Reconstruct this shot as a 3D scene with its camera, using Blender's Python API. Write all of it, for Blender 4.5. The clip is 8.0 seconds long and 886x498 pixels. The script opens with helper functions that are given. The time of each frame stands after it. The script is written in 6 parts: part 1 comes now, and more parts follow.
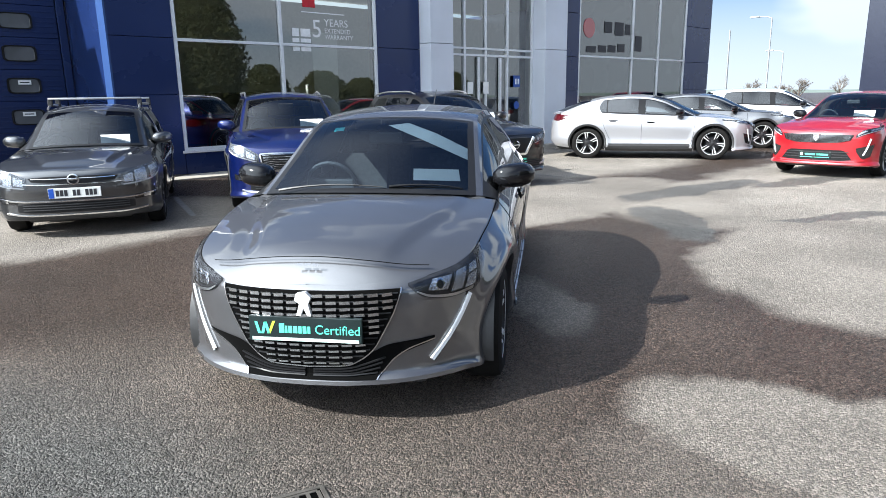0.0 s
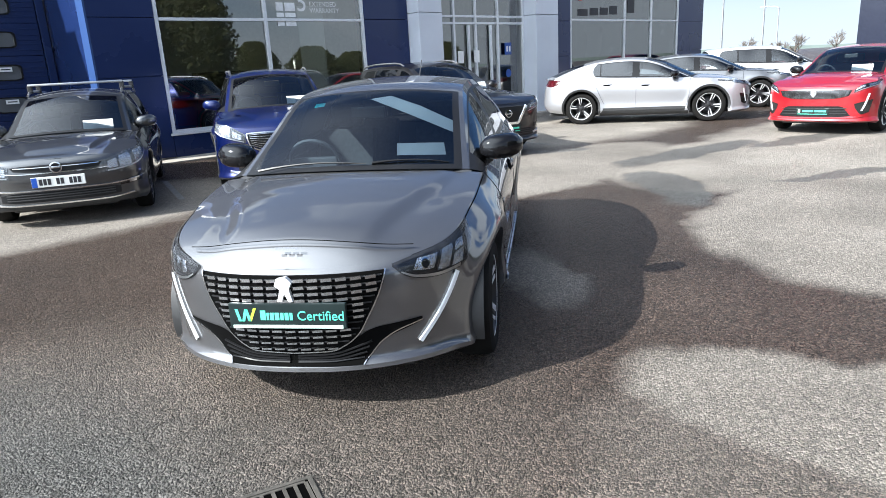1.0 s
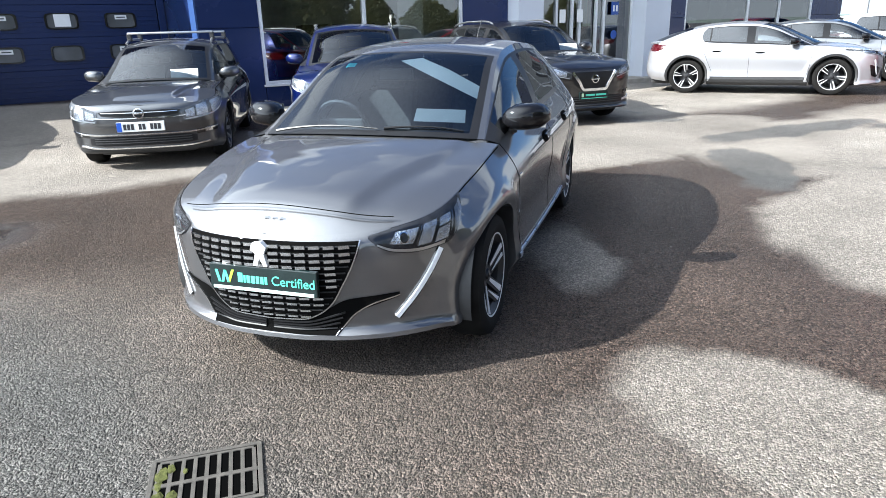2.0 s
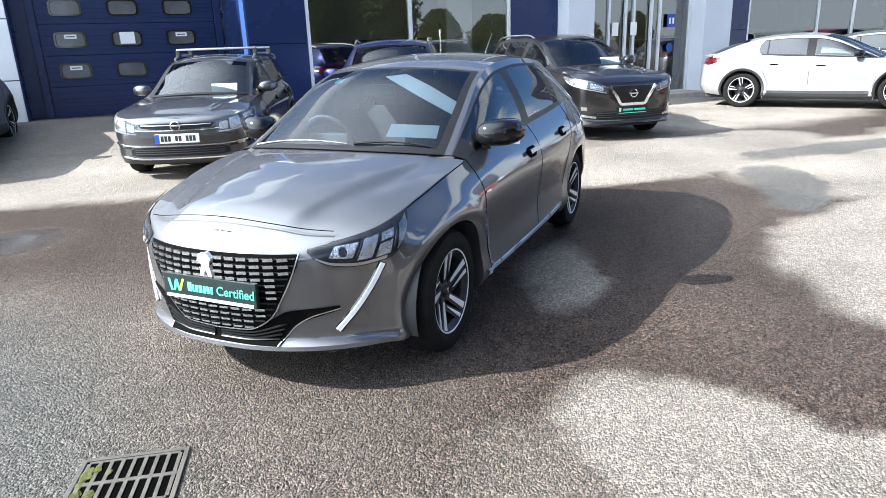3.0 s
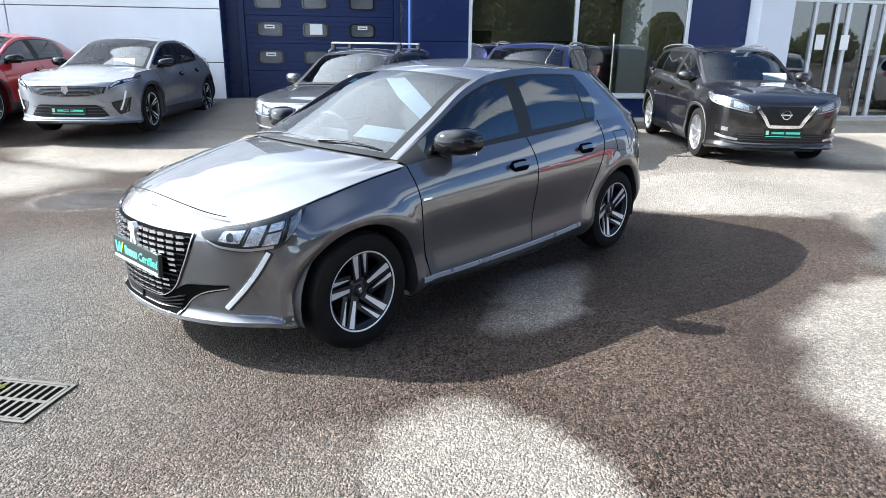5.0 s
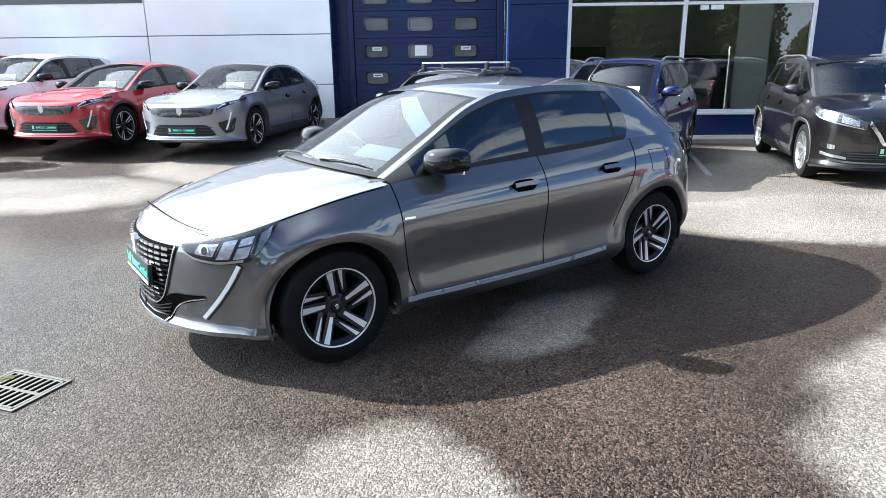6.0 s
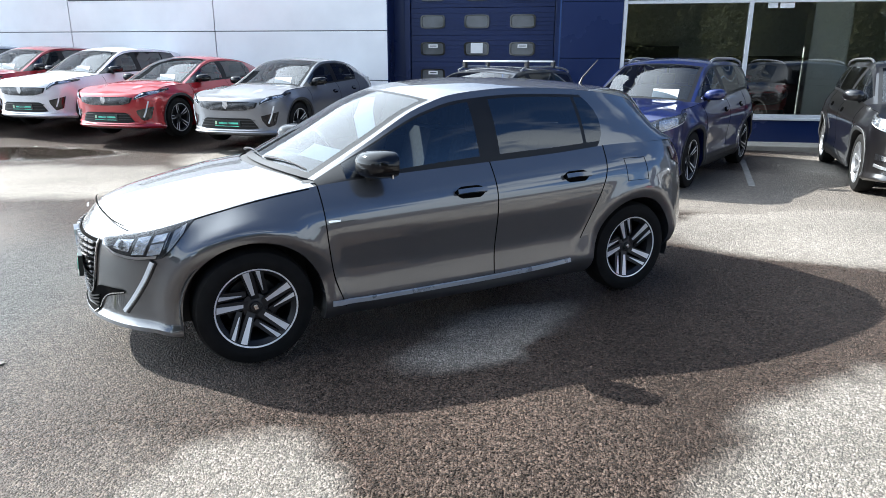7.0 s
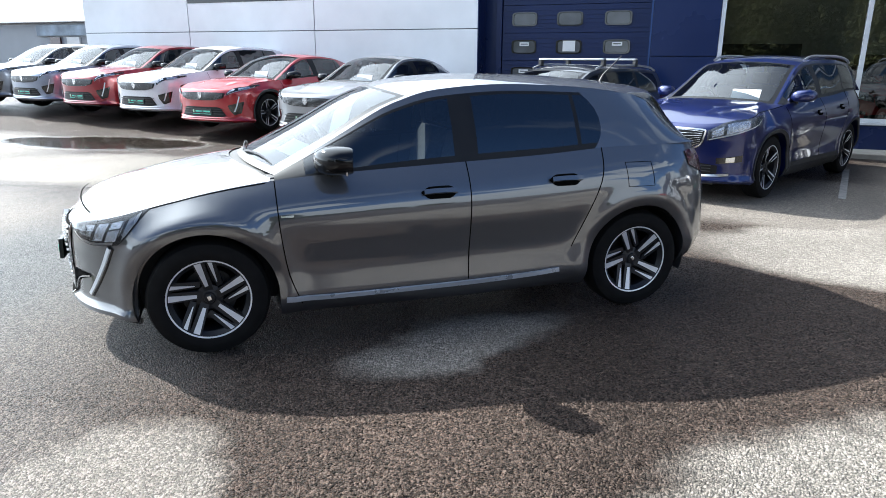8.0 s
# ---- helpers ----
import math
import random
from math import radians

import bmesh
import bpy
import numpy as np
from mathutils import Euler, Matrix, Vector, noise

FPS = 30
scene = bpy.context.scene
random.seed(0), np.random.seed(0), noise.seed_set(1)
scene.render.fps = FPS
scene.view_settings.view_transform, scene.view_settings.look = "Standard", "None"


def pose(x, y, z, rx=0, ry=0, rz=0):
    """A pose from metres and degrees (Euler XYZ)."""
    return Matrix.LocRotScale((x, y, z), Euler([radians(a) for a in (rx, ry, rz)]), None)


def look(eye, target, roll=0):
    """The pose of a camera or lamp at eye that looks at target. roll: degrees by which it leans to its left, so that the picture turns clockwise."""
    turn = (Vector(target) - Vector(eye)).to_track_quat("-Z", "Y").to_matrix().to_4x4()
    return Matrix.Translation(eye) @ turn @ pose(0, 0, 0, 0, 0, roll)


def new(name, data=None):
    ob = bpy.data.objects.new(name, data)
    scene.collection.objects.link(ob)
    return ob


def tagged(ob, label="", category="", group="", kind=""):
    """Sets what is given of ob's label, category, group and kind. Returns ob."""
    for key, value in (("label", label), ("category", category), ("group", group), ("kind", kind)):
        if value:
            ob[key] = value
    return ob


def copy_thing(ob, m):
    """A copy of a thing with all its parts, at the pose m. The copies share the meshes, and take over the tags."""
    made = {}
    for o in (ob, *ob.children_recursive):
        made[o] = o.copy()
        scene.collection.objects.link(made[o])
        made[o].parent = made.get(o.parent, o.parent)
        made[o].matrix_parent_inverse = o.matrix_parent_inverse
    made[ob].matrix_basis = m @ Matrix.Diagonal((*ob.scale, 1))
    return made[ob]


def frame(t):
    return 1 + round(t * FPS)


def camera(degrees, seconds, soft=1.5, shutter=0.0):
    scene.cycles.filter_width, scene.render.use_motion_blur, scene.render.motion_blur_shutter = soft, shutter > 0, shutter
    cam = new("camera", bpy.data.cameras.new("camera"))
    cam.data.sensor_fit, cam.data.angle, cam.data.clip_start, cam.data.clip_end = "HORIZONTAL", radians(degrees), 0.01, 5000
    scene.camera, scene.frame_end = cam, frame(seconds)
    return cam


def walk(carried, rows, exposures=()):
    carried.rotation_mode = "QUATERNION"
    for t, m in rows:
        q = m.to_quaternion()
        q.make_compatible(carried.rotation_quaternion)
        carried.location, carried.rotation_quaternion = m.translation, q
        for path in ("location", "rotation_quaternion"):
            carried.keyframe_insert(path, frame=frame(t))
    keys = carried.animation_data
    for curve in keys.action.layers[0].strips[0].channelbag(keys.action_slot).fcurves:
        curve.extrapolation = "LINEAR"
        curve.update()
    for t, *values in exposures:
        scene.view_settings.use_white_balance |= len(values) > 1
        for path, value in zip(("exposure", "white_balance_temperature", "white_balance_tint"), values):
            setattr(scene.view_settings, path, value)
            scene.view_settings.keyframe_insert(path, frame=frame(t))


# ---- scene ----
cam = camera(67.8, 8.0, soft=0.65)
PATH = [
    (0, (0.336, 0.597, 1.485), (1.653, 2.034, 1.035), -0.9),
    (0.5, (0.353, 0.594, 1.483), (1.674, 2.019, 1.01), -0.6),
    (1, (0.464, 0.637, 1.478), (1.765, 2.06, 0.947), -3.2),
    (1.5, (0.726, 0.544, 1.471), (1.906, 2.053, 0.895), -1.7),
    (1.7, (0.831, 0.486, 1.487), (1.942, 2.033, 0.876), -1.2),
    (2.8, (1.314, 0.246, 1.485), (2.218, 1.917, 0.86), -2.6),
    (3, (1.43, 0.156, 1.486), (2.296, 1.858, 0.894), -2.0),
    (3.5, (1.706, -0.047, 1.513), (2.444, 1.716, 0.922), -1.0),
    (4, (2.031, -0.124, 1.502), (2.68, 1.673, 0.912), 0.4),
    (4.5, (2.381, -0.247, 1.489), (2.812, 1.615, 0.9), -2.1),
    (4.7, (2.541, -0.29, 1.5), (2.893, 1.588, 0.908), -0.4),
    (5.8, (3.402, -0.274, 1.519), (3.461, 1.643, 0.953), -1.2),
    (6, (3.564, -0.28, 1.515), (3.465, 1.643, 0.976), -0.6),
    (6.5, (3.965, -0.225, 1.526), (3.71, 1.684, 0.986), 0.3),
    (7, (4.364, -0.064, 1.534), (4.021, 1.828, 0.987), 0.2),
    (7.5, (4.788, 0.086, 1.529), (4.23, 1.931, 0.996), 0.8),
    (8, (5.133, 0.306, 1.511), (4.452, 2.104, 0.961), 0.3),
]
walk(cam, [(t, look(eye, target, roll)) for t, eye, target, roll in PATH], [(0, 1.42, 6200, 6), (1.5, 1.56, 6200, 6), (3, 2.0, 6200, 6), (4.7, 2.04, 6200, 6), (6, 1.94, 6150, 5), (8, 1.76, 6150, 5)])

# ---------------------------------------------------------------- light
SUN_AZ, SUN_EL = math.atan2(0.274, -0.962), math.radians(36.6)
sun_way = Vector((math.cos(SUN_AZ) * math.cos(SUN_EL), math.sin(SUN_AZ) * math.cos(SUN_EL), math.sin(SUN_EL)))
sun = new("sun", bpy.data.lights.new("sun", "SUN"))
sun.data.energy, sun.data.angle, sun.data.color = 5.0, radians(0.55), (1.0, 0.97, 0.925)
sun.matrix_world = look(sun_way * 60, (0, 0, 0))
world = bpy.data.worlds.new("sky")
scene.world = world
world.use_nodes = True
wn = world.node_tree
sky = wn.nodes.new("ShaderNodeTexSky")
sky.sky_type, sky.sun_disc = "NISHITA", False
sky.sun_elevation, sky.sun_rotation = SUN_EL, math.pi / 2 - SUN_AZ
sky.air_density, sky.dust_density, sky.ozone_density = 1.0, 1.4, 1.6
# broken cloud over the blue, and hazy white air near the horizon, both brighter towards the sun
wtc = wn.nodes.new("ShaderNodeTexCoord")
way = wtc.outputs["Generated"]


def sky_node(kind, op=None, links=(), **sets):
    n = wn.nodes.new(kind)
    if op:
        n.operation = op
    for i, q in links:
        wn.links.new(q, n.inputs[i])
    for key, value in sets.items():
        n.inputs[key.replace("_", " ")].default_value = value
    return n


def sky_ramp(value, a, b, lo, hi):
    n = sky_node("ShaderNodeMapRange", None, [("Value", value)], From_Min=a, From_Max=b, To_Min=lo, To_Max=hi)
    n.interpolation_type = "SMOOTHSTEP"
    return n.outputs["Result"]


wmap = sky_node("ShaderNodeMapping", None, [("Vector", way)], Scale=(1.6, 1.6, 4.5))
wnoise = sky_node("ShaderNodeTexNoise", None, [("Vector", wmap.outputs["Vector"])], Scale=1.15, Detail=4.0)
wsep = sky_node("ShaderNodeSeparateXYZ", None, [("Vector", way)])
wdot = sky_node("ShaderNodeVectorMath", "DOT_PRODUCT", [(0, way)])
wdot.inputs[1].default_value = sun_way
wflat = sky_node("ShaderNodeVectorMath", "DOT_PRODUCT", [(0, way)])
wflat.inputs[1].default_value = (math.cos(SUN_AZ), math.sin(SUN_AZ), 0)
cloud_form = sky_ramp(wnoise.outputs["Fac"], 0.485, 0.545, 0.0, 1.0)
cloud_band = sky_ramp(wsep.outputs["Z"], 0.72, 0.45, 0.0, 1.0)
cloud_mask = sky_node("ShaderNodeMath", "MULTIPLY", [(0, cloud_form), (1, cloud_band)]).outputs[0]
aureole = sky_ramp(wdot.outputs["Value"], 0.28, 0.80, 0.0, 0.9)
cloud_gain = sky_ramp(wdot.outputs["Value"], 0.30, 1.0, 1.0, 3.8)
haze_mask = sky_ramp(wsep.outputs["Z"], 0.20, 0.0, 0.0, 1.0)
haze_side = sky_ramp(wflat.outputs["Value"], -0.95, 0.7, 2.1, 4.6)
haze_glow = sky_ramp(wflat.outputs["Value"], 0.55, 1.0, 1.0, 2.2)
haze_gain = sky_node("ShaderNodeMath", "MULTIPLY", [(0, haze_side), (1, haze_glow)]).outputs[0]
cloud_max = sky_node("ShaderNodeMath", "MAXIMUM", [(0, cloud_mask), (1, aureole)])
cloud_col = sky_node("ShaderNodeVectorMath", "SCALE", [("Scale", cloud_gain)])
cloud_col.inputs[0].default_value = (22.0, 23.6, 26.0)
haze_col = sky_node("ShaderNodeVectorMath", "SCALE", [("Scale", haze_gain)])
haze_col.inputs[0].default_value = (9.1, 10.1, 11.3)
wmix = wn.nodes.new("ShaderNodeMix")
wmix2 = wn.nodes.new("ShaderNodeMix")
wmix.data_type = wmix2.data_type = "RGBA"
wn.links.new(cloud_max.outputs[0], wmix.inputs["Factor"])
blue = sky_node("ShaderNodeVectorMath", "MULTIPLY", [(0, sky.outputs["Color"])])
blue.inputs[1].default_value = (1.7, 2.3, 3.2)
wn.links.new(blue.outputs["Vector"], wmix.inputs["A"])
wn.links.new(cloud_col.outputs["Vector"], wmix.inputs["B"])
wn.links.new(haze_mask, wmix2.inputs["Factor"])
wn.links.new(wmix.outputs["Result"], wmix2.inputs["A"])
wn.links.new(haze_col.outputs["Vector"], wmix2.inputs["B"])
wn.links.new(wmix2.outputs["Result"], wn.nodes["Background"].inputs["Color"])
wn.nodes["Background"].inputs["Strength"].default_value = 0.0175


# ---------------------------------------------------------------- materials
def material(name):
    m = bpy.data.materials.new(name)
    m.use_nodes = True
    return m, m.node_tree, m.node_tree.nodes["Principled BSDF"]


def node(nt, kind, **sets):
    n = nt.nodes.new(kind)
    for key, value in sets.items():
        if key in n.inputs:
            n.inputs[key].default_value = value
    return n


def surface(name, color, rough=0.5, metal=0.0, vary=0.12, scale=9.0, bump=0.0, bump_scale=60.0, coat=0.0, spec=0.5):
    """Plain surface with soft large and fine variation of tone and roughness."""
    m, nt, b = material(name)
    co = nt.nodes.new("ShaderNodeTexCoord")
    n1 = node(nt, "ShaderNodeTexNoise", Scale=scale, Detail=6.0)
    nt.links.new(co.outputs["Object"], n1.inputs["Vector"])
    mr = node(nt, "ShaderNodeMapRange")
    mr.inputs["From Min"].default_value, mr.inputs["From Max"].default_value = 0.3, 0.7
    mr.inputs["To Min"].default_value, mr.inputs["To Max"].default_value = 1 - vary, 1 + vary
    nt.links.new(n1.outputs["Fac"], mr.inputs["Value"])
    mul = nt.nodes.new("ShaderNodeVectorMath")
    mul.operation = "SCALE"
    mul.inputs[0].default_value = color
    nt.links.new(mr.outputs["Result"], mul.inputs["Scale"])
    nt.links.new(mul.outputs["Vector"], b.inputs["Base Color"])
    r2 = node(nt, "ShaderNodeMapRange")
    r2.inputs["To Min"].default_value, r2.inputs["To Max"].default_value = max(rough - 0.08, 0.02), min(rough + 0.1, 1)
    nt.links.new(n1.outputs["Fac"], r2.inputs["Value"])
    nt.links.new(r2.outputs["Result"], b.inputs["Roughness"])
    b.inputs["Metallic"].default_value = metal
    b.inputs["Coat Weight"].default_value = coat
    b.inputs["Coat Roughness"].default_value = 0.04
    b.inputs["Specular IOR Level"].default_value = spec
    if bump:
        n2 = node(nt, "ShaderNodeTexNoise", Scale=bump_scale, Detail=5.0)
        nt.links.new(co.outputs["Object"], n2.inputs["Vector"])
        bp = node(nt, "ShaderNodeBump", Strength=bump, Distance=0.01)
        nt.links.new(n2.outputs["Fac"], bp.inputs["Height"])
        nt.links.new(bp.outputs["Normal"], b.inputs["Normal"])
    return m


def paint(name, color, metal=0.55, rough=0.32, dust=0.015, gloss=1.55):
    """Car paint: flakes under a clear coat, with a thin film of road dust."""
    m, nt, b = material(name)
    co = nt.nodes.new("ShaderNodeTexCoord")
    fl = node(nt, "ShaderNodeTexVoronoi", Scale=900.0)
    nt.links.new(co.outputs["Object"], fl.inputs["Vector"])
    mr = node(nt, "ShaderNodeMapRange")
    mr.inputs["To Min"].default_value, mr.inputs["To Max"].default_value = 0.82, 1.18
    nt.links.new(fl.outputs["Color"], mr.inputs["Value"])
    mul = nt.nodes.new("ShaderNodeVectorMath")
    mul.operation = "SCALE"
    mul.inputs[0].default_value = color
    nt.links.new(mr.outputs["Result"], mul.inputs["Scale"])
    dn = node(nt, "ShaderNodeTexNoise", Scale=3.0, Detail=8.0, Roughness=0.65)
    nt.links.new(co.outputs["Object"], dn.inputs["Vector"])
    dr = node(nt, "ShaderNodeMapRange")
    dr.inputs["From Min"].default_value, dr.inputs["From Max"].default_value = 0.4, 0.75
    dr.inputs["To Min"].default_value, dr.inputs["To Max"].default_value = 0.0, dust * 2
    nt.links.new(dn.outputs["Fac"], dr.inputs["Value"])
    mx = nt.nodes.new("ShaderNodeMix")
    mx.data_type = "RGBA"
    mx.inputs["B"].default_value = (0.33, 0.30, 0.26, 1)
    nt.links.new(dr.outputs["Result"], mx.inputs["Factor"])
    nt.links.new(mul.outputs["Vector"], mx.inputs["A"])
    nt.links.new(mx.outputs["Result"], b.inputs["Base Color"])
    b.inputs["Metallic"].default_value, b.inputs["Roughness"].default_value = metal, rough
    b.inputs["Coat Weight"].default_value = 1.0
    b.inputs["Coat IOR"].default_value = gloss
    cr = node(nt, "ShaderNodeMapRange")
    cr.inputs["To Min"].default_value, cr.inputs["To Max"].default_value = 0.008, 0.03
    nt.links.new(dn.outputs["Fac"], cr.inputs["Value"])
    nt.links.new(cr.outputs["Result"], b.inputs["Coat Roughness"])
    return m


def glass(name, tint, gloss=1.0, dust=0.0):
    """A thin pane: tinted see-through with a Fresnel gloss."""
    m, nt, b = material(name)
    nt.nodes.remove(b)
    out = nt.nodes["Material Output"]
    tr = nt.nodes.new("ShaderNodeBsdfTransparent")
    tr.inputs["Color"].default_value = (*tint, 1)
    gl = nt.nodes.new("ShaderNodeBsdfGlossy")
    gl.inputs["Roughness"].default_value = 0.01
    fr = node(nt, "ShaderNodeFresnel", IOR=1.5 + 0.25 * gloss)
    mx = nt.nodes.new("ShaderNodeMixShader")
    nt.links.new(fr.outputs["Fac"], mx.inputs["Fac"])
    nt.links.new(tr.outputs["BSDF"], mx.inputs[1])
    nt.links.new(gl.outputs["BSDF"], mx.inputs[2])
    if dust:
        # thin film of dust that catches the sun
        co = nt.nodes.new("ShaderNodeTexCoord")
        dn = node(nt, "ShaderNodeTexNoise", Scale=2.2, Detail=8.0, Roughness=0.7)
        nt.links.new(co.outputs["Object"], dn.inputs["Vector"])
        dr = node(nt, "ShaderNodeMapRange")
        dr.inputs["From Min"].default_value, dr.inputs["From Max"].default_value = 0.35, 0.75
        dr.inputs["To Min"].default_value, dr.inputs["To Max"].default_value = dust * 0.35, dust * 1.7
        nt.links.new(dn.outputs["Fac"], dr.inputs["Value"])
        df = nt.nodes.new("ShaderNodeBsdfDiffuse")
        df.inputs["Color"].default_value = (0.72, 0.74, 0.76, 1)
        m2 = nt.nodes.new("ShaderNodeMixShader")
        nt.links.new(dr.outputs["Result"], m2.inputs["Fac"])
        nt.links.new(mx.outputs["Shader"], m2.inputs[1])
        nt.links.new(df.outputs["BSDF"], m2.inputs[2])
        mx = m2
    nt.links.new(mx.outputs["Shader"], out.inputs["Surface"])
    return m


GREY_PAINT = paint("gunmetal_paint", (0.066, 0.067, 0.073), 0.55, 0.50, gloss=2.1)
ESTATE_PAINT = paint("indium_grey_paint", (0.052, 0.054, 0.058), 0.8, 0.40, gloss=1.9)
BLUE_PAINT = paint("deep_blue_paint", (0.0006, 0.008, 0.085), 0.5, 0.30)
BLACK_PAINT = paint("brown_black_paint", (0.007, 0.0062, 0.0068), 0.4, 0.3)
SILVER_PAINT = paint("silver_paint", (0.40, 0.40, 0.42), 0.6, 0.40)
STEEL_PAINT = paint("selenium_grey_paint", (0.20, 0.205, 0.215), 0.7, 0.36)
ROW_PAINT = paint("steel_grey_paint", (0.22, 0.225, 0.24), 0.6, 0.40)
RED_PAINT = paint("elixir_red_paint", (0.36, 0.006, 0.014), 0.35, 0.35)
DARKRED_PAINT = paint("dark_red_paint", (0.26, 0.012, 0.02), 0.35, 0.3)
WHITE_PAINT = paint("pearl_white_paint", (0.74, 0.74, 0.76), 0.1, 0.3)
BLUEGREY_PAINT = paint("blue_grey_paint", (0.28, 0.31, 0.38), 0.6, 0.35)
CHROME = surface("chrome", (0.78, 0.79, 0.80), 0.12, 1.0, 0.04)
SATIN = surface("satin_aluminium", (0.62, 0.62, 0.63), 0.32, 1.0, 0.06)
RIM_FACE = surface("machined_alloy", (0.78, 0.78, 0.79), 0.32, 0.35, 0.05)
STRIP = surface("bright_sill_strip", (0.46, 0.48, 0.52), 0.28, 0.5, 0.05)
RIM_DARK = surface("dark_alloy", (0.02, 0.02, 0.022), 0.4, 0.3, 0.1)
RIM_SILVER = surface("silver_alloy", (0.52, 0.52, 0.53), 0.35, 0.85, 0.06)
GLOSS_BLACK = surface("gloss_black_plastic", (0.012, 0.012, 0.013), 0.12, 0.0, 0.1, coat=0.6)
MIRROR_BLACK = surface("mirror_shell_black", (0.006, 0.006, 0.007), 0.10, 0.0, 0.1, spec=0.4)
BLACK_TRIM = surface("satin_black_trim", (0.010, 0.010, 0.011), 0.38, 0.0, 0.1, spec=0.25)
BLACK = surface("grained_black_plastic", (0.022, 0.022, 0.023), 0.55, 0.0, 0.2, 20, 0.15, 500)
TYRE = surface("tyre_rubber", (0.009, 0.0085, 0.008), 0.8, 0.0, 0.3, 14, 0.1, 120, spec=0.15)
SEAM = surface("panel_gap", (0.003, 0.003, 0.003), 0.9, 0.0, 0.0, spec=0.03)
CABIN = surface("dark_cabin_trim", (0.035, 0.036, 0.04), 0.7, 0.0, 0.2, 12, 0.1, 200)
SEAT = surface("grey_seat_cloth", (0.055, 0.056, 0.06), 0.9, 0.0, 0.2, 40, 0.2, 400)
PAPER = surface("white_card", (0.80, 0.80, 0.78), 0.7, 0.0, 0.03)
LAMP_GLASS = glass("lamp_lens", (0.95, 0.96, 0.97), -0.5)
SCREEN_GLASS = glass("windscreen_glass", (0.74, 0.86, 0.92), 1.5, 0.002)
TINT_GLASS = glass("privacy_glass", (0.14, 0.15, 0.16), 2.4, 0.003)
SIDE_GLASS = glass("side_glass", (0.62, 0.67, 0.68), 2.2, 0.003)
SMOKED_BAR = surface("smoked_grille_bar", (0.25, 0.25, 0.26), 0.25, 0.9, 0.05)
DARK_CHROME = surface("dark_chrome", (0.62, 0.62, 0.63), 0.20, 1.0, 0.05)
RED_LENS = surface("red_tail_lens", (0.05, 0.002, 0.004), 0.1, 0.0, 0.05, coat=0.8)
PLATE_WHITE = surface("white_number_plate", (0.72, 0.73, 0.70), 0.4, 0.0, 0.05)
PLATE_BLUE = surface("blue_plate_band", (0.01, 0.07, 0.38), 0.4)
PLATE_DARK = surface("dark_green_board", (0.003, 0.010, 0.010), 0.35, 0.0, 0.1)
MINT = surface("mint_print", (0.10, 0.58, 0.42), 0.4)
WHITE_PRINT = surface("pale_green_print", (0.45, 0.62, 0.42), 0.4)
LIME = surface("lime_print", (0.42, 0.62, 0.05), 0.4)
INK = surface("dark_ink", (0.02, 0.02, 0.025), 0.5)
TEAL_TAPE = surface("teal_visor_sticker", (0.05, 0.45, 0.48), 0.4)
DRL = surface("daylight_strip", (0.80, 0.81, 0.82), 0.25, 0.0, 0.03, coat=0.5)


# ---------------------------------------------------------------- mesh tools
def part(name, bm, mat, parent=None, label="", smooth=False, sharp=40):
    me = bpy.data.meshes.new(name)
    bm.normal_update()
    bm.to_mesh(me)
    bm.free()
    me.materials.append(mat)
    if smooth:
        me.polygons.foreach_set("use_smooth", [True] * len(me.polygons))
        me.set_sharp_from_angle(angle=radians(sharp))
    ob = new(name, me)
    if parent is not None:
        ob.parent = parent
    if label:
        ob["label"] = label
    return ob


def thing(name, m, label, category, group="", kind=""):
    ob = new(name)
    ob.matrix_basis = m
    return tagged(ob, label, category, group, kind)


def box(bm, x0, y0, z0, x1, y1, z1, bevel=0.0):
    r = bmesh.ops.create_cube(bm, size=1.0)
    vs = r["verts"]
    for v in vs:
        v.co = Vector(((x0 + x1) / 2 + v.co.x * (x1 - x0), (y0 + y1) / 2 + v.co.y * (y1 - y0), (z0 + z1) / 2 + v.co.z * (z1 - z0)))
    if bevel:
        es = list({e for v in vs for e in v.link_edges})
        bmesh.ops.bevel(bm, geom=es, offset=bevel, segments=2, affect="EDGES", profile=0.6)
    return bm


def boxed(x0, y0, z0, x1, y1, z1, bevel=0.0):
    return box(bmesh.new(), x0, y0, z0, x1, y1, z1, bevel)


def tube(bm, pts, r, n=8, cap=True):
    """Round bar along points."""
    pts = [Vector(p) for p in pts]
    rings = []
    for i, p in enumerate(pts):
        d = (pts[min(i + 1, len(pts) - 1)] - pts[max(i - 1, 0)]).normalized()
        a = d.cross(Vector((0, 0, 1)))
        if a.length < 1e-3:
            a = d.cross(Vector((1, 0, 0)))
        a.normalize()
        b = d.cross(a)
        rr = r[i] if isinstance(r, (list, tuple)) else r
        rings.append([bm.verts.new(p + (a * math.cos(2 * math.pi * k / n) + b * math.sin(2 * math.pi * k / n)) * rr) for k in range(n)])
    for q, w in zip(rings, rings[1:]):
        for k in range(n):
            bm.faces.new((q[k], q[(k + 1) % n], w[(k + 1) % n], w[k]))
    if cap:
        bm.faces.new(rings[0])
        bm.faces.new(rings[-1][::-1])
    return bm


def grid(bm, rows, closed=False):
    """Skin over rows of points."""
    vs = [[bm.verts.new(p) for p in row] for row in rows]
    for a, b in zip(vs, vs[1:]):
        for k in range(len(a) - 1):
            bm.faces.new((a[k], a[k + 1], b[k + 1], b[k]))
        if closed:
            bm.faces.new((a[-1], a[0], b[0], b[-1]))
    return vs


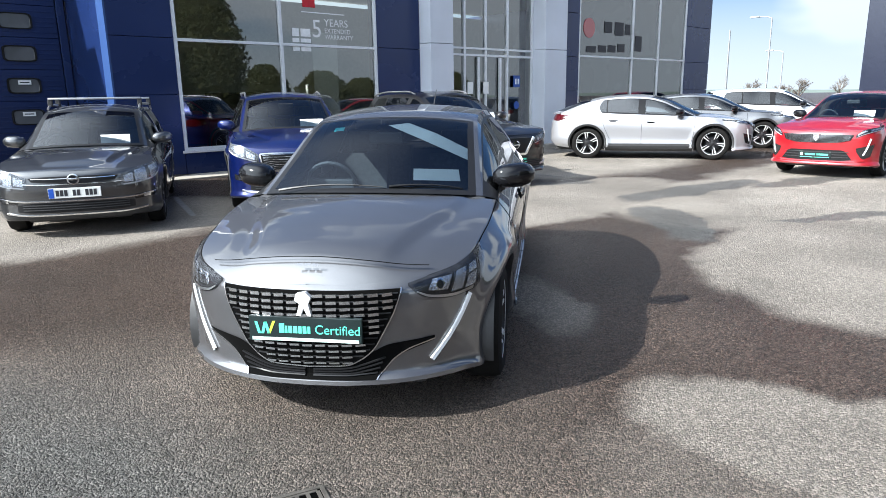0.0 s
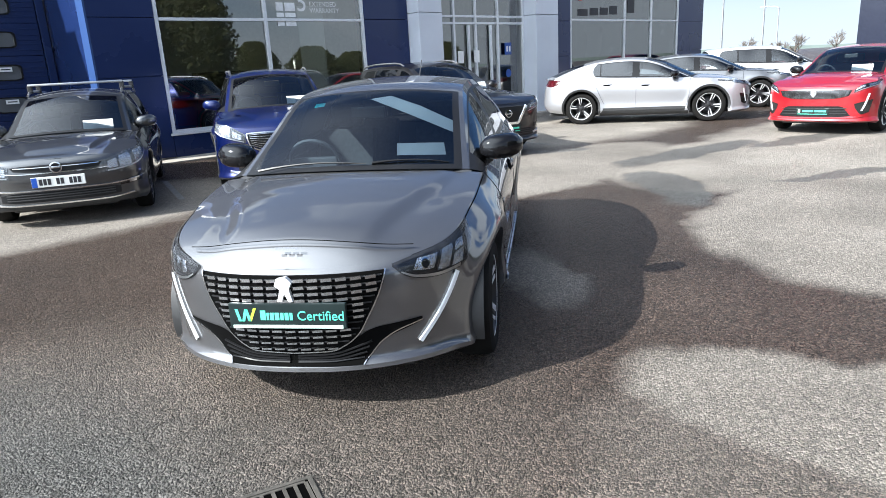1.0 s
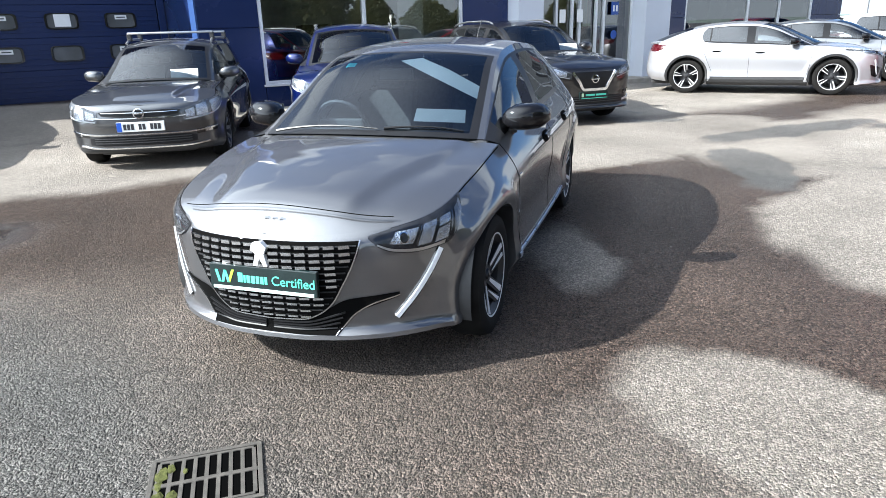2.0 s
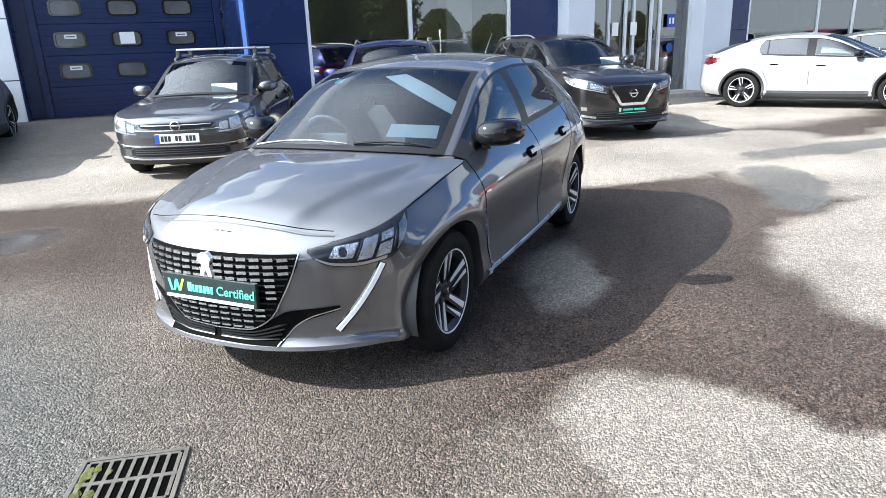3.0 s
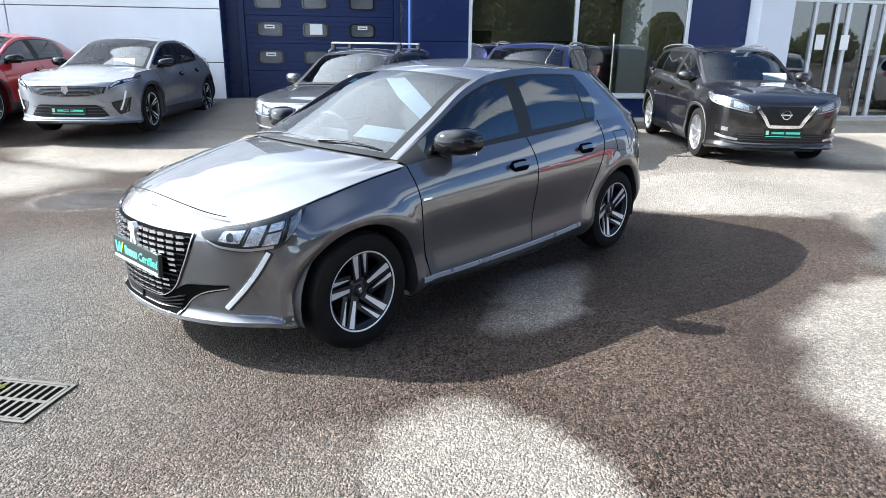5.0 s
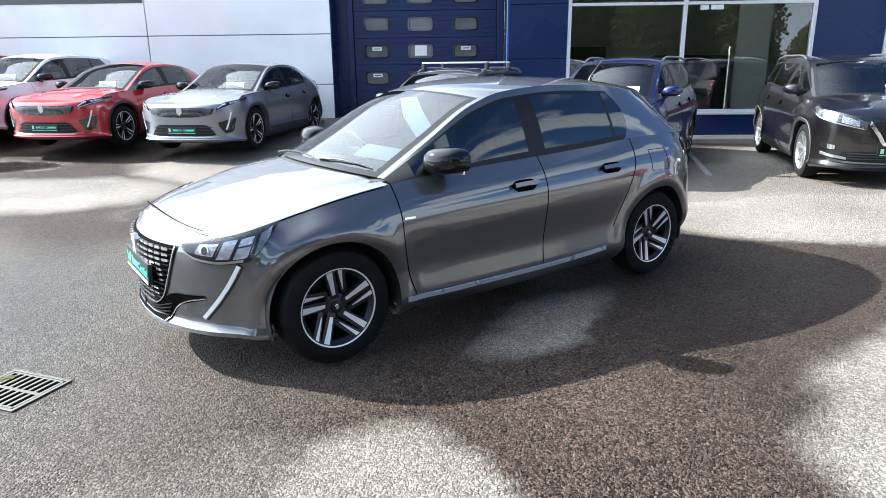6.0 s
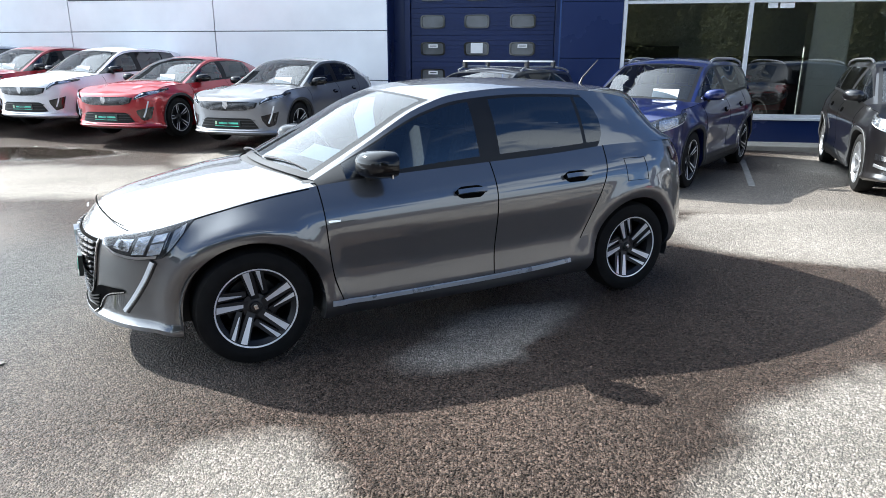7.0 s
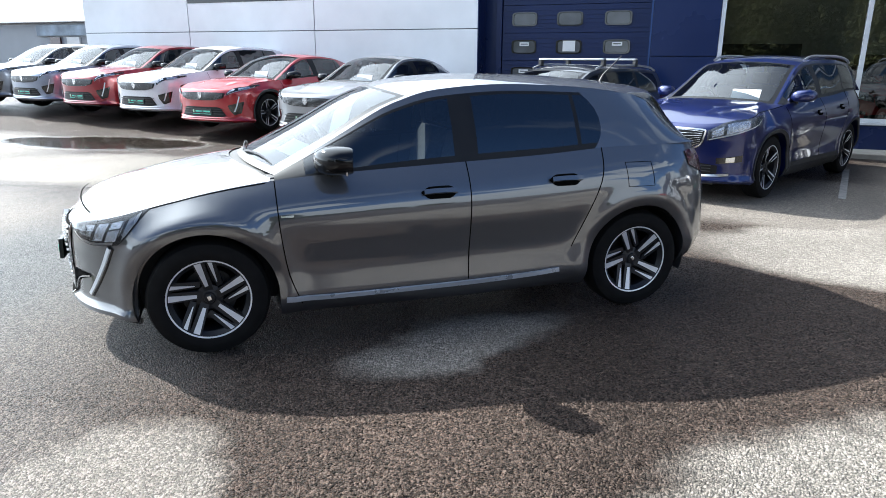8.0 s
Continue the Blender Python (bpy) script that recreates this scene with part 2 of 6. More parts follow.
def lathe(bm, profile, n=32, axis="y"):
    """Turns (radius, along) pairs round the y axis."""
    rows = []
    for r, a in profile:
        rows.append([Vector((r * math.cos(2 * math.pi * k / n), a, r * math.sin(2 * math.pi * k / n))) for k in range(n)])
    return grid(bm, rows, closed=True)


def prism(bm, poly, depth_vec):
    """A closed outline (list of Vectors) pushed along depth_vec."""
    a = [bm.verts.new(p) for p in poly]
    b = [bm.verts.new(Vector(p) + Vector(depth_vec)) for p in poly]
    bm.faces.new(a)
    bm.faces.new(b[::-1])
    n = len(a)
    for k in range(n):
        bm.faces.new((a[k], b[k], b[(k + 1) % n], a[(k + 1) % n]))
    return bm


def curve_of(points):
    """Smooth one-dimensional curve through (x, y) pairs that never overshoots."""
    p = sorted(points)
    xs, ys = np.array([a[0] for a in p], float), np.array([a[1] for a in p], float)
    h, d = np.diff(xs), np.diff(ys) / np.diff(xs)
    m = np.zeros(len(xs))
    m[0], m[-1] = d[0], d[-1]
    for i in range(1, len(xs) - 1):
        if d[i - 1] * d[i] > 0:
            w1, w2 = 2 * h[i] + h[i - 1], h[i] + 2 * h[i - 1]
            m[i] = (w1 + w2) / (w1 / d[i - 1] + w2 / d[i])

    def exact(x):
        x = min(max(x, xs[0]), xs[-1])
        i = min(max(int(np.searchsorted(xs, x)) - 1, 0), len(h) - 1)
        t = (x - xs[i]) / h[i]
        return float((2 * t**3 - 3 * t**2 + 1) * ys[i] + (t**3 - 2 * t**2 + t) * h[i] * m[i] + (-2 * t**3 + 3 * t**2) * ys[i + 1] + (t**3 - t**2) * h[i] * m[i + 1])

    x0, k = float(xs[0]), 240 / float(xs[-1] - xs[0])
    table = [exact(x0 + i / k) for i in range(241)] + [float(ys[-1])]

    def f(x):
        t = min(max((x - x0) * k, 0.0), 240.0)
        i = int(t)
        return table[i] + (table[i + 1] - table[i]) * (t - i)

    return f


def curve3(points):
    """Smooth space curve through points, by their index."""
    fs = [curve_of([(i, p[c]) for i, p in enumerate(points)]) for c in range(len(points[0]))]
    return lambda k: [f(k) for f in fs]


def step(a, b, x):
    t = min(max((x - a) / (b - a), 0), 1)
    return t * t * (3 - 2 * t)


# the yard climbs a little towards the workshop
def ground_z(x, y):
    return 0.33 * step(10.5, 15.5, y) * step(9.5, 1.5, x)


# ---------------------------------------------------------------- the camera's world: cars
class Shell:
    """The outer skin of a car: a plan outline, heights along it and the lean of its sides. x forward, y left, z up."""

    def __init__(self, spec):
        self.wb = spec["wb"]
        self.half = spec["half"]
        self.wr = spec["wr"]
        self.rim = spec["rim"]
        self.arch = spec["arch"]
        self.flare = spec["flare"]
        self.cp = spec["cp"]
        self.side = spec["side"]
        self.front = spec["front"]
        self.rear = spec["rear"]
        self.outline = spec["outline"]
        self.shoulder = spec["shoulder"]
        self.bottom = spec["bottom"]
        self.crown = spec["crown"]
        self.centre = spec["centre"]
        self.rail = spec["rail"]
        self.cuts = spec["cuts"]
        self.windows = spec["windows"]
        self.mirror = spec["mirror"]
        self.seams = spec["seams"]
        self.handles = spec["handles"]
        self.roof_mat = spec.get("roof_mat")
        c = curve3(self.outline)
        ks = np.linspace(0, len(self.outline) - 1, 420)
        p = np.array([c(k) for k in ks])
        # keep the nose and tail square to the middle line
        self.X, self.Y = p[:, 0], p[:, 1]
        seg = np.hypot(np.diff(self.X), np.diff(self.Y))
        self.U = np.concatenate([[0], np.cumsum(seg)])
        tx, ty = np.gradient(self.X, self.U), np.gradient(self.Y, self.U)
        tx[0] = tx[-1] = 0
        n = np.hypot(tx, ty)
        self.NX, self.NY = ty / n, -tx / n
        self.imax = int(np.argmax(self.Y))
        # even tables for quick look-up
        self.L = float(self.U[-1])
        g = np.linspace(0, self.L, 801)
        self.tab = list(zip(*(list(map(float, np.interp(g, self.U, a))) for a in (self.X, self.Y, self.NX, self.NY))))
        self.x0, self.x1, self.ym = float(self.X[-1]), float(self.X[0]), float(self.Y[self.imax])
        self.tux = [float(np.interp(-x, -self.X, self.U)) for x in np.linspace(self.x0, self.x1, 1201)]
        self.tuy = [float(np.interp(y, self.Y[: self.imax], self.U[: self.imax])) for y in np.linspace(0, self.ym, 601)]
        self.zs, self.zb = curve_of(self.shoulder), curve_of(self.bottom)
        self.fs, self.ff, self.fr = (curve_of(t) for t in (self.side, self.front, self.rear))
        self.fc = curve_of(self.crown)
        self.xf, self.xr = self.wb / 2, -self.wb / 2

    def ux(self, x):
        t = min(max((x - self.x0) / (self.x1 - self.x0), 0), 1) * 1199.999
        i = int(t)
        return self.tux[i] + (self.tux[i + 1] - self.tux[i]) * (t - i)

    def uy(self, y):
        t = min(max(y / self.ym, 0), 1) * 599.999
        i = int(t)
        return self.tuy[i] + (self.tuy[i + 1] - self.tuy[i]) * (t - i)

    def xu(self, u):
        t = min(max(u / self.L, 0), 1) * 799.999
        i = int(t)
        return self.tab[i][0] + (self.tab[i + 1][0] - self.tab[i][0]) * (t - i)

    def uyr(self, y):
        return float(np.interp(-y, -self.Y[self.imax:], self.U[self.imax:]))

    def at(self, u, z):
        t = min(max(u / self.L, 0), 1) * 799.999
        i = int(t)
        t -= i
        x, y, nx, ny = (p + (q - p) * t for p, q in zip(self.tab[i], self.tab[i + 1]))
        zb, zs = self.zb(x), self.zs(x)
        v = (z - zb) / (zs - zb)
        wf, wr = step(self.xf + 0.08, self.xf + 0.55, x), step(self.xr - 0.1, self.xr - 0.5, x)
        d = self.fs(v) * (1 - wf - wr) + self.ff(v) * wf + self.fr(v) * wr
        for xw in (self.xf, self.xr):
            r = math.hypot(x - xw, z - self.wr)
            d -= self.flare * math.exp(-(((r - self.arch - 0.055) / 0.055) ** 2))
        return Vector((x - nx * d, y - ny * d, z))

    def bonnet(self, x, y):
        e = self.at(self.ux(x), self.zs(x))
        t = min(abs(y) / max(e.y, 0.01), 1)
        crease = 0.30 + 0.25 * step(self.xf + 0.66, self.xf - 0.3, x)
        fade = step(self.xf + 0.66, self.xf + 0.45, x)
        fall = step(crease - 0.012, crease + 0.075, abs(y)) - 0.45 * step(crease + 0.075, crease + 0.20, abs(y))
        return e.z + self.fc(e.x) * (1 - t**2.2) - 0.016 * fade * fall * (1 - t**6)

    def on(self, u, z, off=0.0, s=1):
        """Point off the skin by off metres; s = -1 for the right-hand side."""
        p = self.at(u, z)
        if off:
            a, b = self.at(u + 0.01, z) - self.at(u - 0.01, z), self.at(u, z + 0.01) - self.at(u, z - 0.01)
            p = p + a.cross(b).normalized() * off
        return Vector((p.x, p.y * s, p.z))


def patch(sh, top, bot, off, s=1, nu=14, nv=5, thick=0.0):
    """A panel on the skin between two curves of (u, z)."""
    ct, cb = curve3(top), curve3(bot)
    bm = bmesh.new()
    rows = []
    for j in range(nv + 1):
        row = []
        for i in range(nu + 1):
            a, b = ct(i / nu * (len(top) - 1)), cb(i / nu * (len(bot) - 1))
            f = j / nv
            row.append(sh.on(b[0] + (a[0] - b[0]) * f, b[1] + (a[1] - b[1]) * f, off, s))
        rows.append(row if s > 0 else row[::-1])
    grid(bm, rows)
    if thick:
        bmesh.ops.solidify(bm, geom=bm.faces[:], thickness=thick)
    return bm


def between(sh, l1, l0, f0, f1, g0, g1, off, s, nu, nv):
    """A piece of the lamp between its upper and lower edge, by shares along and across."""
    c1, c0, n = curve3(l1), curve3(l0), len(l1) - 1
    top, bot = [], []
    for f in np.linspace(f0, f1, 4):
        a, b = c1(f * n), c0(f * n)
        top.append((b[0] + (a[0] - b[0]) * g1, b[1] + (a[1] - b[1]) * g1))
        bot.append((b[0] + (a[0] - b[0]) * g0, b[1] + (a[1] - b[1]) * g0))
    return patch(sh, top, bot, off, s, nu, nv)


def ribbon(sh, pts, w, off, s=1, n=16, high=0.004):
    """A raised strip along a line of (u, z) on the skin."""
    c = curve3(pts)
    ks = [i / n * (len(pts) - 1) for i in range(n + 1)]
    bm = bmesh.new()
    rows = []
    for k in ks:
        u, z = c(k)
        a, b = c(max(k - 0.01, 0)), c(min(k + 0.01, len(pts) - 1))
        t = (sh.on(b[0], b[1]) - sh.on(a[0], a[1])).normalized()
        p0, p1 = sh.on(u, z), sh.on(u, z, 0.01)
        nn = (p1 - p0).normalized()
        side = t.cross(nn).normalized() * (w / 2)
        base = p0 + nn * (off - 0.004)
        top = p0 + nn * (off + high)
        rows.append([base - side, top - side * 0.8, top + side * 0.8, base + side])
    if s < 0:
        rows = [[Vector((p.x, -p.y, p.z)) for p in r][::-1] for r in rows]
    grid(bm, rows)
    return bm


def wheel_proto(style, r, rim_r, width, face, dark):
    """A wheel about the y axis, outer face at +y."""
    root = new("wheel")
    h = width / 2
    bm = bmesh.new()
    lathe(bm, [(rim_r - 0.008, -h * 0.9), (rim_r + 0.012, -h * 0.98), (r - 0.05, -h), (r - 0.014, -h * 0.86), (r, -h * 0.55), (r, h * 0.55), (r - 0.014, h * 0.86), (r - 0.05, h), (rim_r + 0.03, h * 0.98), (rim_r + 0.012, h * 0.93), (rim_r - 0.008, h * 0.86)], 48)
    part("tyre", bm, TYRE, root, "black rubber tyre", True)
    bm = bmesh.new()
    lathe(bm, [(rim_r - 0.006, h * 0.88), (rim_r - 0.012, h * 0.80), (rim_r - 0.028, h * 0.62), (rim_r - 0.03, -h * 0.8)], 48)
    lathe(bm, [(0.03, -h * 0.1), (0.14, -h * 0.1), (0.14, -h * 0.25), (rim_r - 0.03, -h * 0.75)], 32)
    part("barrel", bm, dark, root, "dark wheel barrel and brake", True)
    bm = bmesh.new()
    lathe(bm, [(rim_r + 0.002, h * 0.84), (rim_r + 0.003, h * 0.90), (rim_r - 0.005, h * 0.88), (rim_r - 0.008, h * 0.78)], 48)
    part("rim", bm, face, root, "alloy rim edge", True)

    def spoke(bm, a, r0, r1, w0, w1, skew, y0, y1, depth):
        ca, sa = math.cos(a), math.sin(a)

        def P(rr, ww, yy):
            return Vector((rr * ca - ww * sa, yy, rr * sa + ww * ca))

        poly = [P(r0, -w0 / 2, y0), P(r1, -w1 / 2 + skew, y1), P(r1 - 0.004, w1 / 2 + skew, y1), P(r0, w0 / 2, y0)]
        prism(bm, poly, (0, -depth, 0))

    r1 = rim_r - 0.010
    if style == "twin":
        def bar(bm, a, off, l0, w0, w1, y0, y1, depth, lean=0.0):
            # bar parallel to the radius at angle a, off metres to its side, running out to the rim
            ca, sa = math.cos(a), math.sin(a)
            top = []
            for l, w, y in ((l0, w0, y0), (None, w1, y1)):
                for q in (-1, 1):
                    o = off + q * w / 2 + (lean if l is None else 0)
                    ll = math.sqrt(r1 * r1 - o * o) if l is None else l
                    top.append(Vector((ll * ca - o * sa, y, ll * sa + o * ca)))
            prism(bm, [top[0], top[2], top[3], top[1]], (0, -depth, 0))

        for k in range(5):
            a = k * 2 * math.pi / 5 + 0.35
            bm = bmesh.new()
            bar(bm, a, 0.012, 0.03, 0.044, 0.058, h * 0.46, h * 0.80, 0.035)
            bar(bm, a, 0.070, 0.045, 0.030, 0.046, h * 0.44, h * 0.78, 0.03)
            bmesh.ops.recalc_face_normals(bm, faces=bm.faces[:])
            part("spoke", bm, dark, root)
            bm = bmesh.new()
            bar(bm, a, 0.008, 0.062, 0.018, 0.034, h * 0.53, h * 0.84, 0.005)
            bar(bm, a, 0.064, 0.070, 0.004, 0.021, h * 0.53, h * 0.83, 0.005, 0.004)
            bmesh.ops.recalc_face_normals(bm, faces=bm.faces[:])
            part("spoke_face", bm, face, root, "machined bright spoke face")
    else:
        n = {"five": 5, "ten": 10, "steel": 7}[style]
        for k in range(n):
            a = k * 2 * math.pi / n + 0.2
            bm = bmesh.new()
            wide = 0.15 if n == 5 else 0.13
            spoke(bm, a, 0.04, r1, wide * 0.16, wide * 0.34, 0.008, h * 0.45, h * 0.80, 0.03)
            if style == "five":
                spoke(bm, a + 0.36, 0.05, r1, 0.020, 0.034, -0.02, h * 0.42, h * 0.76, 0.02)
            bmesh.ops.recalc_face_normals(bm, faces=bm.faces[:])
            part("spoke", bm, dark if style == "five" else face, root)
            if style == "five":
                bm = bmesh.new()
                spoke(bm, a, 0.09, r1, 0.010, 0.022, 0.008, h * 0.56, h * 0.83, 0.004)
                spoke(bm, a + 0.36, 0.13, r1, 0.005, 0.016, -0.02, h * 0.60, h * 0.79, 0.004)
                bmesh.ops.recalc_face_normals(bm, faces=bm.faces[:])
                part("spoke_face", bm, face, root, "machined bright spoke face")
    bm = bmesh.new()
    lathe(bm, [(0.001, h * 0.62), (0.026, h * 0.60), (0.030, h * 0.5), (0.068, h * 0.42), (0.072, 0.0)], 24)
    part("hub_cap", bm, dark if style in ("twin", "five") else face, root, "", True)
    if style == "twin":
        bm = bmesh.new()
        box(bm, -0.010, h * 0.60, -0.014, 0.010, h * 0.66, 0.014, 0.003)
        part("centre_badge", bm, CHROME, root)
    return root


def build_car(name, spec, place, body_mat, label, category="car", wheel=("twin", RIM_FACE, RIM_DARK), detail=2, mirror_mat=None, group=""):
    """One parked car with its parts; place is the pose of the middle of its wheelbase on the ground."""
    sh = Shell(spec)
    root = thing(name, place, label, category, group)
    N, M = (150, 26) if detail > 1 else (96, 18)
    R, zw = sh.arch, sh.wr
    us = np.linspace(0, sh.U[-1], N + 1)
    bm = bmesh.new()
    for s in (1, -1):
        vs = []
        for u in us:
            x = sh.xu(u)
            zb, zs = sh.zb(x), sh.zs(x)
            vs.append([(u, zb + (zs - zb) * j / M) for j in range(M + 1)])

        def inside(u, z):
            x = sh.xu(u)
            for xw in (sh.xf, sh.xr):
                if math.hypot(x - xw, z - zw) < R or (abs(x - xw) < R and z < zw):
                    return xw
            return None

        ins = [[inside(*q) for q in col] for col in vs]
        made = {}

        def vert(i, j):
            if (i, j) not in made:
                u, z = vs[i][j]
                xw = ins[i][j]
                if xw is not None:
                    x = sh.xu(u)
                    if z < zw:
                        x = xw + math.copysign(R, x - xw)
                    else:
                        d = Vector((x - xw, z - zw)).normalized() * R
                        x, z = xw + d.x, zw + d.y
                    u = sh.ux(x)
                made[(i, j)] = bm.verts.new(sh.on(u, z, 0, s))
            return made[(i, j)]

        for i in range(N):
            for j in range(M):
                q = [(i, j), (i + 1, j), (i + 1, j + 1), (i, j + 1)]
                if all(ins[a][b] is not None for a, b in q):
                    continue
                f = [vert(a, b) for a, b in q]
                bm.faces.new(f if s > 0 else f[::-1])
    bmesh.ops.remove_doubles(bm, verts=bm.verts[:], dist=0.0008)
    # turned-in lips of the wheel arches
    lips = []
    for e in bm.edges:
        if e.is_boundary:
            ok = True
            for v in e.verts:
                hit = False
                for xw in (sh.xf, sh.xr):
                    rr = math.hypot(v.co.x - xw, v.co.z - zw)
                    if abs(v.co.y) > 0.4 and (abs(rr - R) < 0.035 or (v.co.z < zw and abs(abs(v.co.x - xw) - R) < 0.035)):
                        hit = True
                ok = ok and hit
            if ok:
                lips.append(e)
    g = bmesh.ops.extrude_edge_only(bm, edges=lips)
    for v in g["geom"]:
        if isinstance(v, bmesh.types.BMVert):
            v.co.y -= math.copysign(0.07, v.co.y)
    body = part("body", bm, body_mat, root, "", True, 35)

    # bonnet, with the black scuttle under the windscreen
    x_cowl = sh.rail[0][0]
    ub = [u for u in np.linspace(0, sh.ux(x_cowl), 60 if detail > 1 else 40)]
    crown = curve_of(sh.crown)
    ts = [-1, -0.97] + [round(-0.94 + 0.0235 * i, 4) for i in range(81)] + [0.97, 1]
    rows = []
    for u in ub:
        e = sh.at(u, sh.zs(sh.xu(u)))
        row = []
        crease, fade = 0.30 + 0.25 * step(sh.xf + 0.66, sh.xf - 0.3, e.x), step(sh.xf + 0.66, sh.xf + 0.45, e.x)
        for t in ts:
            y = e.y * t
            fall = step(crease - 0.012, crease + 0.075, abs(y)) - 0.45 * step(crease + 0.075, crease + 0.20, abs(y))
            z = e.z + crown(e.x) * (1 - abs(t) ** 2.2) - 0.016 * fade * fall * (1 - t**6)
            row.append(Vector((e.x, y, z)))
        rows.append(row)
    c0 = sh.centre[0][0]
    b1, b2 = bmesh.new(), bmesh.new()

    def limit(y):
        return c0 + 0.05 + (x_cowl - c0 - 0.03) * min(abs(y) / sh.rail[0][1], 1) ** 2

    def cut(p, forward):
        lim = limit(p.y)
        if (p.x >= lim) == forward:
            return p
        return Vector((lim, p.y, sh.bonnet(lim, p.y)))

    for a, b in zip(rows, rows[1:]):
        for k in range(len(ts) - 1):
            q = [a[k], a[k + 1], b[k + 1], b[k]]
            ahead = [p.x >= limit(p.y) for p in q]
            for t, forward in ((b1, True), (b2, False)):
                if forward in ahead:
                    t.faces.new([t.verts.new(cut(p, forward)) for p in q][::-1])
    for t in (b1, b2):
        bmesh.ops.remove_doubles(t, verts=t.verts[:], dist=0.0006)
        bmesh.ops.dissolve_degenerate(t, edges=t.edges[:], dist=0.0003)
        bmesh.ops.recalc_face_normals(t, faces=t.faces[:])
    part("bonnet", b1, body_mat, root, "", True, 30)
    for v in b2.verts:
        v.co.z -= 0.008
    part("scuttle", b2, BLACK, root, "black plastic scuttle")

    # roof, screens and tailgate
    cc, cr = curve3(sh.centre), curve3(sh.rail)
    K = len(sh.centre) - 1
    k_screen, k_roof, k_rear0, k_rear1 = sh.cuts
    marks = sorted({round(i / 5, 3) for i in range(5 * K + 1)} | {0.12, k_screen - 0.1, k_screen, k_rear0, k_rear1})
    tt = [-1, -0.955, -0.89, -0.7, -0.5, -0.25, 0, 0.25, 0.5, 0.7, 0.89, 0.955, 1]
    kinds = {n: bmesh.new() for n in ("roof", "windscreen", "screen_surround", "rear_window", "rear_surround_a", "rear_surround_b", "tailgate")}

    def up(k, t):
        c, r = cc(k), cr(k)
        f = abs(t) ** sh.cp
        return Vector((c[0] + (r[0] - c[0]) * f, r[1] * t, c[1] + (r[2] - c[1]) * f))

    for a, b in zip(marks, marks[1:]):
        for t0, t1 in zip(tt, tt[1:]):
            mt, mk = abs(t0 + t1) / 2, (a + b) / 2
            if mk < k_screen:
                n = "roof" if mt > 0.955 else "screen_surround" if mt > 0.89 or mk < 0.12 or mk > k_screen - 0.1 else "windscreen"
            elif k_rear0 < mk < k_rear1:
                n = "tailgate" if mt > 0.955 else ("rear_surround_a" if t0 < 0 else "rear_surround_b") if mt > 0.89 else "rear_window"
            else:
                n = "roof" if mk < k_rear0 else "tailgate"
            t = kinds[n]
            t.faces.new([t.verts.new(p) for p in (up(a, t0), up(a, t1), up(b, t1), up(b, t0))])
    for n, t in kinds.items():
        bmesh.ops.remove_doubles(t, verts=t.verts[:], dist=0.0006)
        bmesh.ops.recalc_face_normals(t, faces=t.faces[:])
        if sum(f.normal.z for f in t.faces) < 0:
            bmesh.ops.reverse_faces(t, faces=t.faces[:])
        mat = {"roof": sh.roof_mat or body_mat, "windscreen": SCREEN_GLASS, "screen_surround": BLACK_TRIM, "rear_window": TINT_GLASS, "tailgate": body_mat}.get(n, BLACK_TRIM)
        if n in ("roof", "tailgate"):
            bmesh.ops.solidify(t, geom=t.faces[:], thickness=0.012)
        part("rear_surround" if n.startswith("rear_s") else n, t, mat, root, {"windscreen": "clear raked windscreen", "rear_window": "dark tinted rear window"}.get(n, ""), True, 35)
    # closing shelf behind the cabin
    bm = bmesh.new()
    rows = []
    for u in np.linspace(sh.ux(sh.rail[-1][0] + 0.25), sh.U[-1], 14):
        e = sh.at(u, sh.zs(sh.xu(u)))
        rows.append([Vector((e.x, e.y * t, e.z - 0.002)) for t in (-1, -0.5, 0, 0.5, 1)])
    grid(bm, rows)
    bmesh.ops.remove_doubles(bm, verts=bm.verts[:], dist=0.0006)
    part("tail_ledge", bm, body_mat, root)

    # sides of the cabin: frames and panes
    ks = np.linspace(0, K, 200)
    rx, ry, rz = (np.array([cr(k)[i] for k in ks]) for i in range(3))
    rail_y, rail_z = curve_of(list({round(float(a), 5): float(b) for a, b in zip(rx, ry)}.items())), curve_of(list({round(float(a), 5): float(b) for a, b in zip(rx, rz)}.items()))
    w0, pb0, pb1, pq0, pq1, w1 = sh.windows
    xs = [rx[0]] + list(np.linspace(w0, pb0, 14)) + list(np.linspace(pb1, pq0, 8)) + list(np.linspace(pq1, w1, 5)) + list(np.linspace(w1 - 0.04, rx[-1], 8))
    rr = [0, 0.05, 0.09, 0.2, 0.35, 0.5, 0.65, 0.78, 0.86, 0.905, 1]

    def side_pt(x, r, s, off=0.0):
        e = sh.at(sh.ux(x), sh.zs(x))
        zr, yr = max(rail_z(x), e.z + 0.004), rail_y(x)
        bulge = 0.022 * math.sin(math.pi * r) * min((zr - e.z) / 0.3, 1)
        return Vector((x, (e.y + (yr - e.y) * r + bulge + off) * s, e.z + (zr - e.z) * r))

    def curl(x, r):
        # the last window ends in a rounded corner
        if x >= pq1 - 1e-6 and x > w1 + 0.09:
            return x
        if x < w1 - 0.03:
            return x
        return x + 0.10 * step(w1 + 0.09, w1, x) * abs(2 * (r - 0.42)) ** 2.5

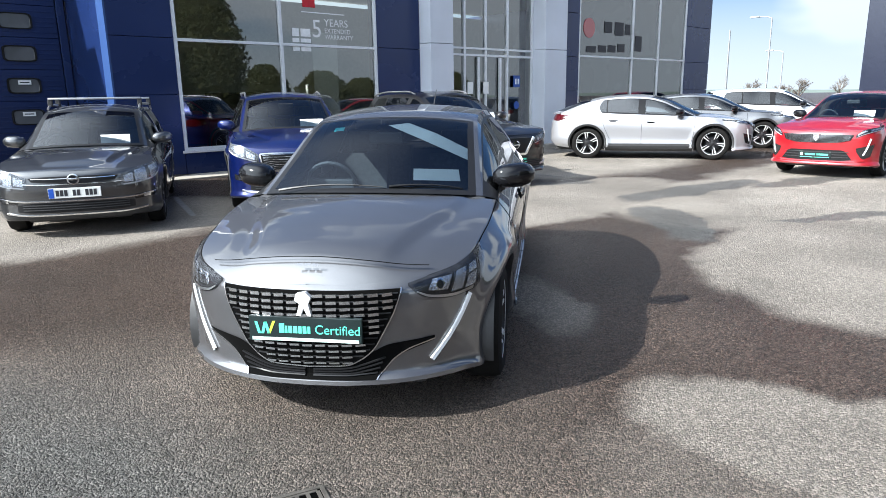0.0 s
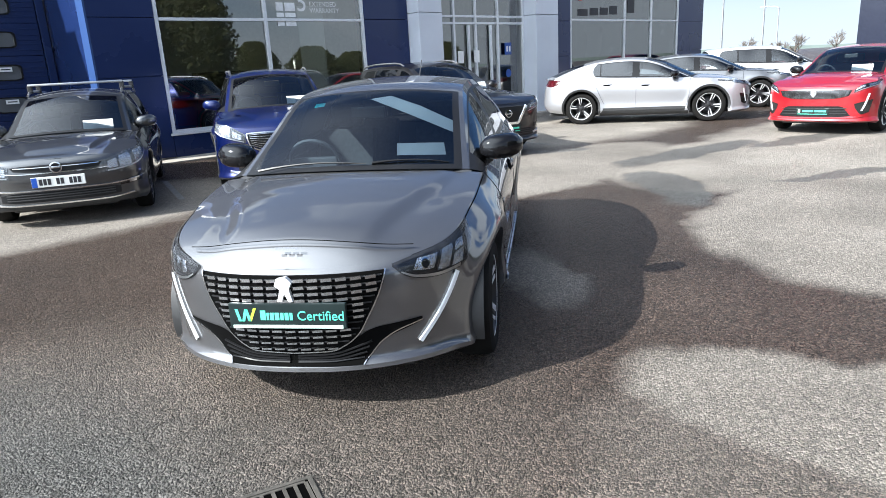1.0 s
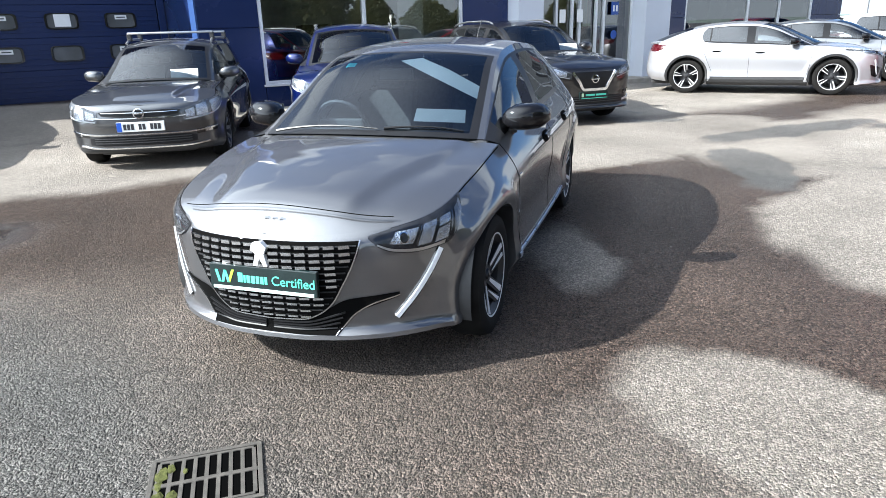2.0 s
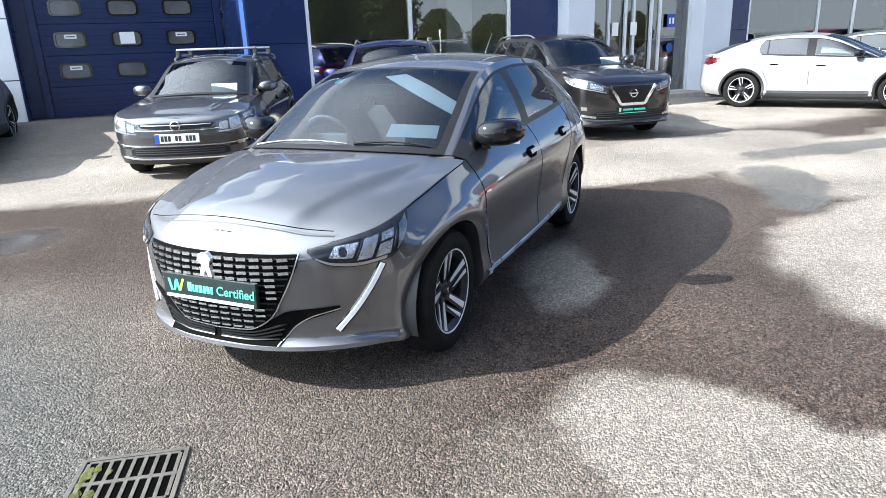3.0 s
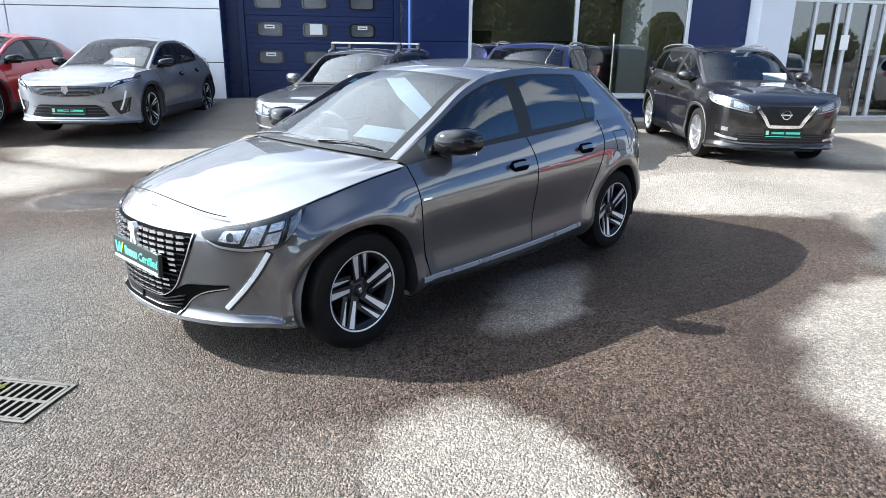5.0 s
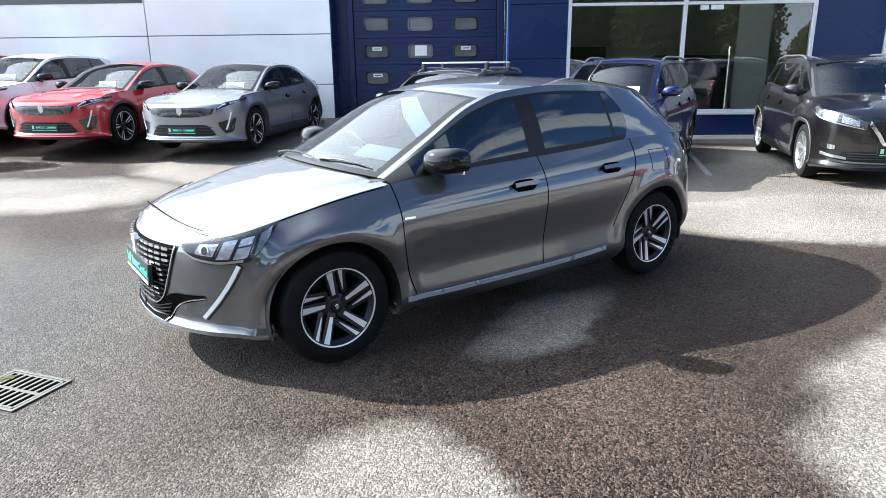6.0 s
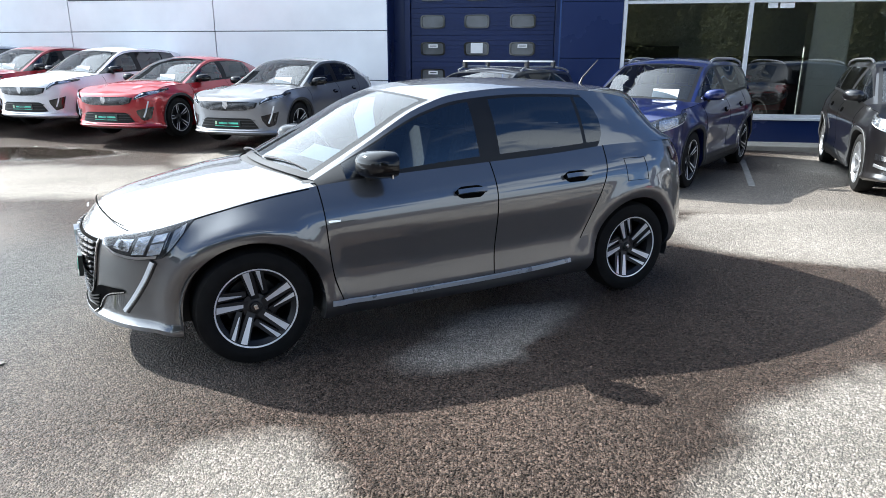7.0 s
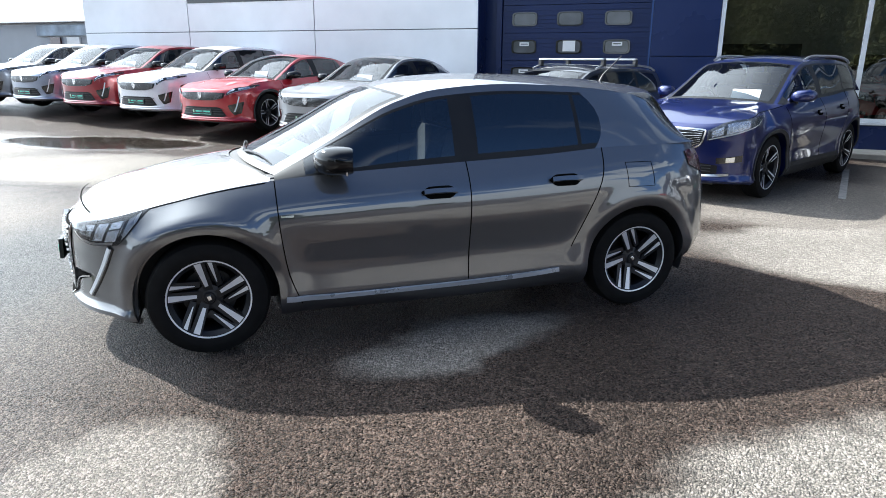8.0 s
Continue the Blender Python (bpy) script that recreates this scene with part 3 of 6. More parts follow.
    for s in (1, -1):
        groups = {"frame": bmesh.new(), "pillar": bmesh.new(), "front": bmesh.new(), "rear": bmesh.new(), "quarter": bmesh.new()}
        for x0, x1 in zip(xs, xs[1:]):
            for r0, r1 in zip(rr, rr[1:]):
                mx, mr = (x0 + x1) / 2, (r0 + r1) / 2
                n = "frame"
                if 0.09 < mr < 0.86:
                    n = "front" if w0 > mx > pb0 else "rear" if pb1 > mx > pq0 else "quarter" if pq1 > mx > w1 else "frame"
                if n == "frame" and (mx < w1 or mr > 0.905):
                    n = "pillar"
                t = groups[n]
                q = [side_pt(curl(x0, r0), r0, s), side_pt(curl(x1, r0), r0, s), side_pt(curl(x1, r1), r1, s), side_pt(curl(x0, r1), r1, s)]
                t.faces.new([t.verts.new(p) for p in (q if s > 0 else q[::-1])])
        for n, t in groups.items():
            bmesh.ops.remove_doubles(t, verts=t.verts[:], dist=0.0006)
            nm, mat, lab = {"frame": ("window_frame", BLACK_TRIM, "black window surround"), "pillar": ("rear_pillar", body_mat, ""), "front": ("door_window", SIDE_GLASS, ""), "rear": ("door_window", TINT_GLASS, "dark tinted window"), "quarter": ("quarter_window", TINT_GLASS, "dark tinted window")}[n]
            part(nm, t, mat, root, lab, True, 50)

    # wheels, liners and floor
    style, face, dark = wheel
    proto = wheel_proto(style, sh.wr, sh.rim, 0.205, face, dark)
    yo = sh.half - 0.145
    for i, (x, s) in enumerate(((sh.xf, 1), (sh.xf, -1), (sh.xr, 1), (sh.xr, -1))):
        m = pose(x, yo * s, sh.wr, 0, 0, 0 if s > 0 else 180) @ pose(0, 0, 0, 0, (17, 50, 31, 8)[i], 0)
        w = proto if i == 0 else copy_thing(proto, m)
        w.matrix_basis = m
        w.parent = root
        bm = bmesh.new()
        rows = [[Vector((x + (R + 0.01) * math.cos(a), s * y, max(zw + (R + 0.01) * math.sin(a), zw - 0.1))) for a in np.linspace(-0.3, math.pi + 0.3, 24)] for y in (sh.half - 0.075, sh.half - 0.36)]
        grid(bm, rows)
        bm.faces.new([bm.verts.new(p) for p in rows[1]])
        part("wheel_arch_liner", bm, BLACK, root, "", True)
    zf = sh.zb(0) + 0.02
    part("underbody", boxed(sh.X[-1] + 0.18, -sh.half + 0.37, zf - 0.02, sh.X[0] - 0.2, sh.half - 0.37, zf + 0.12, 0.03), BLACK, root)
    part("floor_pan", boxed(sh.xr + R + 0.03, -sh.half + 0.09, zf, sh.xf - R - 0.03, sh.half - 0.09, zf + 0.1), BLACK, root)
    # cabin
    zb = sh.zs(0)
    k = sh.half / 0.87
    part("dashboard", boxed(sh.rail[0][0] - 0.33, -0.70 * k, zb - 0.32, sh.centre[0][0] - 0.12, 0.70 * k, zb - 0.03, 0.06), CABIN, root, "dark moulded dashboard", True)
    for x, y in ((0.02, 0.36), (0.02, -0.36), (-0.85, 0.36), (-0.85, -0.36)):
        bm = bmesh.new()
        box(bm, x - 0.25, y - 0.23, zf + 0.12, x + 0.27, y + 0.23, zb - 0.42, 0.05)
        prism(bm, [Vector((x - 0.20, y - 0.22, zb - 0.5)), Vector((x - 0.10, y - 0.21, zb - 0.5)), Vector((x - 0.25, y - 0.19, zb + 0.12)), Vector((x - 0.35, y - 0.19, zb + 0.10))], (0, 0.40, 0))
        box(bm, x - 0.40, y - 0.12, zb + 0.13, x - 0.28, y + 0.12, zb + 0.29, 0.04)
        bmesh.ops.recalc_face_normals(bm, faces=bm.faces[:])
        part("seat", bm, SEAT, root, "grey cloth seat with headrest")
    bm = bmesh.new()
    cx, cy, cz = sh.rail[0][0] - 0.42, -0.36 * k, zb - 0.03
    ring = [Vector((cx + 0.07 * math.sin(a), cy + 0.165 * math.cos(a), cz + 0.15 * math.sin(a))) for a in np.linspace(0, 2 * math.pi, 25)]
    tube(bm, ring, 0.014, 6, False)
    box(bm, cx - 0.02, cy - 0.15, cz - 0.03, cx + 0.03, cy + 0.15, cz + 0.04, 0.01)
    part("steering_wheel", bm, CABIN, root)
    bm = boxed(sh.centre[1][0] - 0.30, -0.11, sh.centre[2][1] - 0.13, sh.centre[1][0] - 0.27, 0.11, sh.centre[2][1] - 0.06, 0.01)
    part("rear_view_mirror", bm, BLACK, root)
    # door mirrors
    for s in (1, -1):
        bm = bmesh.new()
        mx, mz = sh.mirror
        my = sh.half - 0.035
        rows = []
        for q in np.linspace(0, 1, 9):
            yy = my - 0.125 + 0.25 * q
            h, d = 0.082 * (1 - abs(2 * q - 1) ** 3.6 * 0.62), 0.115 * (1 - abs(2 * q - 1) ** 2.4 * 0.55)
            xx = mx + 0.04 - 0.06 * q
            ring = [(math.copysign(abs(math.cos(a)) ** 0.75, math.cos(a)), math.copysign(abs(math.sin(a)) ** 0.62, math.sin(a))) for a in np.linspace(0, 2 * math.pi, 25)[:-1]]
            rows.append([Vector((xx + d * max(ca, -0.5), yy * s, mz + 0.014 * q + h * sa * (0.95 if sa > 0 else 0.85))) for ca, sa in ring])
        vs = grid(bm, rows, True)
        bm.faces.new(vs[0][::-1])
        bm.faces.new(vs[-1])
        bmesh.ops.recalc_face_normals(bm, faces=bm.faces[:])
        mir = part("door_mirror", bm, mirror_mat or body_mat, root, "", True, 60)
        part("mirror_glass", boxed(mx - 0.024, s * (my - 0.10) if s > 0 else s * (my + 0.10), mz - 0.055, mx - 0.016, s * (my + 0.10) if s > 0 else s * (my - 0.10), mz + 0.065), CHROME, mir)
        bm = bmesh.new()
        tube(bm, [(mx + 0.05, s * (sh.half - 0.17), mz - 0.075), (mx + 0.03, s * (my - 0.06), mz - 0.05)], [0.035, 0.028], 8)
        part("mirror_foot", bm, BLACK, mir)
    # shut lines
    for s in (1, -1):
        for line in sh.seams:
            part("shut_line", ribbon(sh, [(sh.ux(x), z) for x, z in line], 0.007, 0.0012, s, 18, 0.0006), SEAM, root)
        pts = [(sh.ux(x), sh.zs(x) - 0.006) for x in np.linspace(sh.rail[0][0] + 0.05, sh.xf + 0.62, 9)]
        part("shut_line", ribbon(sh, pts, 0.007, 0.0012, s, 24, 0.0006), SEAM, root)
        for x, z in sh.handles:
            u = sh.ux(x)
            part("handle_cup", patch(sh, [(u - 0.105, z + 0.006), (u - 0.05, z + 0.032), (u + 0.05, z + 0.034), (u + 0.105, z + 0.010)], [(u - 0.105, z), (u - 0.05, z - 0.032), (u + 0.05, z - 0.032), (u + 0.105, z)], 0.002, s, 10, 3), SEAM, root)
            part("door_handle", ribbon(sh, [(u - 0.095, z + 0.002), (u, z + 0.006), (u + 0.095, z + 0.006)], 0.032, 0.020, s, 8, 0.012), body_mat, root)
        # tail lamp
        uz = sh.zs(sh.xr - 0.4)
        part("tail_lamp", patch(sh, [(sh.uyr(sh.half * 0.93), uz - 0.05), (sh.uyr(sh.half * 0.8), uz - 0.04), (sh.uyr(sh.half * 0.45), uz - 0.06)], [(sh.uyr(sh.half * 0.93), uz - 0.13), (sh.uyr(sh.half * 0.8), uz - 0.19), (sh.uyr(sh.half * 0.45), uz - 0.15)], 0.006, s, 10, 4), RED_LENS, root, "red tail lamp")
    return root, sh


# shared side, front and rear leans, by height share
LEANS = dict(
    side=[(0, 0.095), (0.04, 0.060), (0.09, 0.034), (0.14, 0.020), (0.20, 0.024), (0.34, 0.032), (0.48, 0.020), (0.60, 0.005), (0.68, 0.0), (0.75, 0.003), (0.82, 0.018), (0.90, 0.052), (1, 0.112)],
    front=[(0, 0.035), (0.03, 0.004), (0.055, 0.0), (0.085, 0.008), (0.13, 0.030), (0.26, 0.030), (0.5, 0.024), (0.75, 0.018), (0.88, 0.022), (0.95, 0.034), (1, 0.055)],
    rear=[(0, 0.09), (0.1, 0.03), (0.25, 0.0), (0.5, 0.012), (0.7, 0.03), (0.85, 0.06), (1, 0.12)],
)
HATCH = dict(
    wb=2.54, half=0.872, wr=0.310, rim=0.211, arch=0.358, flare=0.024, cp=2.2, **LEANS,
    outline=[(2.052, 0), (2.044, 0.14), (2.016, 0.28), (1.972, 0.40), (1.893, 0.54), (1.79, 0.655), (1.65, 0.750), (1.47, 0.815), (1.27, 0.85), (0.7, 0.866), (0, 0.87), (-0.7, 0.872), (-1.27, 0.87), (-1.55, 0.838), (-1.79, 0.74), (-1.93, 0.55), (-1.985, 0.3), (-2.0, 0)],
    shoulder=[(-2.0, 0.98), (-1.75, 1.02), (-1.2, 1.02), (-0.6, 0.985), (0, 0.958), (0.5, 0.935), (0.85, 0.912), (1.05, 0.888), (1.3, 0.846), (1.55, 0.790), (1.75, 0.738), (1.9, 0.704), (2.052, 0.684)],
    bottom=[(-2.0, 0.28), (-1.6, 0.24), (-1.2, 0.20), (0, 0.175), (1.2, 0.18), (1.6, 0.18), (1.75, 0.20), (2.052, 0.215)],
    crown=[(0.7, 0.05), (0.9, 0.068), (1.1, 0.076), (1.3, 0.088), (1.6, 0.105), (1.78, 0.112), (1.88, 0.098), (1.93, 0.072), (1.97, 0.034), (2.0, 0.002), (2.052, 0.0)],
    centre=[(1.07, 0.962), (0.73, 1.13), (0.345, 1.325), (0.08, 1.400), (-0.38, 1.432), (-0.9, 1.418), (-1.35, 1.38), (-1.70, 1.325), (-1.87, 1.12), (-1.985, 0.985)],
    rail=[(0.90, 0.668, 0.925), (0.57, 0.622, 1.10), (0.22, 0.574, 1.282), (-0.04, 0.553, 1.352), (-0.46, 0.550, 1.380), (-0.92, 0.545, 1.362), (-1.20, 0.535, 1.332), (-1.42, 0.50, 1.292), (-1.60, 0.56, 1.13), (-1.74, 0.625, 1.005)],
    cuts=(2.35, 3.0, 7.15, 8.5), windows=(0.74, -0.09, -0.23, -0.86, -0.885, -1.03), mirror=(0.57, 0.998),
    seams=[[(0.905, 0.905), (0.895, 0.70), (0.865, 0.45), (0.80, 0.25)], [(-0.15, 0.965), (-0.15, 0.60), (-0.145, 0.30)], [(-1.01, 1.015), (-0.99, 0.90), (-0.89, 0.64), (-0.80, 0.44)]],
    handles=[(0.03, 0.815), (-0.735, 0.848)],
)


def stretched(base, wb, front, rear, half, zs_k, roof, wr, **more):
    """Another body from a base: wheelbase, overhangs, half width, waist and roof heights rescaled."""
    o = dict(base)
    f0, r0 = base["outline"][0][0] - base["wb"] / 2, -base["outline"][-1][0] - base["wb"] / 2
    top0 = max(p[1] for p in base["centre"])
    belt0 = 0.955

    def X(x):
        if x > base["wb"] / 2:
            return wb / 2 + (x - base["wb"] / 2) * front / f0
        if x < -base["wb"] / 2:
            return -wb / 2 + (x + base["wb"] / 2) * rear / r0
        return x * wb / base["wb"]

    def Z(z):
        if z <= belt0:
            return z * zs_k
        return belt0 * zs_k + (z - belt0) * (roof - belt0 * zs_k) / (top0 - belt0)

    hk = half / base["half"]
    o.update(wb=wb, half=half, wr=wr, arch=wr + 0.045, rim=wr * 0.70)
    o["outline"] = [(X(x), y * hk) for x, y in base["outline"]]
    for key in ("shoulder", "bottom"):
        o[key] = [(X(x), Z(z)) for x, z in base[key]]
    o["crown"] = [(X(x), z) for x, z in base["crown"]]
    o["centre"] = [(X(x), Z(z)) for x, z in base["centre"]]
    o["rail"] = [(X(x), y * hk, Z(z)) for x, y, z in base["rail"]]
    o["windows"] = tuple(X(x) for x in base["windows"])
    o["mirror"] = (X(base["mirror"][0]), Z(base["mirror"][1]))
    o["seams"] = [[(X(x), Z(z)) for x, z in line] for line in base["seams"]]
    o["handles"] = [(X(x), Z(z)) for x, z in base["handles"]]
    o.update(more)
    return o


def square_nose(o):
    """A blunter nose: flat across the middle, turning quickly at the corners."""
    f, hk = o["outline"][0][0], o["half"] / 0.872
    nose = [(f, 0), (f - 0.006, 0.18), (f - 0.03, 0.38), (f - 0.075, 0.55), (f - 0.15, 0.69), (f - 0.28, 0.785), (f - 0.46, 0.83)]
    return [(x, y * hk) for x, y in nose] + [p for p in o["outline"] if p[0] < f - 0.65]


ESTATE = stretched(HATCH, 2.63, 0.86, 1.06, 0.90, 1.0, 1.46, 0.318)
ESTATE["centre"] = ESTATE["centre"][:5] + [(-1.1, 1.455), (-1.6, 1.435), (-2.02, 1.39), (-2.20, 1.17), (-2.33, 0.985)]
ESTATE["rail"] = ESTATE["rail"][:5] + [(-1.05, 0.625, 1.40), (-1.5, 0.615, 1.38), (-1.92, 0.60, 1.33), (-2.08, 0.64, 1.16), (-2.20, 0.69, 1.0)]
ESTATE["outline"] = square_nose(ESTATE)
ESTATE["shoulder"] = [(x, z + 0.06 * step(0.9, 1.9, x)) for x, z in ESTATE["shoulder"]]
ESTATE["crown"] = [(0.8, 0.06), (1.3, 0.06), (1.8, 0.045), (2.05, 0.022), (2.175, 0.0)]
ESTATE["front"] = [(0, 0.06), (0.06, 0.03), (0.15, 0.018), (0.30, 0.016), (0.45, 0.010), (0.62, 0.0), (0.80, 0.004), (0.93, 0.016), (1, 0.045)]
ESTATE["windows"] = (0.77, -0.14, -0.28, -1.0, -1.08, -1.80)
SUV = stretched(HATCH, 2.675, 0.90, 0.86, 0.92, 1.12, 1.60, 0.355)
SUV["centre"] = SUV["centre"][:5] + [(-0.95, 1.598), (-1.45, 1.575), (-1.86, 1.525), (-2.06, 1.30), (-2.17, 1.10)]
SUV["rail"] = SUV["rail"][:5] + [(-1.0, 0.640, 1.54), (-1.42, 0.632, 1.515), (-1.76, 0.618, 1.47), (-1.93, 0.655, 1.29), (-2.06, 0.71, 1.13)]
SUV["windows"] = SUV["windows"][:3] + (-0.98, -1.02, -1.52)
SUV["outline"] = square_nose(SUV)
SUV["shoulder"] = [(-2.2, 1.10), (-1.9, 1.14), (-1.3, 1.14), (-0.6, 1.10), (0, 1.075), (0.5, 1.055), (0.9, 1.04), (1.3, 1.005), (1.6, 0.975), (1.9, 0.935), (2.1, 0.895), (2.24, 0.85)]
SUV["crown"] = [(0.7, 0.05), (1.2, 0.06), (1.8, 0.05), (2.1, 0.02), (2.24, 0.0)]
SUV["bottom"] = [(x, z - 0.005) for x, z in SUV["bottom"]]
FASTBACK = stretched(HATCH, 2.787, 0.93, 0.96, 0.925, 1.05, 1.475, 0.36)
FASTBACK["outline"] = square_nose(FASTBACK)
FASTBACK["shoulder"] = [(x, z + 0.085 * step(0.7, 1.9, x)) for x, z in FASTBACK["shoulder"]]
FASTBACK["crown"] = [(0.8, 0.055), (1.4, 0.06), (1.9, 0.045), (2.15, 0.02), (2.324, 0.0)]
FASTBACK["bottom"] = [(x, z - 0.005) for x, z in FASTBACK["bottom"]]
FASTBACK["centre"] = FASTBACK["centre"][:4] + [(-0.40, 1.478), (-0.95, 1.45), (-1.40, 1.375), (-1.85, 1.24), (-2.12, 1.13), (-2.33, 1.05)]
FASTBACK["rail"] = FASTBACK["rail"][:4] + [(-0.48, 0.64, 1.42), (-0.98, 0.63, 1.385), (-1.40, 0.625, 1.30), (-1.72, 0.63, 1.19), (-1.92, 0.66, 1.11), (-2.08, 0.70, 1.05)]
FASTBACK["cuts"] = (2.85, 3.0, 5.9, 8.3)


def screen_quad(root, sh, corners, inset, mat, name, label):
    """A thin sheet just behind the windscreen; corners as (station, share of the half width)."""
    cc, cr = curve3(sh.centre), curve3(sh.rail)

    def up(k, t):
        c, r = cc(k), cr(k)
        f = abs(t) ** sh.cp
        return Vector((c[0] + (r[0] - c[0]) * f, r[1] * t, c[1] + (r[2] - c[1]) * f)) - Vector((0.46, 0, 0.89)) * inset

    (k0, t0), (k1, t1), (k2, t2), (k3, t3) = corners
    bm = bmesh.new()
    grid(bm, [[up(k0 + (k1 - k0) * f + ((k3 + (k2 - k3) * f) - (k0 + (k1 - k0) * f)) * g, t0 + (t1 - t0) * f + ((t3 + (t2 - t3) * f) - (t0 + (t1 - t0) * f)) * g) for f in np.linspace(0, 1, 8)] for g in (0, 0.5, 1)])
    return part(name, bm, mat, root, label)


def board(root, sh, z0, z1, width, mat_back, prints, y=0.0, name="dealer_board", label=""):
    """Flat board on the nose; prints: (material, y0, z0, y1, z1) as shares of the board."""
    x = sh.at(0.0, (z0 + z1) / 2).x + 0.002
    x = max(x, max(sh.at(0.0, z).x for z in (z0, z1))) + 0.010
    b = part(name, boxed(x - 0.03, y - width / 2, z0, x, y + width / 2, z1, 0.004), mat_back, root, label)
    for i, (mat, a0, b0, a1, b1) in enumerate(prints):
        part("print", boxed(x - 0.002, y - width / 2 + a0 * width, z0 + b0 * (z1 - z0), x + 0.0016, y - width / 2 + a1 * width, z0 + b1 * (z1 - z0)), mat, b)
    return b, x


# ---------------------------------------------------------------- ground
def blob(nt, vec, x, y, rx, ry, turn, edge=0.25):
    """1 inside a soft ellipse on the ground, 0 outside."""
    mp = nt.nodes.new("ShaderNodeMapping")
    mp.vector_type = "TEXTURE"
    mp.inputs["Location"].default_value = (x, y, 0)
    mp.inputs["Rotation"].default_value = (0, 0, radians(turn))
    mp.inputs["Scale"].default_value = (rx, ry, 1)
    nt.links.new(vec, mp.inputs["Vector"])
    ln = nt.nodes.new("ShaderNodeVectorMath")
    ln.operation = "LENGTH"
    nt.links.new(mp.outputs["Vector"], ln.inputs[0])
    mr = nt.nodes.new("ShaderNodeMapRange")
    mr.interpolation_type = "SMOOTHSTEP"
    mr.inputs["From Min"].default_value, mr.inputs["From Max"].default_value = 1 + edge, 1 - edge
    nt.links.new(ln.outputs["Value"], mr.inputs["Value"])
    return mr.outputs["Result"]


def math_node(nt, op, a, b):
    n = nt.nodes.new("ShaderNodeMath")
    n.operation = op
    for i, q in enumerate((a, b)):
        if isinstance(q, (int, float)):
            n.inputs[i].default_value = q
        else:
            nt.links.new(q, n.inputs[i])
    return n.outputs[0]


def tarmac():
    m, nt, b = material("damp_tarmac")
    geo = nt.nodes.new("ShaderNodeNewGeometry")
    pos = nt.nodes.new("ShaderNodeVectorMath")
    pos.operation = "MULTIPLY"
    pos.inputs[1].default_value = (1, 1, 0)
    nt.links.new(geo.outputs["Position"], pos.inputs[0])
    # ragged edges for the wet and dry areas
    wob = node(nt, "ShaderNodeTexNoise", Scale=1.1, Detail=7.0, Roughness=0.62)
    nt.links.new(pos.outputs["Vector"], wob.inputs["Vector"])
    sub = nt.nodes.new("ShaderNodeVectorMath")
    sub.operation = "SUBTRACT"
    sub.inputs[1].default_value = (0.5, 0.5, 0.5)
    nt.links.new(wob.outputs["Color"], sub.inputs[0])
    sc = nt.nodes.new("ShaderNodeVectorMath")
    sc.operation = "SCALE"
    sc.inputs["Scale"].default_value = 0.9
    nt.links.new(sub.outputs["Vector"], sc.inputs[0])
    add = nt.nodes.new("ShaderNodeVectorMath")
    nt.links.new(pos.outputs["Vector"], add.inputs[0])
    nt.links.new(sc.outputs["Vector"], add.inputs[1])
    flat = nt.nodes.new("ShaderNodeVectorMath")
    flat.operation = "MULTIPLY"
    flat.inputs[1].default_value = (1, 1, 0)
    nt.links.new(add.outputs["Vector"], flat.inputs[0])
    v = flat.outputs["Vector"]
    dry = None
    for x, y, rx, ry, turn, edge, full in DRY:
        q = math_node(nt, "MULTIPLY", blob(nt, v, x, y, rx, ry, turn, edge), full)
        dry = q if dry is None else math_node(nt, "MAXIMUM", dry, q)
    damp = None
    for x, y, rx, ry, turn, edge in DAMP:
        q = blob(nt, v, x, y, rx, ry, turn, edge)
        damp = q if damp is None else math_node(nt, "MAXIMUM", damp, q)
    dry = math_node(nt, "MULTIPLY", dry, math_node(nt, "SUBTRACT", 1.0, math_node(nt, "MULTIPLY", damp, 0.82)))
    pool = None
    for x, y, rx, ry, turn, edge in POOLS:
        q = blob(nt, v, x, y, rx, ry, turn, edge)
        pool = q if pool is None else math_node(nt, "MAXIMUM", pool, q)
    # chippings
    vo = node(nt, "ShaderNodeTexVoronoi", Scale=155.0)
    nt.links.new(pos.outputs["Vector"], vo.inputs["Vector"])
    vo2 = node(nt, "ShaderNodeTexVoronoi", Scale=82.0)
    nt.links.new(pos.outputs["Vector"], vo2.inputs["Vector"])
    big = node(nt, "ShaderNodeTexNoise", Scale=0.55, Detail=5.0)
    nt.links.new(pos.outputs["Vector"], big.inputs["Vector"])
    grain = nt.nodes.new("ShaderNodeSeparateColor")
    nt.links.new(vo.outputs["Color"], grain.inputs["Color"])
    grain2 = nt.nodes.new("ShaderNodeSeparateColor")
    nt.links.new(vo2.outputs["Color"], grain2.inputs["Color"])
    chip = math_node(nt, "ADD", math_node(nt, "MULTIPLY", math_node(nt, "POWER", grain.outputs[0], 2.3), 0.75), math_node(nt, "MULTIPLY", math_node(nt, "POWER", grain2.outputs[0], 3.2), 0.75))
    base = nt.nodes.new("ShaderNodeValToRGB")
    base.color_ramp.elements[0].color = (0.0035, 0.0026, 0.0021, 1)
    base.color_ramp.elements[1].color = (0.132, 0.096, 0.077, 1)
    nt.links.new(chip, base.inputs["Fac"])
    lite = nt.nodes.new("ShaderNodeValToRGB")
    lite.color_ramp.elements[0].color = (0.15, 0.135, 0.118, 1)
    lite.color_ramp.elements[1].color = (0.43, 0.385, 0.335, 1)
    nt.links.new(chip, lite.inputs["Fac"])
    mx = nt.nodes.new("ShaderNodeMix")
    mx.data_type = "RGBA"
    nt.links.new(dry, mx.inputs["Factor"])
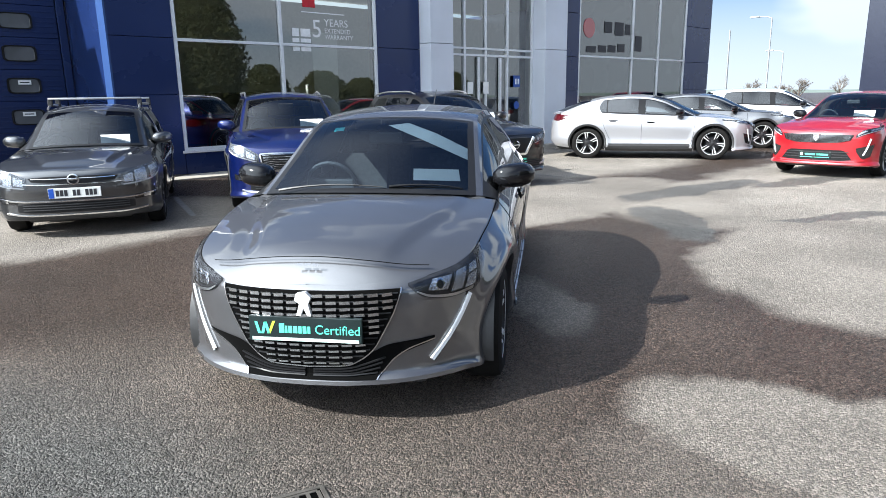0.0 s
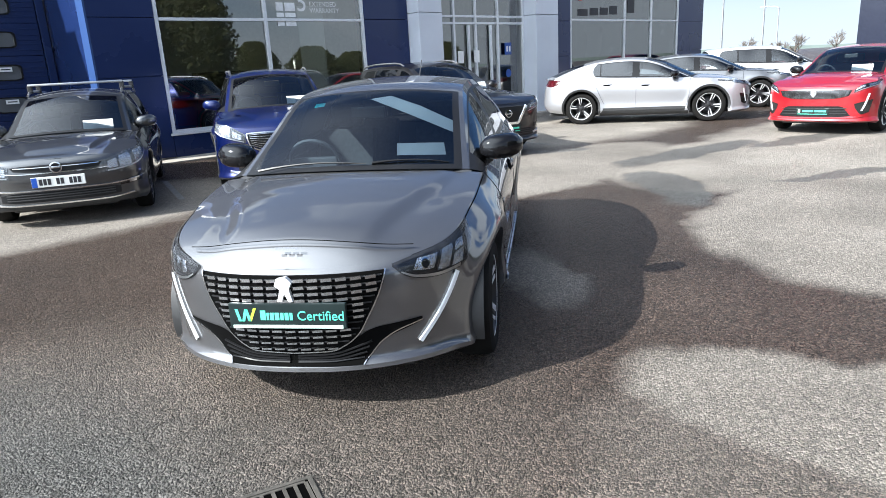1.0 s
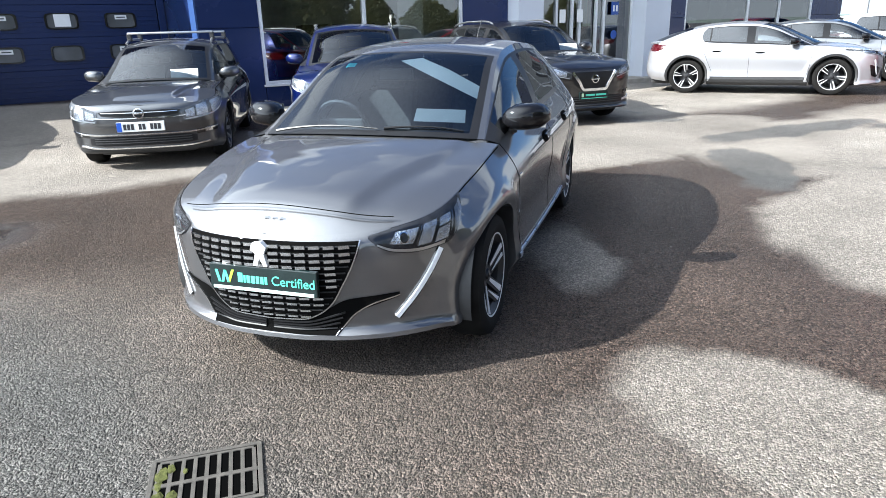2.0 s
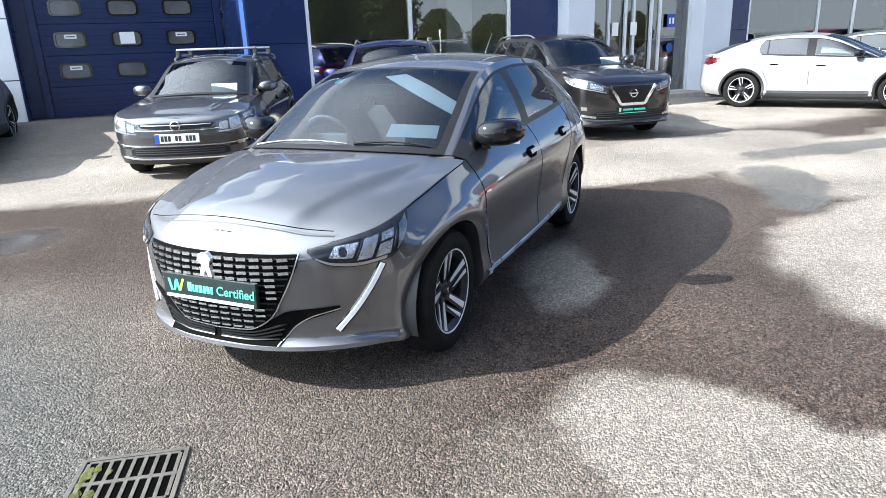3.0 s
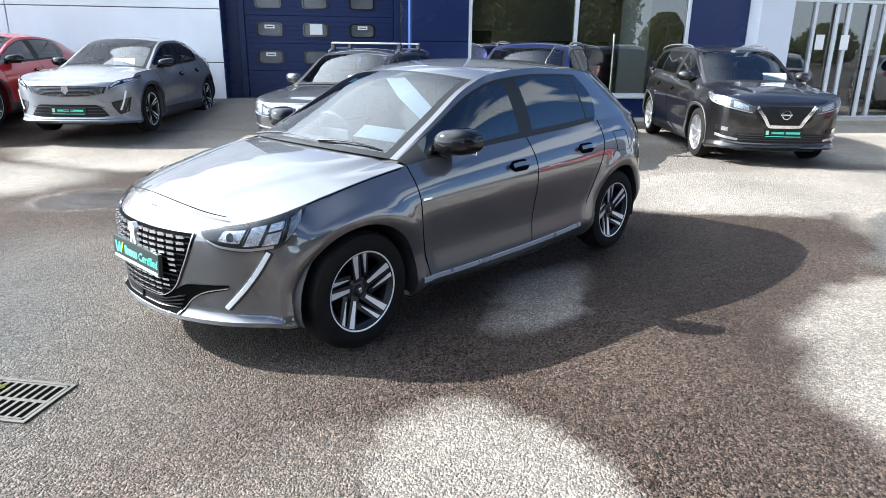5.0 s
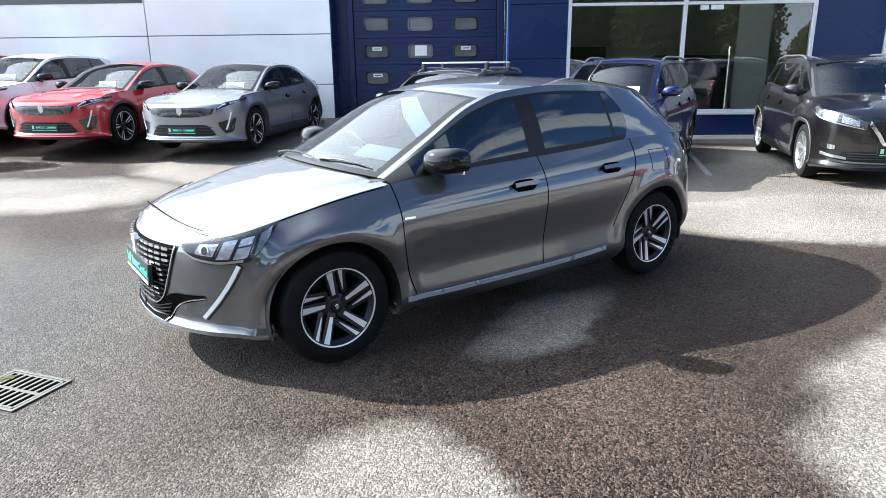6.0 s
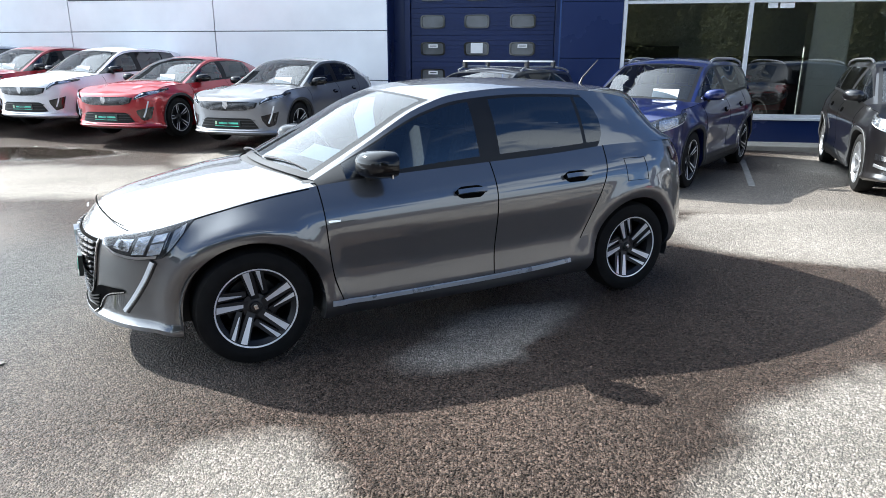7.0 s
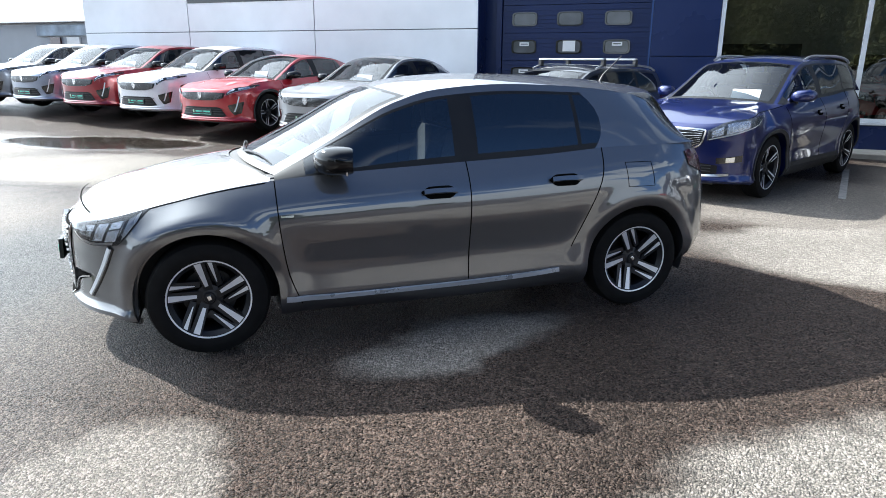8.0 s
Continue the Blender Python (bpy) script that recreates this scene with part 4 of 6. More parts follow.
    grey = nt.nodes.new("ShaderNodeValToRGB")
    grey.color_ramp.elements[0].color = (0.035, 0.034, 0.032, 1)
    grey.color_ramp.elements[1].color = (0.16, 0.155, 0.145, 1)
    nt.links.new(chip, grey.inputs["Fac"])
    wet = nt.nodes.new("ShaderNodeMix")
    wet.data_type = "RGBA"
    nt.links.new(damp, wet.inputs["Factor"])
    nt.links.new(base.outputs["Color"], wet.inputs["A"])
    nt.links.new(grey.outputs["Color"], wet.inputs["B"])
    nt.links.new(wet.outputs["Result"], mx.inputs["A"])
    nt.links.new(lite.outputs["Color"], mx.inputs["B"])
    # large tone drift and stains
    tone = nt.nodes.new("ShaderNodeMapRange")
    tone.inputs["From Min"].default_value, tone.inputs["From Max"].default_value = 0.3, 0.7
    tone.inputs["To Min"].default_value, tone.inputs["To Max"].default_value = 0.72, 1.22
    nt.links.new(big.outputs["Fac"], tone.inputs["Value"])
    mul = nt.nodes.new("ShaderNodeVectorMath")
    mul.operation = "SCALE"
    nt.links.new(mx.outputs["Result"], mul.inputs[0])
    nt.links.new(tone.outputs["Result"], mul.inputs["Scale"])
    dark = nt.nodes.new("ShaderNodeMix")
    dark.data_type = "RGBA"
    dark.inputs["B"].default_value = (0.030, 0.026, 0.022, 1)
    nt.links.new(math_node(nt, "MULTIPLY", pool, 0.8), dark.inputs["Factor"])
    nt.links.new(mul.outputs["Vector"], dark.inputs["A"])
    nt.links.new(dark.outputs["Result"], b.inputs["Base Color"])
    ro = math_node(nt, "ADD", 0.32, math_node(nt, "MULTIPLY", dry, 0.33))
    ro = math_node(nt, "ADD", ro, math_node(nt, "MULTIPLY", math_node(nt, "SUBTRACT", grain.outputs[1], 0.5), 0.22))
    ro = math_node(nt, "MULTIPLY", ro, math_node(nt, "SUBTRACT", 1.0, math_node(nt, "MULTIPLY", pool, 0.93)))
    nt.links.new(ro, b.inputs["Roughness"])
    nt.links.new(math_node(nt, "ADD", 0.09, math_node(nt, "MULTIPLY", pool, 0.48)), b.inputs["Specular IOR Level"])
    h = math_node(nt, "ADD", math_node(nt, "MULTIPLY", vo.outputs["Distance"], 0.6), math_node(nt, "MULTIPLY", vo2.outputs["Distance"], 0.8))
    st = math_node(nt, "MULTIPLY", math_node(nt, "SUBTRACT", 1.0, math_node(nt, "MULTIPLY", pool, 0.97)), 1.0)
    bp = node(nt, "ShaderNodeBump", Distance=0.016)
    bp.invert = True
    nt.links.new(st, bp.inputs["Strength"])
    nt.links.new(h, bp.inputs["Height"])
    nt.links.new(bp.outputs["Normal"], b.inputs["Normal"])
    return m


# x, y, radii, turn, softness of the dried, damp and pooled areas
DRY = [(3.38, 1.20, 0.58, 0.98, 14, 0.14, 0.72), (2.6, 1.2, 0.8, 0.8, 0, 0.5, 0.35), (7.1, 2.2, 2.15, 1.42, 8, 0.08, 0.82), (8.2, 6.5, 2.9, 1.25, 6, 0.08, 0.85), (13.5, 3.2, 4.8, 3.0, 0, 0.1, 1.0), (9.9, 4.6, 2.6, 1.7, 5, 0.1, 0.9), (1.6, 9.9, 3.4, 1.95, -6, 0.12, 0.9),
       (4.02, 3.55, 0.66, 0.30, 58, 0.25, 0.75), (6.6, 8.6, 2.6, 1.6, 0, 0.15, 0.6), (0.5, 13.6, 4.5, 1.9, 0, 0.15, 0.85), (12.5, 10.5, 5.0, 3.0, 0, 0.15, 1.0), (-2.8, 7.4, 2.6, 1.3, 10, 0.2, 0.9), (-9.0, 7.5, 4.0, 2.5, 0, 0.3, 1.0), (1.1, 3.2, 1.5, 1.8, 20, 0.5, 0.27), (-2.2, 3.0, 2.4, 2.6, 0, 0.3, 0.6), (5.4, 0.0, 1.0, 0.9, 0, 0.3, 0.5)]
DAMP = [(0.45, 3.2, 1.0, 1.8, 15, 0.5), (7.6, 4.5, 1.15, 0.36, 42, 0.12), (10.3, 5.5, 1.8, 0.40, -8, 0.12), (12.6, 4.6, 1.6, 0.28, -10, 0.12), (9.4, 3.0, 1.2, 0.14, -25, 0.12), (9.6, 7.6, 0.6, 0.20, -30, 0.2)]
POOLS = [(-5.3, 9.6, 2.2, 0.9, 8, 0.15), (-9.5, 9.2, 2.0, 0.5, 5, 0.15), (0.4, 6.6, 0.55, 0.45, 0, 0.5)]
TARMAC = tarmac()
xs = sorted({round(float(v), 3) for v in np.concatenate([np.linspace(-14, 28, 43), [-900, -300, -120, -60, -30, -20, 40, 60, 120, 300, 900]])})
ys = sorted({round(float(v), 3) for v in np.concatenate([np.linspace(-2, 18, 31), [-900, -300, -120, -60, -30, -12, -6, 30, 60, 120, 300, 900]])})
bm = bmesh.new()
grid(bm, [[Vector((x, y, ground_z(x, y))) for x in xs] for y in ys])
tagged(part("ground", bm, TARMAC, None, "", True), "damp brown tarmac yard with drying pale patches and puddles", "ground", kind="structure")

# ---------------------------------------------------------------- building
def cladding(name, color, rough=0.42):
    return surface(name, color, rough, 0.1, 0.08, 0.8, 0.03, 30, spec=0.4)


NAVY = cladding("navy_cladding", (0.009, 0.021, 0.082), 0.26)
NAVY_DOOR = cladding("navy_door_steel", (0.008, 0.019, 0.075), 0.30)
# navy made lighter: sunlight on the corner's left side is put into this colour
NAVY_EDGE_SUNLIT = cladding("navy_edge_sunlit_tone", (0.024, 0.058, 0.17), 0.45)
WHITE_CLAD = cladding("white_cladding", (0.86, 0.87, 0.88), 0.45)
SILVER_CLAD = cladding("silver_grey_cladding", (0.58, 0.61, 0.67), 0.4)
ALU = surface("white_aluminium_frame", (0.66, 0.68, 0.70), 0.4, 0.3, 0.05)
PANE = glass("shop_glass", (0.60, 0.66, 0.63), 4.6)
INNER = surface("showroom_wall", (0.70, 0.69, 0.64), 0.8, 0, 0.06)
INNER_DARK = surface("showroom_dark_panel", (0.05, 0.05, 0.055), 0.6)
TILE = surface("showroom_floor_tile", (0.50, 0.49, 0.47), 0.25, 0, 0.06)
CONCRETE = surface("concrete_kerb", (0.30, 0.275, 0.235), 0.85, 0, 0.15, 6, 0.2, 60)
SIGN_BLUE = surface("blue_sign", (0.01, 0.06, 0.30), 0.4)
WHITE_VINYL = surface("white_vinyl", (0.75, 0.76, 0.76), 0.6)

YF, YW, YG, TOP = 13.37, 15.36, 15.80, 5.5
XF0, XF1 = 4.20, 26.4          # showroom front
XW0, XW1 = -11.6, 0.27         # white workshop wall


def structure(name, bm, mat, label, category="wall"):
    bmesh.ops.recalc_face_normals(bm, faces=bm.faces[:])
    return tagged(part(name, bm, mat), label, category, kind="structure")


# white workshop wall with shadow joints between its panels
wall = structure("wall_workshop", boxed(XW0, YW + 0.02, -0.1, XW1, YW + 0.40, TOP), surface("joint_shadow", (0.22, 0.23, 0.25), 0.8), "pale workshop wall behind its cladding panels")
zj = [0.0, 1.10, 2.21, 3.42, 4.6, TOP]
xj = [XW0, -7.88, -4.0, XW1]
for a, b in zip(xj, xj[1:]):
    for c, d in zip(zj, zj[1:]):
        part("panel", boxed(a + 0.012, YW - 0.04, c + 0.010, b - 0.012, YW + 0.018, d - 0.010, 0.006), WHITE_CLAD, wall, "white metal cladding panel")
part("window_band", boxed(-7.85, YW - 0.05, 2.93, -4.03, YW - 0.044 + 0.003, 3.75), GLOSS_BLACK, wall, "dark high window band")
part("corner_trim", boxed(XW1 - 0.010, YW - 0.045, 0.0, XW1 + 0.012, YG + 0.34, TOP), NAVY, wall, "navy reveal at the door")
# recessed navy bay with the sectional door
bay = structure("wall_bay", boxed(XW1 + 0.014, YG + 0.06, -0.1, XF0 + 0.004, YG + 0.35, TOP), NAVY, "navy clad wall round the workshop door")
door = tagged(new("workshop_door"), "closed navy sectional workshop door with small windows", "door", kind="structure")
DX0, DX1 = 0.72, 4.02
zrow = [0.32 + 0.60 * i for i in range(9)]
G_WIN = [1.23, 2.26, 3.31]
DOOR_PANE = surface("frosted_door_pane", (0.10, 0.105, 0.11), 0.18, 0.0, 0.25, 3, coat=0.4)
for i, (z0, z1) in enumerate(zip(zrow, zrow[1:])):
    bm = boxed(DX0, YG + 0.0, z0 + 0.004, DX1, YG + 0.05, z1 - 0.004, 0.006)
    for q in (0.18, 0.36, 0.5, 0.64, 0.82):
        box(bm, DX0 + 0.02, YG - 0.006, z0 + 0.60 * q - 0.012, DX1 - 0.02, YG + 0.004, z0 + 0.60 * q + 0.012, 0.004)
    sec = part("door_section", bm, NAVY_DOOR, door)
    if 1 <= i <= 4:
        for x in G_WIN:
            zc = z0 + 0.30
            bm = bmesh.new()
            ring = [(x + 0.290 * math.copysign(abs(math.cos(a)) ** 0.35, math.cos(a)), zc + 0.150 * math.copysign(abs(math.sin(a)) ** 0.35, math.sin(a))) for a in np.linspace(0, 2 * math.pi, 33)[:-1]]
            rows = [[Vector((x + (p[0] - x) * k, YG - d, zc + (p[1] - zc) * k)) for p in ring] for k, d in ((1, 0.004), (1, 0.022), (0.88, 0.022), (0.85, 0.008))]
            grid(bm, rows, True)
            fr = part("window_frame", bm, GLOSS_BLACK, sec, "", True, 30)
            bm = bmesh.new()
            bm.faces.new([bm.verts.new(p) for p in rows[3]])
            part("pane", bm, DOOR_PANE, sec, "dull plastic pane")
            if (i == 2 and abs(x - 2.26) > 0.1) or (i == 1 and abs(x - 2.26) > 0.1):
                part("notice", boxed(x - 0.10, YG - 0.026, zc + 0.02, x + 0.12, YG - 0.020, zc + 0.10), PAPER, sec, "small white notice")
                part("notice_print", boxed(x - 0.07, YG - 0.028, zc + 0.05, x + 0.09, YG - 0.0255, zc + 0.07), INK, sec)
            if i == 2 and abs(x - 2.26) < 0.1:
                part("notice", boxed(x - 0.13, YG - 0.032, zc - 0.10, x + 0.15, YG - 0.028, zc + 0.13), PAPER, sec, "white notice sheet")
for x in (DX0 - 0.16, DX1 + 0.02):
    part("door_jamb", boxed(x, YG - 0.03, 0.2, x + 0.14, YG + 0.055, TOP - 1.2, 0.01), NAVY, door)
part("door_head", boxed(DX0 - 0.16, YG - 0.03, zrow[-1], DX1 + 0.16, YG + 0.055, zrow[-1] + 0.3, 0.01), NAVY, door)

# showroom front: navy panels, frames, panes
GZ = 0.10
front = tagged(new("wall_showroom"), "navy clad showroom front with tall glazing", "wall", kind="structure")


def navy(x0, x1, z0=0.0, z1=TOP, joints=(1.6, 2.62, 3.9, 5.2)):
    zz = [z0] + [j for j in joints if z0 + 0.2 < j < z1 - 0.2] + [z1]
    part("panel_backing", boxed(x0 + 0.01, YF + 0.04, z0, x1 - 0.01, YF + 0.30, z1), NAVY, front)
    for a, b in zip(zz, zz[1:]):
        part("panel", boxed(x0 + 0.005, YF - 0.03, a + 0.005, x1 - 0.005, YF + 0.038, b - 0.005, 0.008), NAVY, front)


navy(XF0, 5.34)
part("corner_strip", boxed(XF0 - 0.03, YF - 0.035, 0.0, XF0 + 0.002, YF + 0.34, TOP), NAVY_EDGE_SUNLIT, front, "navy corner strip with sunlight put into its lighter blue")
part("side_return", boxed(XF0 + 0.012, YF + 0.345, 0.0, XF0 + 0.05, YG + 0.3, TOP), NAVY, front)
navy(5.34, 10.05, 0.0, 0.52)
navy(10.05, 11.35)
navy(16.75, 17.85)
navy(17.85, 24.5, 0.0, 0.52)
navy(24.5, XF1)
part("side_wall", boxed(XF1 - 0.3, YF + 0.31, 0, XF1, YF + 14, TOP), NAVY, front)


def glazing(name, x0, x1, z0, z1, ups, rails, label, y=YF):
    w = tagged(new(name), label, "window", kind="structure")
    fr = 0.035
    for x in [x0 + fr] + list(ups) + [x1 - fr]:
        part("mullion", boxed(x - fr, y - 0.02, z0, x + fr, y + 0.09, z1, 0.006), ALU, w)
    xs_ = [x0 + fr] + list(ups) + [x1 - fr]
    zs_ = [z0 + fr] + list(rails) + [z1 - fr]
    for z in zs_:
        for a, b in zip(xs_, xs_[1:]):
            part("transom", boxed(a + fr, y - 0.012, z - fr * 0.8, b - fr, y + 0.085, z + fr * 0.8, 0.005), ALU, w)
    for a, b in zip(xs_, xs_[1:]):
        for c, d in zip(zs_, zs_[1:]):
            bm = bmesh.new()
            t = random.uniform(-0.004, 0.004)
            bm.faces.new([bm.verts.new(p) for p in ((a + fr, y + 0.03, c + 0.028), (b - fr, y + 0.03 + t, c + 0.028), (b - fr, y + 0.03 + t, d - 0.028), (a + fr, y + 0.03, d - 0.028))])
            p = part("pane", bm, PANE, w, "clear shop window pane")
            p.visible_shadow = False
    return w


win1 = glazing("window_1", 5.34, 10.05, 0.54, 5.2, [7.58], [2.60], "tall two-bay showroom window with white frames")
part("sill", boxed(5.30, YF - 0.06, 0.50, 10.09, YF + 0.02, 0.545, 0.006), ALU, win1)
win2 = glazing("window_2", 17.85, 24.5, 0.54, 5.2, [20.9, 22.6], [2.66], "tall showroom window reflecting the yard")
navy(5.34, 10.05, 5.22, TOP)
navy(17.85, 24.5, 5.22, TOP)
# entrance in its silver-grey portal
portal = tagged(new("entrance_portal"), "silver-grey entrance portal with glass doors", "entrance", kind="structure")
for x0, x1 in ((11.36, 12.12), (15.72, 16.72)):
    for z0, z1 in ((0.0, 2.75), (2.76, TOP)):
        part("portal_panel", boxed(x0, YF - 0.42, z0, x1, YF + 0.32, z1, 0.012), SILVER_CLAD, portal)
part("portal_head", boxed(11.36, YF - 0.42, 5.4, 16.72, YF + 0.32, TOP - 0.01, 0.012), SILVER_CLAD, portal)
ent = glazing("window_3", 12.13, 15.71, 0.06, 5.38, [12.95, 13.75, 14.62], [2.55, 2.72], "glazed entrance screen with sliding doors", y=YF + 0.04)
for x in (13.45, 14.30):
    part("door_stile", boxed(x - 0.04, YF - 0.01, 0.06, x + 0.04, YF + 0.05, 2.5, 0.008), ALU, ent)
part("notice", boxed(14.85, YF - 0.002, 1.72, 15.12, YF + 0.012, 2.04), SIGN_BLUE, ent, "blue square door notice")
for x in (14.91, 15.02):
    part("notice_print", boxed(x, YF - 0.006, 1.80, x + 0.06, YF - 0.003, 1.95), WHITE_VINYL, ent)
bm = bmesh.new()
lathe(bm, [(0.001, 0.0), (0.11, 0.0), (0.11, 0.01)], 24)
o = part("notice_disc", bm, SIGN_BLUE, ent, "round dark blue sticker")
o.location = (14.98, YF - 0.004, 1.22)
for x in (13.02, 13.62):
    part("notice", boxed(x, YF - 0.004, 1.55, x + 0.20, YF + 0.008, 1.86), PAPER, ent, "white paper notice")
# window lettering
def letters(text, size, m, mat, parent, name="lettering"):
    cu = bpy.data.curves.new(name, "FONT")
    cu.body, cu.size, cu.extrude = text, size, 0.002
    tmp = bpy.data.objects.new(name, cu)
    me = bpy.data.meshes.new_from_object(tmp)
    bpy.data.objects.remove(tmp)
    me.materials.append(mat)
    o = new(name, me)
    o.matrix_basis = m
    o.parent = parent
    return o


for text, size, x, z in (("5", 0.52, 8.34, 2.78), ("YEARS", 0.22, 8.66, 3.02), ("EXTENDED", 0.135, 8.66, 2.88), ("WARRANTY", 0.135, 8.66, 2.75)):
    letters(text, size, pose(x, YF + 0.02, z, 90, 0, 0), WHITE_VINYL, win1)
for x, z, w_, h_ in ((7.86, 2.78, 0.16, 0.16), (8.06, 2.78, 0.24, 0.16), (7.86, 2.66, 0.16, 0.08), (8.06, 2.66, 0.24, 0.08), (7.86, 2.48, 0.16, 0.09), (8.06, 2.48, 0.24, 0.09)):
    part("vinyl_block", boxed(x, YF + 0.012, z, x + w_, YF + 0.026, z + h_), WHITE_VINYL, win1)
part("vinyl_disc", boxed(8.15, YF + 0.012, 3.38, 8.45, YF + 0.026, 3.62, 0.005), surface("red_vinyl", (0.45, 0.01, 0.02), 0.5), win1)
part("vinyl_rule", boxed(8.1, YF + 0.014, 3.27, 9.2, YF + 0.024, 3.29), WHITE_VINYL, win1)

bm = bmesh.new()
lathe(bm, [(0.001, 0.0), (0.30, 0.0), (0.30, 0.012)], 28)
o = part("vinyl_disc", bm, DARKRED_PAINT, win2, "dark red round vinyl")
o.location = (18.42, YF + 0.015, 3.52)
for x, z, w_, h_ in ((19.25, 3.42, 0.42, 0.34), (19.85, 3.36, 0.5, 0.42), (20.45, 3.4, 0.3, 0.34), (18.3, 2.78, 0.5, 0.2), (18.95, 2.8, 0.42, 0.22), (19.5, 2.82, 0.42, 0.22), (20.05, 2.84, 0.4, 0.26), (21.1, 2.9, 0.4, 0.5)):
    part("vinyl_block", boxed(x, YF + 0.012, z, x + w_, YF + 0.026, z + h_, 0.004), INK, win2)
# inside of the showroom
structure("floor", boxed(XF0 + 0.05, YF + 0.32, -0.05, XF1 - 0.32, YF + 12, 0.09), TILE, "pale showroom floor tiles", "floor")
structure("wall_inner", boxed(XF0 + 0.05, YF + 12.02, -0.05, XF1 - 0.32, YF + 12.3, TOP - 0.2), INNER, "plain showroom back wall")
structure("wall_inner_side", boxed(XF0 + 0.02, YG + 0.36, 0.0, XF0 + 0.25, YF + 12, TOP - 0.2), INNER, "plain showroom side wall")
structure("ceiling", boxed(XF0 + 0.02, YF + 0.05, TOP, XF1, YF + 12.3, TOP + 0.2), INNER, "showroom roof and ceiling", "ceiling")
for x0, x1, y0, z0, z1, m_, nm, lab in ((9.0, 9.7, 1.1, 0.1, 3.0, PAPER, "display_board", "tall white display board inside the window"), (8.6, 11.0, 6.0, 0.1, 1.7, INNER_DARK, "reception_counter", "dark reception counter in the showroom"), (5.6, 7.6, 8.0, 0.1, 2.0, INNER_DARK, "wall_unit", "dark storage unit in the showroom"), (18.6, 21.0, 5.0, 0.1, 1.4, INNER_DARK, "reception_counter", "dark sales counter in the showroom")):
    bm = boxed(x0, YF + y0, z0, x1, YF + y0 + 0.4, z1, 0.02)
    tagged(part(nm, bm, m_), lab, nm.replace("_", " "))
# paving strip along the front
kerb = boxed(XF0 + 0.0, YF - 0.75, -0.05, XF1, YF - 0.035, 0.10, 0.015)
structure("pavement", kerb, CONCRETE, "pale concrete strip along the showroom", "pavement")
# worn bay lines between the cars by the showroom
LINE = surface("worn_white_line", (0.21, 0.20, 0.19), 0.8, 0, 0.4, 14)
for x0, y0, x1, y1 in ((6.78, 8.9, 7.25, 11.4), (3.72, 9.16, 4.2, 11.0), (10.2, 8.2, 10.6, 11.2)):
    bm = bmesh.new()
    d = Vector((x1 - x0, y1 - y0, 0))
    nrm = Vector((d.y, -d.x, 0)).normalized() * 0.04
    rows = []
    for f in np.linspace(0, 1, 9):
        p = Vector((x0, y0, 0)) + d * f
        rows.append([Vector((q.x, q.y, ground_z(q.x, q.y) + 0.005)) for q in (p - nrm, p + nrm)])
    grid(bm, rows)
    tagged(part("bay_line", bm, LINE), "worn white parking bay line on the tarmac", "road marking", kind="structure")


# ---------------------------------------------------------------- the grey hatchback
CAR_AT = pose(3.350, 4.313, 0, 0, 0, -141.6)
car, sh = build_car("hatchback", HATCH, CAR_AT, GREY_PAINT, "gunmetal grey five-door hatchback parked on damp tarmac", mirror_mat=MIRROR_BLACK)
UY, UX = sh.uy, sh.ux
LAMP_HOUSING = surface("lamp_housing", (0.035, 0.036, 0.040), 0.2, 0.3, 0.3, 30)
REFLECTOR = surface("lamp_reflector", (0.66, 0.68, 0.72), 0.14, 0.95, 0.2, 40, 0.8, 70)
# grille: a dark shield with rows of short bright dashes
edge = curve_of([(0.300, 0.02), (0.322, 0.17), (0.345, 0.235), (0.40, 0.30), (0.47, 0.340), (0.56, 0.385), (0.62, 0.415), (0.668, 0.425)])
for s in (1, -1):
    bm = bmesh.new()
    rows = []
    for z in np.linspace(0.318, 0.664, 14):
        row = [sh.on(UY(edge(z) * f), z, 0.005, s) for f in np.linspace(0, 1, 12)]
        rows.append(row if s > 0 else row[::-1])
    grid(bm, rows)
    part("grille", bm, SEAM, car, "black shield grille", True)
    part("grille_edge", ribbon(sh, [(UY(0.425), 0.666), (UY(edge(0.56)), 0.56), (UY(edge(0.47)), 0.47), (UY(edge(0.40)), 0.40), (UY(edge(0.345)), 0.345), (UY(0.17), 0.322), (0.0, 0.316)], 0.007, 0.008, s, 30, 0.005), DARK_CHROME, car, "thin satin grille edge")
dash_me = None
